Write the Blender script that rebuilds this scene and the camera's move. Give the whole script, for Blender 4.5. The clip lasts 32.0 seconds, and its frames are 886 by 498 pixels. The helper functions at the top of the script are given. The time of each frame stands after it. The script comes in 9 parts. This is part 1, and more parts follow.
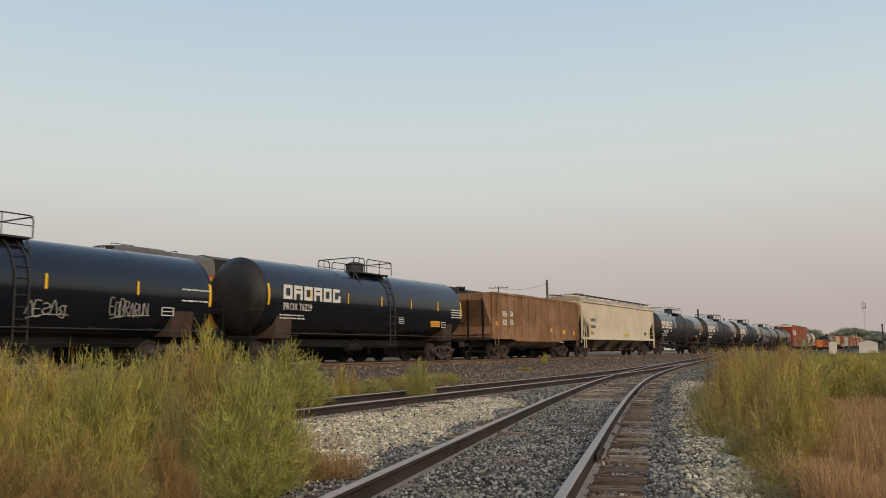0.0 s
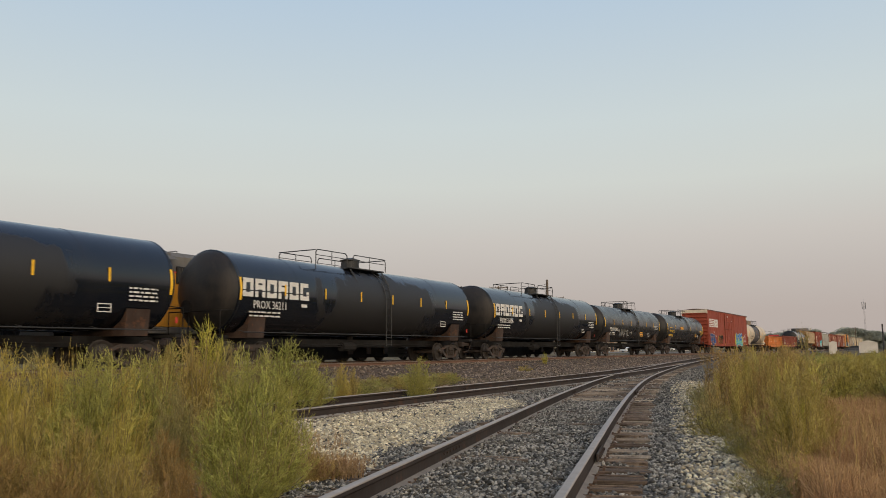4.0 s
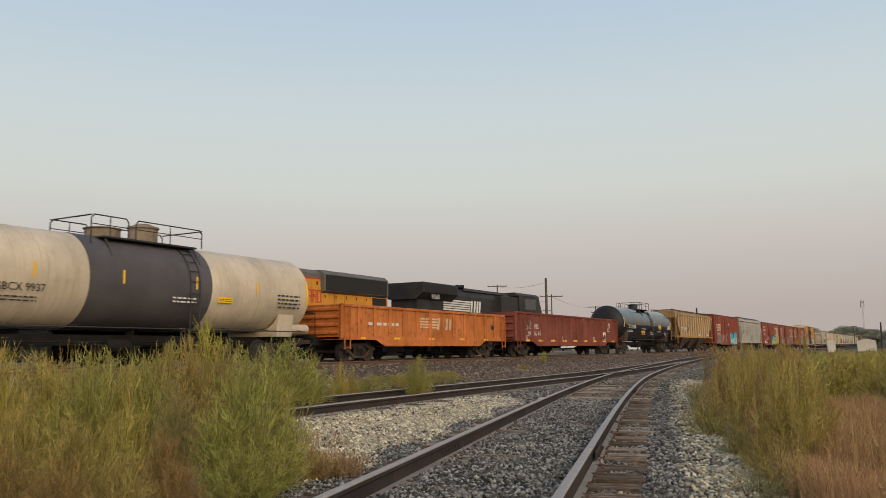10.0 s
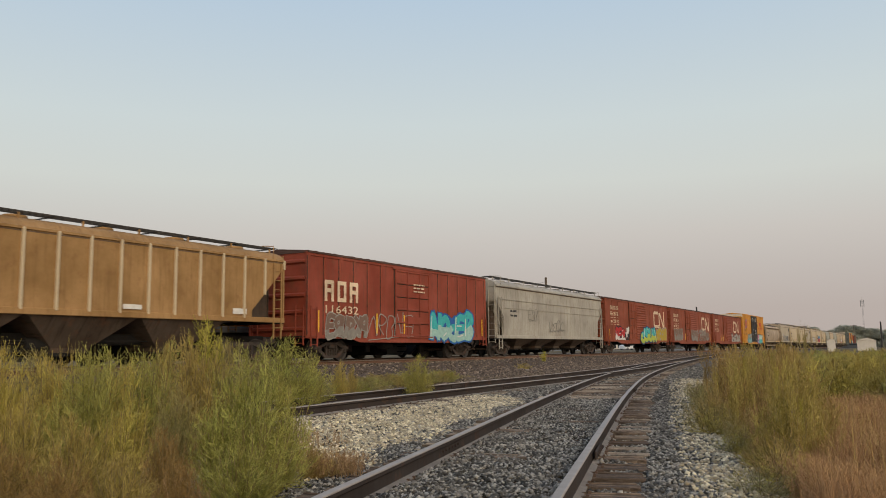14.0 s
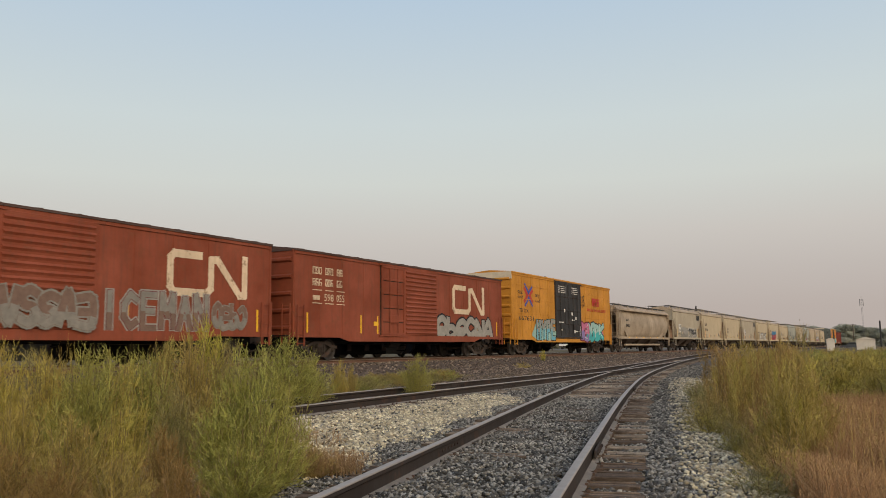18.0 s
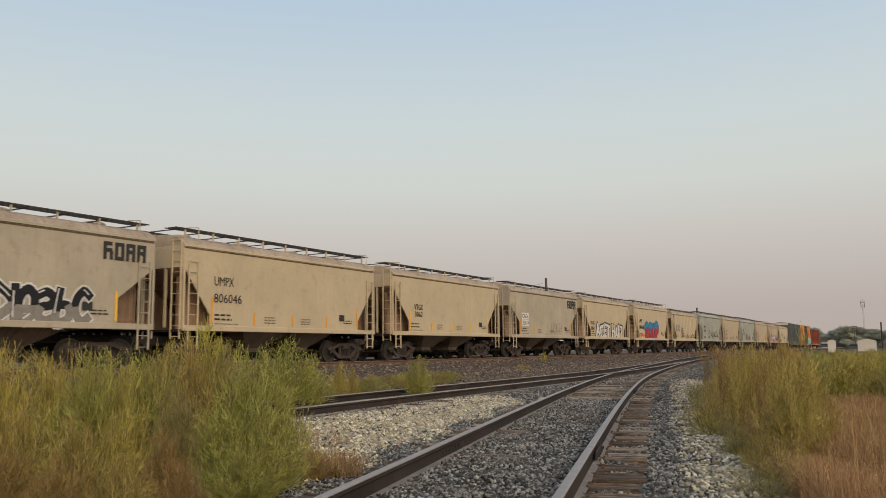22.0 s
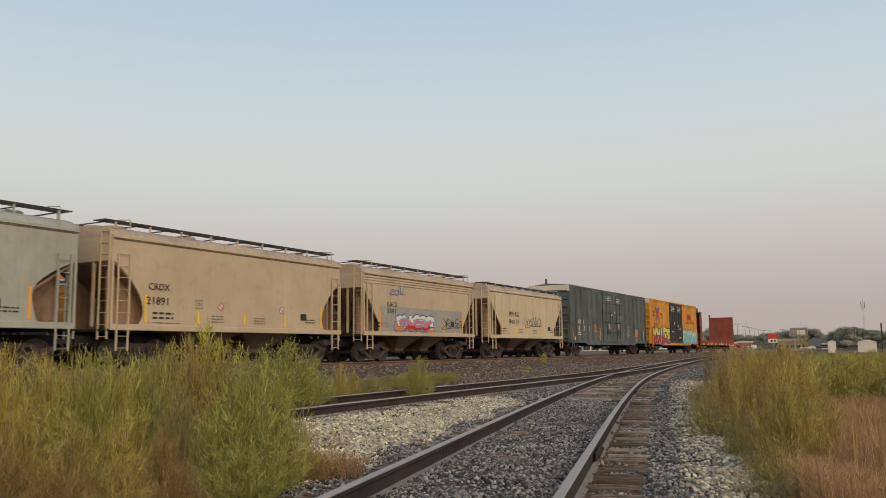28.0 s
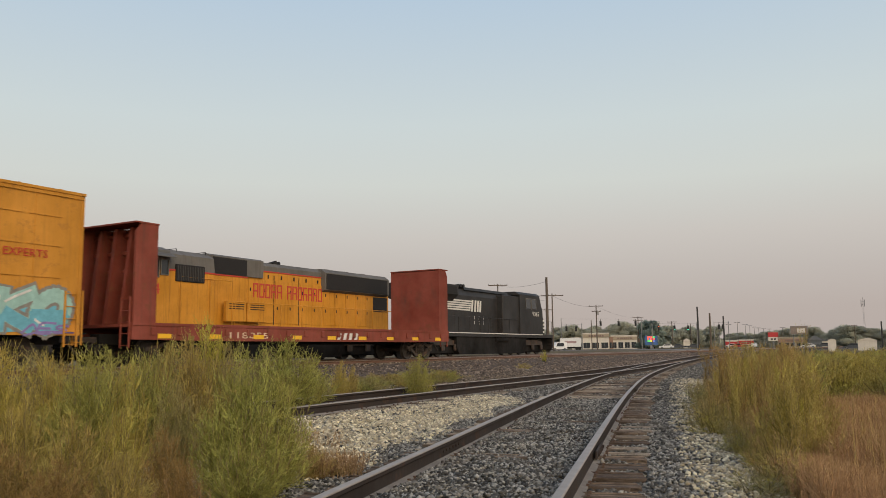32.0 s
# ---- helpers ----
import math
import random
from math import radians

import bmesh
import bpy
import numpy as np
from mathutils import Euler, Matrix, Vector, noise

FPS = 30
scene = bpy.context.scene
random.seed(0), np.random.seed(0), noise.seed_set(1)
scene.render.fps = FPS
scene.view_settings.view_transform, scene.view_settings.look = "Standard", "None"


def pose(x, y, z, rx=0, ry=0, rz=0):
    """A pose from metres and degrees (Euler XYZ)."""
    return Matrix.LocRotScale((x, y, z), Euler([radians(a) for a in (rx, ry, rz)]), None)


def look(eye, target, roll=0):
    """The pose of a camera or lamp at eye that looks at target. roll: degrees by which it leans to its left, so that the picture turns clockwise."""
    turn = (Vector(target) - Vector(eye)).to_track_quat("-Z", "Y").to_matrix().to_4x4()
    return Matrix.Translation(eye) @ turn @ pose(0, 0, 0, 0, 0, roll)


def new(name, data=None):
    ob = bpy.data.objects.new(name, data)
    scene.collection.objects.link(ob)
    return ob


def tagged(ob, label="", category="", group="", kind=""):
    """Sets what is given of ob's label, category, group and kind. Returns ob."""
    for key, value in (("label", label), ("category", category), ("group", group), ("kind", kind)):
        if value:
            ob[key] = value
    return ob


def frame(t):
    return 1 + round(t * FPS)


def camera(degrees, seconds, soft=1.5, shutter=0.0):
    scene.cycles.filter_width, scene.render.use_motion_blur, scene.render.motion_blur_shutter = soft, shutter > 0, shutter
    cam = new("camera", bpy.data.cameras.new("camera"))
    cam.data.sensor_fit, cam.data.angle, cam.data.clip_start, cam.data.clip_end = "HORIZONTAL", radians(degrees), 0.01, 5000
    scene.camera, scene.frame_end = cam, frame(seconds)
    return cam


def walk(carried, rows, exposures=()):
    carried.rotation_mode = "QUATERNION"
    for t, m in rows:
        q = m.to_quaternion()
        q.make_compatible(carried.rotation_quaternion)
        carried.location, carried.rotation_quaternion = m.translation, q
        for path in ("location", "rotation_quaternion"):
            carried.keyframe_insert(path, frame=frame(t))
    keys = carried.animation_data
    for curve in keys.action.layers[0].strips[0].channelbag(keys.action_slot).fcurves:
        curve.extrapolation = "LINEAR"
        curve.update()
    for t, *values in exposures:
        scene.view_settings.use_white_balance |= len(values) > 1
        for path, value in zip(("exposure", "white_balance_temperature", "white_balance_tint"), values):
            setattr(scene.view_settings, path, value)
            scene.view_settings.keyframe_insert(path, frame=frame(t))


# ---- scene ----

# ------------------------------------------------------------------ camera
EYE = (0.0, 0.0, 0.93)
PITCH, ROLL, TURN = 7.249, 0.672, 29.80


def aim(down, side=0.0):
    """The camera's pose, tipped by small angles in degrees from its rest."""
    return pose(*EYE, 0, 0, TURN - side) @ pose(0, 0, 0, 90 + PITCH - down, 0, 0) @ pose(0, 0, 0, 0, 0, -ROLL)


cam = camera(57.04, 32.0, soft=0.5, shutter=0.1)
SWAY = [(0, 0, 0), (0.5, -2, 0), (1, -2, 0), (2, 0, 1), (3.5, 0, 0), (5.5, 1.5, 0), (6, 0, 0), (7, 0, 0), (8, 1.5, 1.5), (9, 0, 1),
        (9.5, 3, 2), (10.5, 3, 2), (11, 4.2, 2), (12, 3, 2), (13, 4.4, 3), (14, 4.4, 2), (14.5, 3, 2), (16.5, 4.4, 2), (17.5, 4.4, 2),
        (18, 6, 3), (19, 3, 2), (20, 1.5, 1), (21, 1.5, 1), (22, 3, 1.5), (25, 3, 1.5), (25.5, 3, 2), (27.5, 1.5, 1.5), (29, 1.5, 1),
        (29.5, -2, 0), (30, 1.5, 1), (31, 3, 1), (32, 4.6, 1)]
PER = 0.0397
walk(cam, [(t, aim(d * PER, s * PER)) for t, d, s in SWAY])

# ------------------------------------------------------------------ sky and sun
SUN_FROM = Vector((0.80, -0.56, 0.30)).normalized()
world = bpy.data.worlds.new("dusk_sky")
scene.world = world
world.use_nodes = True
wn, wl = world.node_tree.nodes, world.node_tree.links
wn.clear()
w_out = wn.new("ShaderNodeOutputWorld")
w_bg = wn.new("ShaderNodeBackground")
w_sky = wn.new("ShaderNodeTexSky")
w_sky.sky_type, w_sky.sun_disc = "NISHITA", False
w_sky.sun_elevation = radians(4)
w_sky.sun_rotation = math.atan2(SUN_FROM.x, SUN_FROM.y)
w_sky.air_density, w_sky.dust_density, w_sky.ozone_density = 1.0, 2.5, 2.0
w_co = wn.new("ShaderNodeTexCoord")
w_sep = wn.new("ShaderNodeSeparateXYZ")
w_ramp = wn.new("ShaderNodeValToRGB")
haze = [(0, (0.506, 0.435, 0.398)), (0.044, (0.521, 0.452, 0.417)), (0.09, (0.567, 0.512, 0.476)), (0.135, (0.627, 0.585, 0.543)), (0.2, (0.673, 0.695, 0.654)),
        (0.27, (0.643, 0.710, 0.712)), (0.41, (0.506, 0.630, 0.750)), (0.65, (0.360, 0.490, 0.710)), (1, (0.250, 0.370, 0.630))]
w_ramp.color_ramp.elements[0].position, w_ramp.color_ramp.elements[1].position = haze[0][0], haze[-1][0]
w_ramp.color_ramp.elements[0].color, w_ramp.color_ramp.elements[1].color = (*haze[0][1], 1), (*haze[-1][1], 1)
for p, c in haze[1:-1]:
    w_ramp.color_ramp.elements.new(p).color = (*c, 1)
w_scale = wn.new("ShaderNodeVectorMath")
w_scale.operation = "SCALE"
w_scale.inputs["Scale"].default_value = 0.10
w_mix = wn.new("ShaderNodeMix")
w_mix.data_type = "RGBA"
w_mix.inputs[0].default_value = 0.92
w_bg.inputs["Strength"].default_value = 1.0
wl.new(w_co.outputs["Generated"], w_sep.inputs[0])
wl.new(w_sep.outputs["Z"], w_ramp.inputs[0])
wl.new(w_sky.outputs[0], w_scale.inputs[0])
wl.new(w_scale.outputs[0], w_mix.inputs[6])
wl.new(w_ramp.outputs[0], w_mix.inputs[7])
wl.new(w_mix.outputs[2], w_bg.inputs["Color"])
wl.new(w_bg.outputs[0], w_out.inputs[0])

sun_data = bpy.data.lights.new("sun", "SUN")
sun_data.energy, sun_data.angle, sun_data.color = 3.05, radians(70), (1.0, 0.79, 0.53)
sun = new("sun", sun_data)
sun.matrix_world = look(SUN_FROM * 50, (0, 0, 0))
scene.view_settings.exposure = 0.0


# ------------------------------------------------------------------ materials
def shader(name):
    m = bpy.data.materials.new(name)
    m.use_nodes = True
    n, l = m.node_tree.nodes, m.node_tree.links
    return m, n, l, n["Principled BSDF"]


def noise_at(n, l, vec, scale, detail=4.0, rough=0.6):
    t = n.new("ShaderNodeTexNoise")
    t.inputs["Scale"].default_value, t.inputs["Detail"].default_value, t.inputs["Roughness"].default_value = scale, detail, rough
    l.new(vec, t.inputs["Vector"])
    return t.outputs["Fac"]


def ramp(n, l, fac, a, b):
    r = n.new("ShaderNodeMapRange")
    r.inputs["From Min"].default_value, r.inputs["From Max"].default_value = a, b
    l.new(fac, r.inputs["Value"])
    return r.outputs["Result"]


def mixed(n, l, fac, a, b):
    m = n.new("ShaderNodeMix")
    m.data_type = "RGBA"
    for sock, v in ((m.inputs[0], fac), (m.inputs[6], a), (m.inputs[7], b)):
        if hasattr(v, "links"):
            l.new(v, sock)
        elif isinstance(v, tuple):
            sock.default_value = (*v, 1)
        else:
            sock.default_value = v
    return m.outputs[2]


def times(n, l, a, b):
    m = n.new("ShaderNodeMath")
    m.operation = "MULTIPLY"
    for sock, v in ((m.inputs[0], a), (m.inputs[1], b)):
        if hasattr(v, "links"):
            l.new(v, sock)
        else:
            sock.default_value = v
    return m.outputs[0]


def bump(n, l, bsdf, height, strength, distance=0.02):
    b = n.new("ShaderNodeBump")
    b.inputs["Strength"].default_value, b.inputs["Distance"].default_value = strength, distance
    l.new(height, b.inputs["Height"])
    l.new(b.outputs[0], bsdf.inputs["Normal"])


def coords(n, l, sx=1.0, sy=1.0, sz=1.0, vary=True):
    c = n.new("ShaderNodeTexCoord")
    m = n.new("ShaderNodeMapping")
    m.inputs["Scale"].default_value = (sx, sy, sz)
    l.new(c.outputs["Object"], m.inputs["Vector"])
    return m.outputs[0]


def paint(name, col, rough=0.55, fade=0.25, streak=0.35, rust=0.15, dirt=(0.075, 0.055, 0.042), metal=0.0, spec=0.22):
    """Weathered vehicle paint: faded patches, run-off streaks, rust and grime."""
    m, n, l, b = shader(name)
    vec = coords(n, l)
    big = noise_at(n, l, vec, 0.55, 5)
    fine = noise_at(n, l, vec, 9.0, 6, 0.7)
    runs = noise_at(n, l, coords(n, l, 1, 5.5, 0.35), 1.6, 6, 0.7)
    pale = tuple(min(1, c * 1.22 + 0.025) for c in col)
    dark = tuple(c * 0.74 for c in col)
    c1 = mixed(n, l, ramp(n, l, big, 0.35, 0.68), dark, pale)
    c1 = mixed(n, l, min(1.0, fade * 2), col, c1)
    c2 = mixed(n, l, times(n, l, ramp(n, l, runs, 0.50, 0.74), streak), c1, dirt)
    spots = ramp(n, l, noise_at(n, l, vec, 2.6, 9, 0.78), 0.54, 0.62)
    c3 = mixed(n, l, times(n, l, spots, rust), c2, (0.16, 0.065, 0.03))
    c4 = mixed(n, l, times(n, l, ramp(n, l, fine, 0.4, 0.75), 0.22), c3, dark)
    l.new(c4, b.inputs["Base Color"])
    rr = n.new("ShaderNodeMapRange")
    rr.inputs["To Min"].default_value, rr.inputs["To Max"].default_value = rough - 0.1, min(1, rough + 0.22)
    l.new(runs, rr.inputs["Value"])
    l.new(rr.outputs[0], b.inputs["Roughness"])
    b.inputs["Metallic"].default_value = metal
    b.inputs["Specular IOR Level"].default_value = spec
    bump(n, l, b, fine, 0.12, 0.01)
    return m


def plain(name, col, rough=0.7, metal=0.0, grain=0.25, scale=14.0, island=0.0, spec=0.4):
    """A simple surface with a fine grain and a slow drift of tone."""
    m, n, l, b = shader(name)
    vec = coords(n, l)
    g = noise_at(n, l, vec, scale, 5, 0.65)
    s = noise_at(n, l, vec, scale / 11, 3)
    c = mixed(n, l, times(n, l, ramp(n, l, g, 0.3, 0.75), grain * 2), tuple(min(1, k * 1.12) for k in col), tuple(k * 0.6 for k in col))
    c = mixed(n, l, times(n, l, ramp(n, l, s, 0.35, 0.7), grain), c, tuple(k * 0.7 for k in col))
    if island:
        geo = n.new("ShaderNodeNewGeometry")
        c = mixed(n, l, times(n, l, geo.outputs["Random Per Island"], island), c, tuple(k * 0.35 for k in col))
    l.new(c, b.inputs["Base Color"])
    b.inputs["Roughness"].default_value, b.inputs["Metallic"].default_value = rough, metal
    b.inputs["Specular IOR Level"].default_value = spec
    bump(n, l, b, g, 0.2, 0.01)
    return m


def glow(name, col, power):
    m, n, l, b = shader(name)
    b.inputs["Base Color"].default_value = (*col, 1)
    b.inputs["Emission Color"].default_value = (*col, 1)
    b.inputs["Emission Strength"].default_value = power
    return m


def glassy(name, col=(0.03, 0.035, 0.04)):
    m, n, l, b = shader(name)
    b.inputs["Base Color"].default_value = (*col, 1)
    b.inputs["Roughness"].default_value = 0.12
    return m


def tank_paint(name, col, rough, dust, spill=None):
    """Glossy dark tank enamel with a film of dust and, where given, matt runs of spilled cargo round a place along the shell."""
    m, n, l, b = shader(name)
    vec = coords(n, l)
    film = ramp(n, l, noise_at(n, l, vec, 0.8, 6, 0.65), 0.42, 0.72)
    runs = ramp(n, l, noise_at(n, l, coords(n, l, 1, 3.2, 0.25), 1.5, 6, 0.7), 0.50, 0.72)
    c = mixed(n, l, times(n, l, film, dust), col, (0.045, 0.036, 0.030))
    c = mixed(n, l, times(n, l, runs, dust * 0.8), c, (0.05, 0.038, 0.028))
    r = n.new("ShaderNodeMapRange")
    r.inputs["To Min"].default_value, r.inputs["To Max"].default_value = rough, min(0.8, rough + 0.35 * dust + 0.05)
    l.new(film, r.inputs["Value"])
    rough_out = r.outputs[0]
    if spill:
        sep = n.new("ShaderNodeSeparateXYZ")
        l.new(vec, sep.inputs[0])
        away = n.new("ShaderNodeMath")
        away.operation = "SUBTRACT"
        l.new(sep.outputs["Y"], away.inputs[0])
        away.inputs[1].default_value = spill[0]
        size = n.new("ShaderNodeMath")
        size.operation = "ABSOLUTE"
        l.new(away.outputs[0], size.inputs[0])
        near = n.new("ShaderNodeMapRange")
        near.inputs["From Max"].default_value = spill[1]
        near.inputs["To Min"].default_value, near.inputs["To Max"].default_value = 0.42, -0.06
        l.new(size.outputs[0], near.inputs["Value"])
        down = n.new("ShaderNodeMapRange")
        down.inputs["From Min"].default_value, down.inputs["From Max"].default_value = 3.5, 4.2
        down.inputs["To Min"].default_value, down.inputs["To Max"].default_value = 0.0, -0.35
        l.new(sep.outputs["Z"], down.inputs["Value"])
        total = n.new("ShaderNodeMath")
        l.new(near.outputs[0], total.inputs[0])
        l.new(noise_at(n, l, coords(n, l, 1, 1.0, 0.28), 0.9, 5, 0.6), total.inputs[1])
        both = n.new("ShaderNodeMath")
        l.new(total.outputs[0], both.inputs[0])
        l.new(down.outputs[0], both.inputs[1])
        mask = ramp(n, l, both.outputs[0], 0.60, 0.66)
        c = mixed(n, l, mask, c, (0.012, 0.0108, 0.0105))
        k = n.new("ShaderNodeMix")
        l.new(mask, k.inputs[0])
        l.new(rough_out, k.inputs[2])
        k.inputs[3].default_value = 0.62
        rough_out = k.outputs[0]
    l.new(c, b.inputs["Base Color"])
    l.new(rough_out, b.inputs["Roughness"])
    b.inputs["Specular IOR Level"].default_value, b.inputs["IOR"].default_value = 0.5 if rough < 0.4 else 0.2, 1.58
    return m


BLACK = tank_paint("tank_black", (0.0055, 0.0082, 0.0135), 0.13, 0.12)
BLACK_SPILLED = tank_paint("tank_black_spilled", (0.0055, 0.0082, 0.0135), 0.13, 0.15, (0.6, 6.5))
BLACK_DUSTY = tank_paint("tank_black_dusty", (0.011, 0.0115, 0.013), 0.24, 0.5)
SADDLE_RUST = paint("saddle_rust", (0.045, 0.026, 0.018), 0.85, 0.5, 0.7, 0.5)
HEAD_BLACK = tank_paint("tank_head_dull", (0.011, 0.011, 0.0115), 0.42, 0.6)
TANK_WHITE = paint("tank_white", (0.55, 0.46, 0.34), 0.55, 0.4, 0.5, 0.12, dirt=(0.33, 0.22, 0.11))
TANK_DIRTY = paint("tank_dome_dirty", (0.27, 0.21, 0.145), 0.7, 0.5, 0.6, 0.5, dirt=(0.12, 0.07, 0.04))
TANK_GREY = paint("tank_belt_grey", (0.082, 0.074, 0.076), 0.55, 0.3, 0.3, 0.05)
ROOF_RUST = paint("roof_rust", (0.075, 0.042, 0.034), 0.75, 0.4, 0.5, 0.4)
BOX_RED = paint("boxcar_red", (0.265, 0.050, 0.024), 0.6, 0.25, 0.30, 0.15)
CN_RED = paint("boxcar_oxide", (0.235, 0.052, 0.021), 0.62, 0.35, 0.50, 0.4)
KCS_RED = paint("boxcar_rust_red", (0.25, 0.048, 0.024), 0.62, 0.35, 0.48, 0.4)
BOX_YELLOW = paint("boxcar_yellow", (0.54, 0.235, 0.025), 0.6, 0.32, 0.4, 0.3, dirt=(0.20, 0.10, 0.03))
BOX_GREEN = paint("boxcar_grey_green", (0.079, 0.099, 0.095), 0.6, 0.4, 0.55, 0.4)
# Dark rust for seams, also the colour of painted shade strips at ribs and doors.
RUST_AND_SHADE = paint("rust_and_shade_dark", (0.035, 0.022, 0.017), 0.85, 0.4, 0.5, 0.5)
DOOR_BLACK = paint("door_black", (0.028, 0.027, 0.027), 0.55, 0.3, 0.3, 0.2)
EAVE_BROWN = paint("eave_strip_brown", (0.13, 0.083, 0.05), 0.8, 0.5, 0.6, 0.4)
# Bay dirt with the shade under the body mixed into its brown.
BAY_GRIME_SHADE = paint("hopper_bay_grime_shade", (0.075, 0.052, 0.036), 0.85, 0.5, 0.85, 0.35, dirt=(0.022, 0.017, 0.013))
HOP_CREAM = paint("hopper_cream", (0.59, 0.505, 0.375), 0.6, 0.22, 0.25, 0.10, dirt=(0.26, 0.17, 0.09))
HOP_TAN = paint("hopper_tan", (0.50, 0.405, 0.27), 0.6, 0.13, 0.14, 0.15, dirt=(0.24, 0.16, 0.085))
HOP_BEIGE = paint("hopper_beige", (0.41, 0.35, 0.26), 0.6, 0.2, 0.18, 0.2, dirt=(0.22, 0.15, 0.09))
HOP_SAND = paint("hopper_sand", (0.45, 0.355, 0.24), 0.62, 0.12, 0.15, 0.15, dirt=(0.22, 0.15, 0.085))
HOP_STAINED = paint("hopper_stained", (0.36, 0.285, 0.205), 0.65, 0.5, 0.45, 0.35, dirt=(0.19, 0.125, 0.08))
HOP_ROOF = paint("hopper_roof_stained", (0.40, 0.31, 0.22), 0.7, 0.5, 0.7, 0.5, dirt=(0.20, 0.12, 0.075))
HOP_GREY = paint("hopper_grey", (0.335, 0.335, 0.28), 0.6, 0.28, 0.35, 0.12, dirt=(0.20, 0.15, 0.10))
HOP_DIRTY = paint("hopper_grey_dirty", (0.36, 0.335, 0.285), 0.65, 0.35, 0.65, 0.2, dirt=(0.13, 0.09, 0.06))
HOP_OCHRE = paint("hopper_ochre", (0.31, 0.175, 0.062), 0.65, 0.5, 0.6, 0.3, dirt=(0.15, 0.085, 0.035))
GON_BROWN = paint("gondola_brown", (0.235, 0.125, 0.062), 0.68, 0.5, 0.75, 0.6, dirt=(0.10, 0.055, 0.03))
GON_ORANGE = paint("gondola_orange", (0.50, 0.15, 0.028), 0.7, 0.5, 0.8, 0.75, dirt=(0.20, 0.065, 0.02))
GON_RED = paint("gondola_red", (0.185, 0.040, 0.022), 0.65, 0.45, 0.55, 0.5)
FLAT_RED = paint("flatcar_red", (0.215, 0.045, 0.026), 0.68, 0.4, 0.65, 0.55)
LOCO_YELLOW = paint("loco_yellow", (0.58, 0.25, 0.02), 0.45, 0.3, 0.5, 0.15, dirt=(0.16, 0.07, 0.02))
LOCO_GREY = paint("loco_grey", (0.125, 0.115, 0.10), 0.6, 0.35, 0.5, 0.12)
LOCO_BLACK = paint("loco_black", (0.022, 0.021, 0.021), 0.5, 0.35, 0.5, 0.08)
# Underframe grime, blackened further so the colour carries the shade beneath the cars.
UNDER = paint("underframe_grime_shade", (0.009, 0.008, 0.0075), 0.9, 0.4, 0.4, 0.05, dirt=(0.018, 0.014, 0.012), spec=0.08)
TRUCK = paint("truck_iron", (0.048, 0.037, 0.031), 0.8, 0.4, 0.4, 0.4)
WHEEL = plain("wheel_steel", (0.05, 0.042, 0.037), 0.65, 0.3)
STEEL_DARK = plain("dark_pipe", (0.03, 0.029, 0.028), 0.6)
WALKWAY = plain("walkway_steel", (0.07, 0.065, 0.06), 0.7, 0.3)
MARK_WHITE = plain("lettering_white", (0.66, 0.63, 0.58), 0.7, 0, 0.3, 5)
MARK_CREAM = paint("lettering_cream", (0.68, 0.53, 0.37), 0.75, 0.4, 0.4, 0.7, dirt=(0.42, 0.25, 0.13))
MARK_BLACK = plain("lettering_black", (0.03, 0.028, 0.026), 0.7)
MARK_YELLOW = plain("reflector_yellow", (0.80, 0.45, 0.02), 0.45, 0, 0.2)
MARK_ORANGE = plain("sticker_orange", (0.75, 0.33, 0.02), 0.5, 0, 0.2)
MARK_RED = plain("lettering_red", (0.45, 0.035, 0.02), 0.6)
MARK_BLUE = plain("lettering_blue", (0.05, 0.07, 0.33), 0.6)
PALE = plain("roof_end_white", (0.62, 0.53, 0.40), 0.65, 0, 0.3, 3)
SPRAY = {k: plain("spray_" + k, c, 0.65, 0, 0.4, 5, spec=0.2) for k, c in dict(
    teal=(0.06, 0.42, 0.42), blue=(0.035, 0.12, 0.36), sky=(0.16, 0.42, 0.52), yellow=(0.68, 0.55, 0.05), white=(0.66, 0.64, 0.60),
    black=(0.02, 0.02, 0.022), red=(0.46, 0.03, 0.03), pink=(0.55, 0.16, 0.28), purple=(0.26, 0.2, 0.42), orange=(0.62, 0.2, 0.05),
    lime=(0.42, 0.48, 0.07), ochre=(0.42, 0.30, 0.04), lilac=(0.40, 0.33, 0.48), azure=(0.04, 0.22, 0.40), silver=(0.33, 0.31, 0.275), green=(0.25, 0.36, 0.14), mint=(0.33, 0.52, 0.47), grey=(0.25, 0.23, 0.2), navy=(0.03, 0.065, 0.19), dust=(0.20, 0.13, 0.10), maroon=(0.17, 0.03, 0.03)).items()}


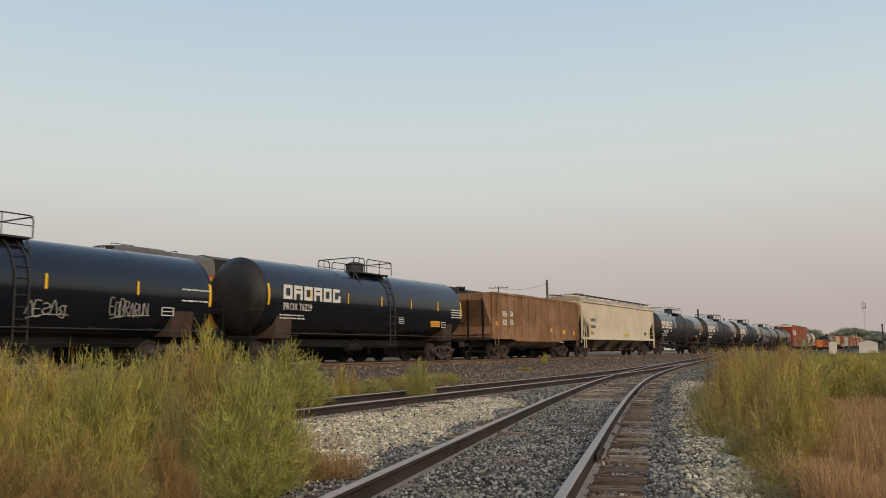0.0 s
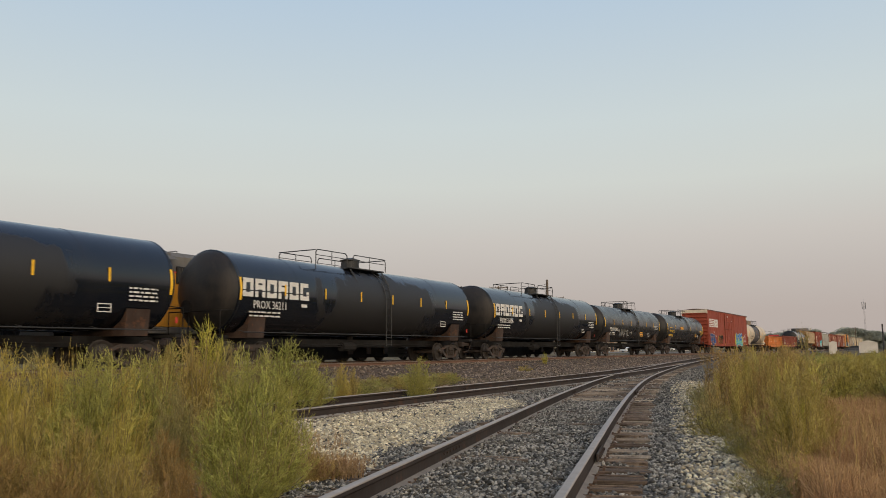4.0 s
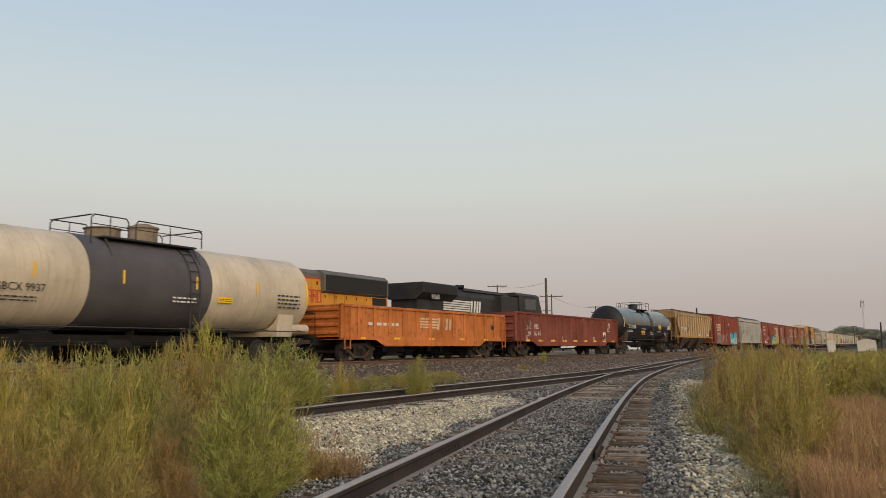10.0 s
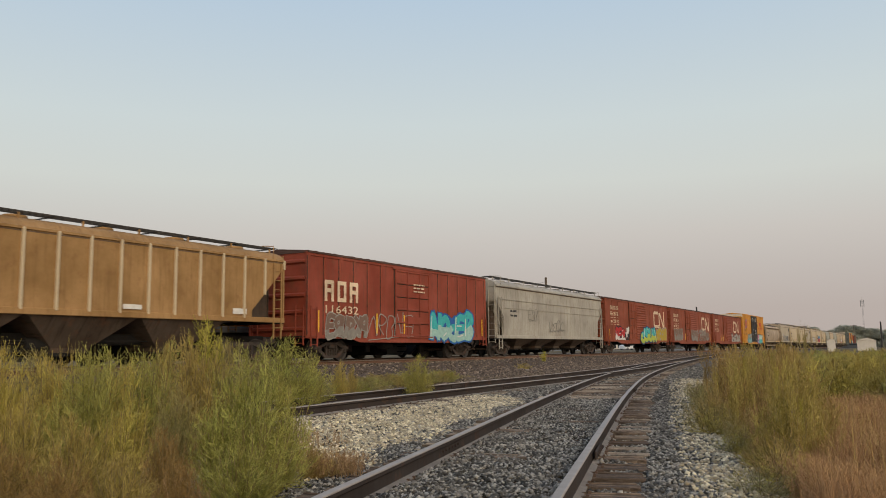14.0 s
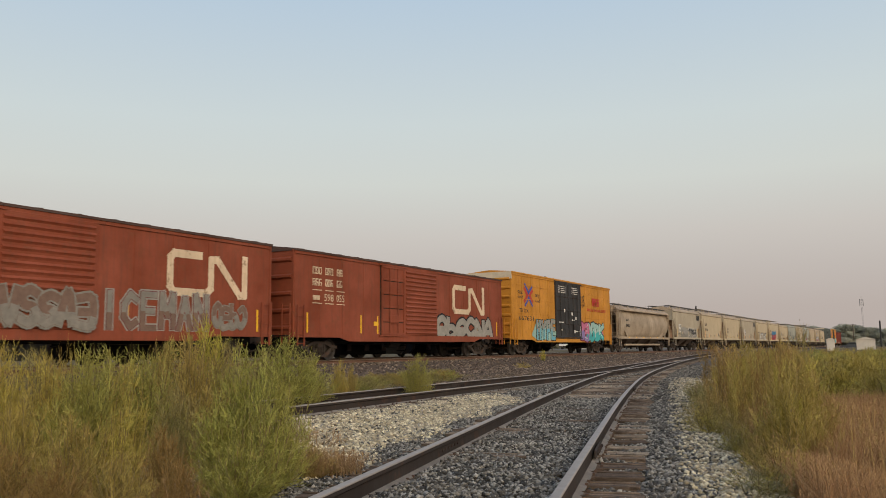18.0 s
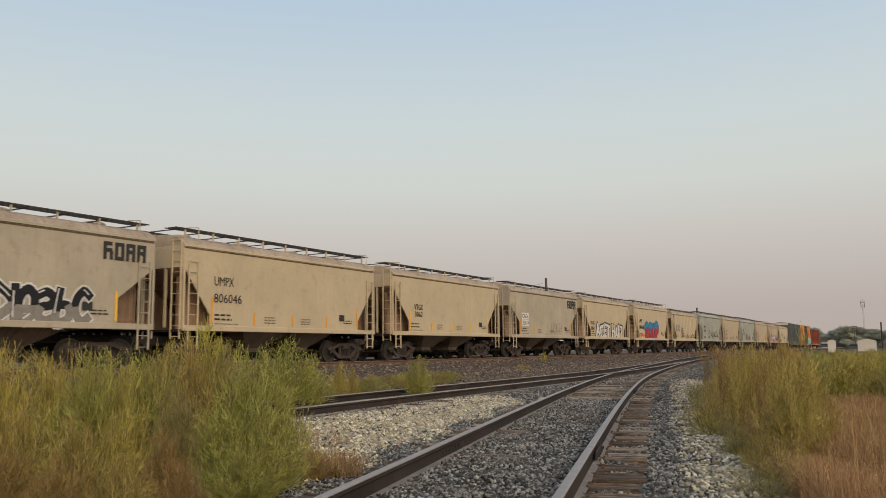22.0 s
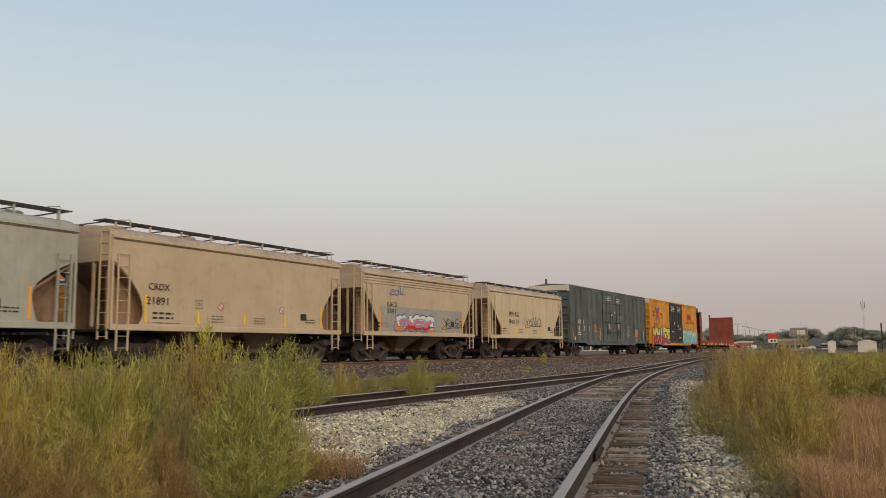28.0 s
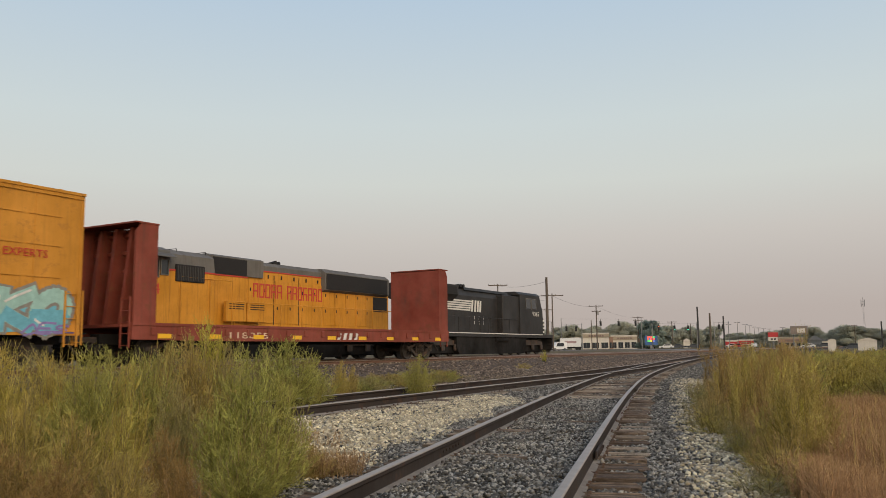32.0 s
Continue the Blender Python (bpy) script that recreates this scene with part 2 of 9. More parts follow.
# ------------------------------------------------------------------ mesh building
class Mesh:
    """Gathers corners and faces of one part."""

    def __init__(self):
        self.v, self.f = [], []

    def add(self, verts, faces):
        k = len(self.v)
        self.v += [tuple(p) for p in verts]
        self.f += [tuple(i + k for i in q) for q in faces]
        return self

    def box(self, x0, x1, y0, y1, z0, z1, c=0.0):
        x0, x1, y0, y1, z0, z1 = min(x0, x1), max(x0, x1), min(y0, y1), max(y0, y1), min(z0, z1), max(z0, z1)
        c = min(c, (x1 - x0) * 0.3, (y1 - y0) * 0.3, (z1 - z0) * 0.3)
        if c <= 0:
            return self.add([(x, y, z) for x in (x0, x1) for y in (y0, y1) for z in (z0, z1)],
                            [(0, 1, 3, 2), (4, 6, 7, 5), (0, 4, 5, 1), (2, 3, 7, 6), (0, 2, 6, 4), (1, 5, 7, 3)])
        ring = lambda z, i: [(x0 + i, y0 + c, z), (x0 + c, y0 + i, z), (x1 - c, y0 + i, z), (x1 - i, y0 + c, z),
                             (x1 - i, y1 - c, z), (x1 - c, y1 - i, z), (x0 + c, y1 - i, z), (x0 + i, y1 - c, z)]
        vs = ring(z0, c) + ring(z0 + c, 0) + ring(z1 - c, 0) + ring(z1, c)
        fs = [tuple(range(7, -1, -1)), tuple(range(24, 32))]
        for a in (0, 8, 16):
            fs += [(a + i, a + (i + 1) % 8, a + 8 + (i + 1) % 8, a + 8 + i) for i in range(8)]
        return self.add(vs, fs)

    def prism(self, poly, axis, a, b):
        """Extrudes a polygon along an axis: its corners are (x, z) for y, (y, z) for x, (x, y) for z."""
        area = sum(p[0] * q[1] - q[0] * p[1] for p, q in zip(poly, poly[1:] + poly[:1]))
        if (area < 0) != (axis == "y"):
            poly = poly[::-1]
        put = {"x": lambda p, t: (t, p[0], p[1]), "y": lambda p, t: (p[0], t, p[1]), "z": lambda p, t: (p[0], p[1], t)}[axis]
        n = len(poly)
        lo, hi = min(a, b), max(a, b)
        return self.add([put(p, lo) for p in poly] + [put(p, hi) for p in poly],
                        [tuple(range(n - 1, -1, -1)), tuple(range(n, 2 * n))] + [(i, (i + 1) % n, n + (i + 1) % n, n + i) for i in range(n)])

    def rod(self, p, q, r, n=6, r2=None):
        p, q = Vector(p), Vector(q)
        d = q - p
        if d.length < 1e-6:
            return self
        u = d.orthogonal().normalized()
        w = d.normalized().cross(u)
        r2 = r if r2 is None else r2
        ring = lambda o, rr: [o + (u * math.cos(k * math.tau / n) + w * math.sin(k * math.tau / n)) * rr for k in range(n)]
        return self.add(ring(p, r) + ring(q, r2),
                        [tuple(range(n - 1, -1, -1)), tuple(range(n, 2 * n))] + [(i, (i + 1) % n, n + (i + 1) % n, n + i) for i in range(n)])

    def pipe(self, pts, r, n=6):
        for a, b in zip(pts, pts[1:]):
            self.rod(a, b, r, n)
        return self

    def turn(self, profile, centre=(0, 0, 0), axis="y", n=32):
        """A body of revolution: the profile is (way along the axis, radius)."""
        cx, cy, cz = centre
        vs, fs = [], []
        for s, r in profile:
            for k in range(n):
                a = k * math.tau / n
                c, d = r * math.cos(a), r * math.sin(a)
                vs.append({"y": (cx + c, cy + s, cz + d), "x": (cx + s, cy + c, cz + d), "z": (cx + c, cy + d, cz + s)}[axis])
        flip = axis == "y"
        for i in range(len(profile) - 1):
            for k in range(n):
                q = (i * n + k, i * n + (k + 1) % n, (i + 1) * n + (k + 1) % n, (i + 1) * n + k)
                fs.append(q[::-1] if flip else q)
        for i, top in ((0, False), (len(profile) - 1, True)):
            if profile[i][1] > 1e-4:
                q = tuple(i * n + k for k in range(n))
                fs.append(q if top != flip else q[::-1])
        return self.add(vs, fs)

    def ribbon(self, pts, w, x, thick=0.004, rise=0.0004):
        """A flat stroke on a car's side: pts are (y, z)."""
        for (ya, za), (yb, zb) in zip(pts, pts[1:]):
            d = Vector((yb - ya, zb - za))
            if d.length < 1e-5:
                continue
            d.normalize()
            e = d * w * 0.35
            s = Vector((-d.y, d.x)) * w / 2
            a, b = Vector((ya, za)) - e, Vector((yb, zb)) + e
            self.prism([tuple(a - s), tuple(b - s), tuple(b + s), tuple(a + s)], "x", x, x + thick)
            thick += rise
        return self

    def data(self, name, material, smooth=False):
        me = bpy.data.meshes.new(name)
        me.from_pydata(self.v, [], self.f)
        me.materials.append(material)
        if smooth:
            me.polygons.foreach_set("use_smooth", [True] * len(me.polygons))
            me.set_sharp_from_angle(angle=radians(38))
        me.update()
        return me


def part(name, mesh, material, parent, label="", smooth=False):
    """Links a mesh as one part under a thing or a part."""
    me = mesh.data(name, material, smooth) if isinstance(mesh, Mesh) else mesh
    ob = new(name, me)
    ob.parent = parent
    if label:
        ob["label"] = label
    return ob


def thing(name, m, label, category, group="", kind=""):
    ob = new(name)
    ob.empty_display_size = 0.3
    ob.matrix_basis = m
    return tagged(ob, label, category, group, kind)


def bulk(name, verts, faces, material, smooth=False):
    """A mesh straight from arrays: verts (n, 3), faces (m, 3 or 4)."""
    me = bpy.data.meshes.new(name)
    k = faces.shape[1]
    me.vertices.add(len(verts))
    me.vertices.foreach_set("co", np.ascontiguousarray(verts, dtype=np.float32).ravel())
    me.loops.add(faces.size)
    me.loops.foreach_set("vertex_index", np.ascontiguousarray(faces, dtype=np.int32).ravel())
    me.polygons.add(len(faces))
    me.polygons.foreach_set("loop_start", np.arange(0, faces.size, k, dtype=np.int32))
    me.polygons.foreach_set("loop_total", np.full(len(faces), k, dtype=np.int32))
    if smooth:
        me.polygons.foreach_set("use_smooth", np.ones(len(faces), dtype=bool))
    me.materials.append(material)
    me.update(calc_edges=True)
    return me


def toned(me, values):
    """Gives each corner of a plant its tone, from old growth (0) to fresh (1)."""
    me.attributes.new("tone", "FLOAT", "POINT").data.foreach_set("value", np.ascontiguousarray(values, dtype=np.float32))
    return me


# ------------------------------------------------------------------ plan of the tracks
YS = np.arange(-40.0, 700.0, 0.5)


def eased(knots):
    """A centre line x(y), z(y) through knots (y, x, z), with the corners rounded off."""
    k = np.array(knots)
    out = []
    for c in (1, 2):
        line = np.interp(YS, k[:, 0], k[:, c])
        wide = 9
        line = np.convolve(np.pad(line, wide, mode="edge"), np.ones(2 * wide + 1) / (2 * wide + 1), "valid")
        out.append(line)
    out[0][:25] = np.interp(YS[:25], k[:, 0], k[:, 1])
    return out


MAIN_X, MAIN_Z = -22.53, 0.51
SIDE_X, SIDE_Z = -27.0, 0.51
NEAR = eased([(-40, 9.5, 0), (0, -1.45, 0), (5, -2.82, 0), (10, -4.2, 0), (14.3, -5.38, 0), (20, -6.85, 0), (26.3, -8.42, 0), (34, -10.0, 0.02),
              (45.4, -12.05, 0.05), (58, -14.0, 0.10), (75, -16.0, 0.2), (95, -17.4, 0.3), (130, -18.2, 0.4), (700, -18.3, 0.5)])
MID = eased([(-40, -7.5, 0.03), (0, -9.0, 0.03), (12, -9.65, 0.04), (18, -10.05, 0.04), (25, -10.35, 0.04), (32, -10.9, 0.04), (40, -11.75, 0.05),
             (48, -12.75, 0.07), (58, -14.0, 0.10), (75, -16.0, 0.2), (95, -17.4, 0.3), (130, -18.2, 0.4), (700, -18.3, 0.5)])


def near_x(y):
    return np.interp(y, YS, NEAR[0])


def mid_x(y):
    return np.interp(y, YS, MID[0])


def bed(dist, top, base, half, foot):
    f = np.clip((np.abs(dist) - half) / (foot - half), 0, 1)
    return top + (base - top) * f


def ground_z(x, y):
    """Height of the ground sheet."""
    x, y = np.asarray(x, float), np.asarray(y, float)
    base = np.interp(x, [-60, -32, -30, -17, -13, -2, 2], [0.35, 0.15, 0.0, -0.12, -0.22, -0.26, -0.30])
    base = base + np.interp(y, [60, 200, 400], [0.0, 0.25, 0.4]) * np.clip((x + 40) / -10 + 5, 0, 1) * 0.6
    z = base
    z = np.maximum(z, bed(x - near_x(y), np.interp(y, YS, NEAR[1]) - 0.20, base - 0.02, 1.55, 2.9))
    z = np.maximum(z, bed(x - mid_x(y), np.interp(y, YS, MID[1]) - 0.20, base - 0.02, 1.5, 2.8))
    mid = (x - mid_x(y)) * (near_x(y) - x) > 0
    z = np.where(mid & (near_x(y) - mid_x(y) < 6.5), np.maximum(z, -0.21), z)
    m = bed(x - (MAIN_X + SIDE_X) / 2, MAIN_Z - 0.17, base - 0.02, 3.95, 5.9)
    z = np.maximum(z, m)
    return z


def rough_z(x, y):
    return ground_z(x, y) + 0.018 * np.sin(x * 3.1 + y * 1.3) * np.sin(y * 2.3 - x * 0.7) + 0.012 * np.sin(x * 7.7) * np.sin(y * 6.1)


# ------------------------------------------------------------------ ground
def ground_material():
    m, n, l, b = shader("ground_soil_and_gravel")
    vec = coords(n, l)
    big = noise_at(n, l, vec, 0.35, 6)
    mid = noise_at(n, l, vec, 4.0, 6, 0.7)
    fine = noise_at(n, l, vec, 38.0, 5, 0.75)
    cell = n.new("ShaderNodeTexVoronoi")
    cell.inputs["Scale"].default_value = 19.0
    l.new(vec, cell.inputs["Vector"])
    sep = n.new("ShaderNodeSeparateColor")
    l.new(cell.outputs["Color"], sep.inputs[0])

    def mask(name):
        a = n.new("ShaderNodeAttribute")
        a.attribute_name = name
        return a.outputs["Fac"]

    soil = mixed(n, l, ramp(n, l, big, 0.35, 0.65), (0.12, 0.095, 0.05), (0.17, 0.115, 0.055))
    soil = mixed(n, l, ramp(n, l, mid, 0.35, 0.7), soil, (0.075, 0.062, 0.034))
    grey = mixed(n, l, sep.outputs[0], (0.035, 0.031, 0.027), (0.17, 0.15, 0.125))
    grey = mixed(n, l, times(n, l, ramp(n, l, mid, 0.45, 0.75), 0.5), grey, (0.07, 0.055, 0.045))
    pale = mixed(n, l, sep.outputs[0], (0.10, 0.082, 0.058), (0.36, 0.31, 0.225))
    brown = mixed(n, l, sep.outputs[0], (0.04, 0.032, 0.026), (0.15, 0.115, 0.09))
    road = mixed(n, l, mid, (0.16, 0.155, 0.15), (0.22, 0.21, 0.20))
    c = mixed(n, l, mask("grey"), soil, grey)
    c = mixed(n, l, mask("pale"), c, pale)
    c = mixed(n, l, mask("brown"), c, brown)
    c = mixed(n, l, mask("road"), c, road)
    l.new(c, b.inputs["Base Color"])
    b.inputs["Roughness"].default_value = 0.92
    b.inputs["Specular IOR Level"].default_value = 0.2
    bump(n, l, b, cell.outputs["Distance"], 0.5, 0.03)
    return m


def make_ground():
    def steps(*runs):
        out = []
        for a, b, d in runs:
            out += list(np.arange(a, b, d))
        return np.array(out)

    xs = steps((-3000, -600, 400), (-600, -120, 60), (-120, -34, 6), (-34, -16, 0.35), (-16, 4, 0.25), (4, 20, 1.6), (20, 120, 12), (120, 600, 80), (600, 3001, 400))
    ys = steps((-3000, -400, 400), (-400, -40, 40), (-40, 2, 2.0), (2, 30, 0.28), (30, 70, 0.8), (70, 140, 2.5), (140, 500, 15), (500, 1000, 100), (1000, 4001, 500))
    X, Y = np.meshgrid(xs, ys, indexing="ij")
    Z = rough_z(X, Y)
    V = np.stack([X, Y, Z], -1).reshape(-1, 3)
    i, j = np.meshgrid(np.arange(len(xs) - 1), np.arange(len(ys) - 1), indexing="ij")
    a = (i * len(ys) + j).ravel()
    F = np.stack([a, a + len(ys), a + len(ys) + 1, a + 1], -1)
    me = bulk("ground", V, F, ground_material(), True)
    x, y = V[:, 0], V[:, 1]
    wob = 0.35 * np.sin(y * 1.7) + 0.2 * np.sin(y * 4.3 + 1)
    dn, dm = x - near_x(y), x - mid_x(y)
    soft = lambda d, a, b: np.clip((b - d) / (b - a), 0, 1)
    grey = np.maximum(soft(np.abs(dn) + wob * 0.4, 2.4, 3.1), soft(np.abs(dm), 1.4, 2.4))
    pale = soft(np.abs(dm - 3.0) + wob * 0.3, 2.3, 2.9) * (dn < -1.55) * (y > 5) * np.clip((18 - y) / 4, 0, 1)
    brown = soft(np.abs(x - (MAIN_X + SIDE_X) / 2) + wob * 0.5, 8.3, 10.0)
    road = ((y > 175) & (y < 205) & (x < -34)).astype(float)
    for name, val in (("grey", grey), ("pale", pale), ("brown", brown), ("road", road)):
        me.attributes.new(name, "FLOAT", "POINT").data.foreach_set("value", val.astype(np.float32))
    tagged(new("ground", me), "gravel and dry soil ground around railway tracks", "ground", kind="structure")


make_ground()

# ------------------------------------------------------------------ tracks
RAIL_RUST = paint("rail_rust", (0.033, 0.024, 0.020), 0.8, 0.3, 0.35, 0.25, dirt=(0.045, 0.03, 0.023))
MAIN_RUST = paint("main_rail_rust", (0.15, 0.085, 0.058), 0.8, 0.3, 0.35, 0.4, dirt=(0.09, 0.05, 0.035))
RAIL_TOP = plain("rail_head", (0.36, 0.305, 0.255), 0.55, 0.25, 0.3, 7)
RAIL_DUST = plain("rail_foot_dust", (0.27, 0.235, 0.20), 0.85, 0, 0.7, 6)
RAIL_BRIGHT = plain("rail_head_worn", (0.34, 0.27, 0.22), 0.4, 0.5, 0.2, 7)
def tie_material(name, dark, light):
    """Cracked weathered timber: grain along the tie, tone from tie to tie."""
    m, n, l, b = shader(name)
    info = n.new("ShaderNodeObjectInfo")
    grain = noise_at(n, l, coords(n, l, 1.0, 26, 9), 2.2, 7, 0.75)
    patch = noise_at(n, l, coords(n, l), 3.3, 4)
    c = mixed(n, l, ramp(n, l, grain, 0.40, 0.66), tuple(k * 0.3 for k in dark), mixed(n, l, info.outputs["Random"], dark, light))
    c = mixed(n, l, times(n, l, ramp(n, l, patch, 0.5, 0.7), 0.55), c, (0.045, 0.033, 0.025))
    l.new(c, b.inputs["Base Color"])
    b.inputs["Roughness"].default_value = 0.92
    b.inputs["Specular IOR Level"].default_value = 0.2
    bump(n, l, b, grain, 0.9, 0.02)
    return m


TIE_WOOD = tie_material("tie_wood", (0.16, 0.115, 0.085), (0.40, 0.30, 0.22))
TIE_PALE = tie_material("tie_wood_bleached", (0.33, 0.255, 0.185), (0.68, 0.56, 0.42))
PLATE = plain("tie_plate_rust", (0.10, 0.062, 0.045), 0.8)


def sweep(path, profile):
    """Carries a cross-section (side, height) along a path of (x, y, z)."""
    P = np.array(path)
    d = np.gradient(P, axis=0)
    d /= np.linalg.norm(d[:, :2], axis=1)[:, None]
    side = np.stack([d[:, 1], -d[:, 0], np.zeros(len(P))], -1)
    k, m = len(profile), len(P)
    V = np.concatenate([P + side * s + np.array([0, 0, h]) for s, h in profile]).reshape(k, m, 3)
    F = []
    for a in range(k):
        b = (a + 1) % k
        for i in range(m - 1):
            F.append((a * m + i, a * m + i + 1, b * m + i + 1, b * m + i))
    F.append(tuple(a * m for a in range(k)))
    F.append(tuple(a * m + m - 1 for a in range(k))[::-1])
    mesh = Mesh()
    mesh.add([tuple(v) for v in V.reshape(-1, 3)], F)
    return mesh


FOOT = [(-0.075, -0.18), (0.075, -0.18), (0.075, -0.168), (0.014, -0.145), (0.010, -0.06), (0.036, -0.042), (0.036, -0.012),
        (-0.036, -0.012), (-0.036, -0.042), (-0.010, -0.06), (-0.014, -0.145), (-0.075, -0.168)]
HEAD = [(-0.0365, -0.014), (0.0365, -0.014), (0.0365, -0.007), (0.027, 0.0), (-0.027, 0.0), (-0.0365, -0.007)]


def make_track(label, xs, zs, y0, y1, ties, top, rust, group="railway tracks"):
    t = thing("railway_track", pose(0, 0, 0), label, "railway track", group, "structure")
    step = [y for y in np.concatenate([np.arange(y0, min(y1, 120), 1.0), np.arange(max(y0, 120), y1, 25.0)])]
    fx, fz = (lambda y: float(np.interp(y, YS, xs))), (lambda y: float(np.interp(y, YS, zs)))
    for s in (-0.754, 0.754):
        path = []
        for y in step:
            slope = (fx(y + 0.5) - fx(y - 0.5))
            q = math.hypot(1, slope)
            path.append((fx(y) + s / q, y - s * slope / q, fz(y)))
        r = part("rail", sweep(path, FOOT), rust, t)
        part("rail_head", sweep(path, HEAD), top, r, "worn running surface of the rail")
        if ties[4]:
            for side in (-1, 1):
                flange = [(side * u, v) for u, v in ((0.022, -0.1465), (0.079, -0.166), (0.079, -0.176), (0.022, -0.160))]
                part("rail_foot", sweep(path[:60], flange[::side]), RAIL_DUST, r, "dusty foot of the rail")
    for y in (7.9, 19.8, 31.7) if ties[4] else ():
        slope = fx(y + 0.5) - fx(y - 0.5)
        for s in (-0.754, 0.754):
            for side in (-1, 1):
                m = Mesh().box(side * 0.012, side * 0.034, -0.42, 0.42, -0.135, -0.055, 0.008)
                for q in (-0.33, -0.2, -0.07, 0.07, 0.2, 0.33):
                    m.rod((side * 0.034, q, -0.095), (side * 0.055, q, -0.095), 0.016, 6)
                j = part("joint_bar", m, rust, t, "bolted rusty joint bar")
                j.matrix_basis = pose(fx(y) + s, y - s * slope, fz(y), 0, 0, -math.degrees(math.atan(slope)))
    rnd = random.Random(7)
    kinds = []
    for k in range(6):
        w = 0.098 + 0.006 * k
        m = Mesh()
        cut = [-w, -w * rnd.uniform(0.25, 0.6), w * rnd.uniform(-0.1, 0.3), w * rnd.uniform(0.5, 0.75), w]
        for c0, c1 in zip(cut, cut[1:]):
            top = rnd.uniform(-0.016, 0.0)
            m.box(-1.30 + rnd.uniform(0, 0.09), 1.29 - rnd.uniform(0, 0.12), c0 + 0.003, c1 - 0.003, -0.20, top, 0.008)
        kinds.append(m.data("tie", TIE_WOOD if k % 2 else TIE_PALE))
    plate = Mesh()
    plate.box(-0.09, 0.09, -0.16 + 0.02, 0.16 - 0.02, 0.0, 0.016)
    for sx in (-0.085, 0.085):
        for sy in (-0.08, 0.08):
            plate.box(sx - 0.012, sx + 0.012, sy - 0.012, sy + 0.012, 0.01, 0.05)
    plate = plate.data("tie_plate", PLATE)
    a, b, gap, lift, plates = ties
    y = a
    laid = []
    while y < b:
        slope = fx(y + 0.5) - fx(y - 0.5)
        tie = part("tie", rnd.choice(kinds), None, t)
        tie.matrix_basis = pose(fx(y) + rnd.uniform(-0.05, 0.05), y, fz(y) - 0.196 + lift + rnd.uniform(-0.008, 0.008), 0, rnd.uniform(-0.5, 0.5),
                                -math.degrees(math.atan(slope)) + rnd.uniform(-1.6, 1.6))
        laid.append(y)
        if y < plates:
            for s in (-0.754, 0.754):
                p = part("tie_plate", plate, None, tie)
                p.matrix_basis = pose(s, 0, 0.001 - lift)
        y += gap + rnd.uniform(-0.03, 0.03)
    return np.array(laid)


STRAIGHT = np.zeros(len(YS))
NEAR_TIES = make_track("old rusty siding track on weathered wooden ties", NEAR[0], NEAR[1], -12, 650, (-11.6, 62, 0.50, 0.042, 30), RAIL_TOP, RAIL_RUST)
make_track("rusty diverging siding track in white gravel", MID[0], MID[1], -30, 56, (6, 56, 0.54, 0.03, 20), RAIL_TOP, RAIL_RUST)
make_track("busy main line track on raised ballast", STRAIGHT + MAIN_X, STRAIGHT + MAIN_Z, -120, 690, (14, 90, 0.54, 0.0, 0), RAIL_BRIGHT, MAIN_RUST)
make_track("second main line track under the standing locomotives", STRAIGHT + SIDE_X, STRAIGHT + SIDE_Z, -120, 690, (0, 0, 1, 0, 0), RAIL_BRIGHT, MAIN_RUST)


# ------------------------------------------------------------------ loose stones
def stones(name, label, x, y, size, material, seed, sides=0, lift=0.0):
    """Many small angular stones lying on the ground, joined."""
    rng = np.random.default_rng(seed)
    n = len(x)
    if sides:
        g = (1 + 5 ** 0.5) / 2
        base = np.array([(-1, g, 0), (1, g, 0), (-1, -g, 0), (1, -g, 0), (0, -1, g), (0, 1, g), (0, -1, -g), (0, 1, -g), (g, 0, -1), (g, 0, 1), (-g, 0, -1), (-g, 0, 1)]) / 1.9
        tri = np.array([(0, 11, 5), (0, 5, 1), (0, 1, 7), (0, 7, 10), (0, 10, 11), (1, 5, 9), (5, 11, 4), (11, 10, 2), (10, 7, 6), (7, 1, 8),
                        (3, 9, 4), (3, 4, 2), (3, 2, 6), (3, 6, 8), (3, 8, 9), (4, 9, 5), (2, 4, 11), (6, 2, 10), (8, 6, 7), (9, 8, 1)])
    else:
        base = np.array([(1, 0, 0), (-1, 0, 0), (0, 1, 0), (0, -1, 0), (0, 0, 1), (0, 0, -1)], float)
        tri = np.array([(0, 2, 4), (2, 1, 4), (1, 3, 4), (3, 0, 4), (2, 0, 5), (1, 2, 5), (3, 1, 5), (0, 3, 5)])
    k = len(base)
    P = base[None] * (1 + rng.uniform(-0.28, 0.28, (n, k, 1))) * np.stack([size * rng.uniform(0.75, 1.35, n), size * rng.uniform(0.7, 1.2, n), size * rng.uniform(0.45, 0.9, n)], -1)[:, None]
    a, b = rng.uniform(0, math.tau, n), rng.normal(0, 0.4, n)
    ca, sa, cb, sb = np.cos(a)[:, None], np.sin(a)[:, None], np.cos(b)[:, None], np.sin(b)[:, None]
    X, Y, Z = P[..., 0], P[..., 1], P[..., 2]
    Y, Z = Y * cb - Z * sb, Y * sb + Z * cb
    X, Y = X * ca - Y * sa, X * sa + Y * ca
    z = rough_z(x, y) + size * rng.uniform(0.0, 0.45, n) + lift
    V = np.stack([X + x[:, None], Y + y[:, None], Z + z[:, None]], -1).reshape(-1, 3)
    F = (tri[None] + (np.arange(n) * k)[:, None, None]).reshape(-1, 3)
    return tagged(new(name, bulk(name, V, F, material)), label, "gravel", kind="stuff")


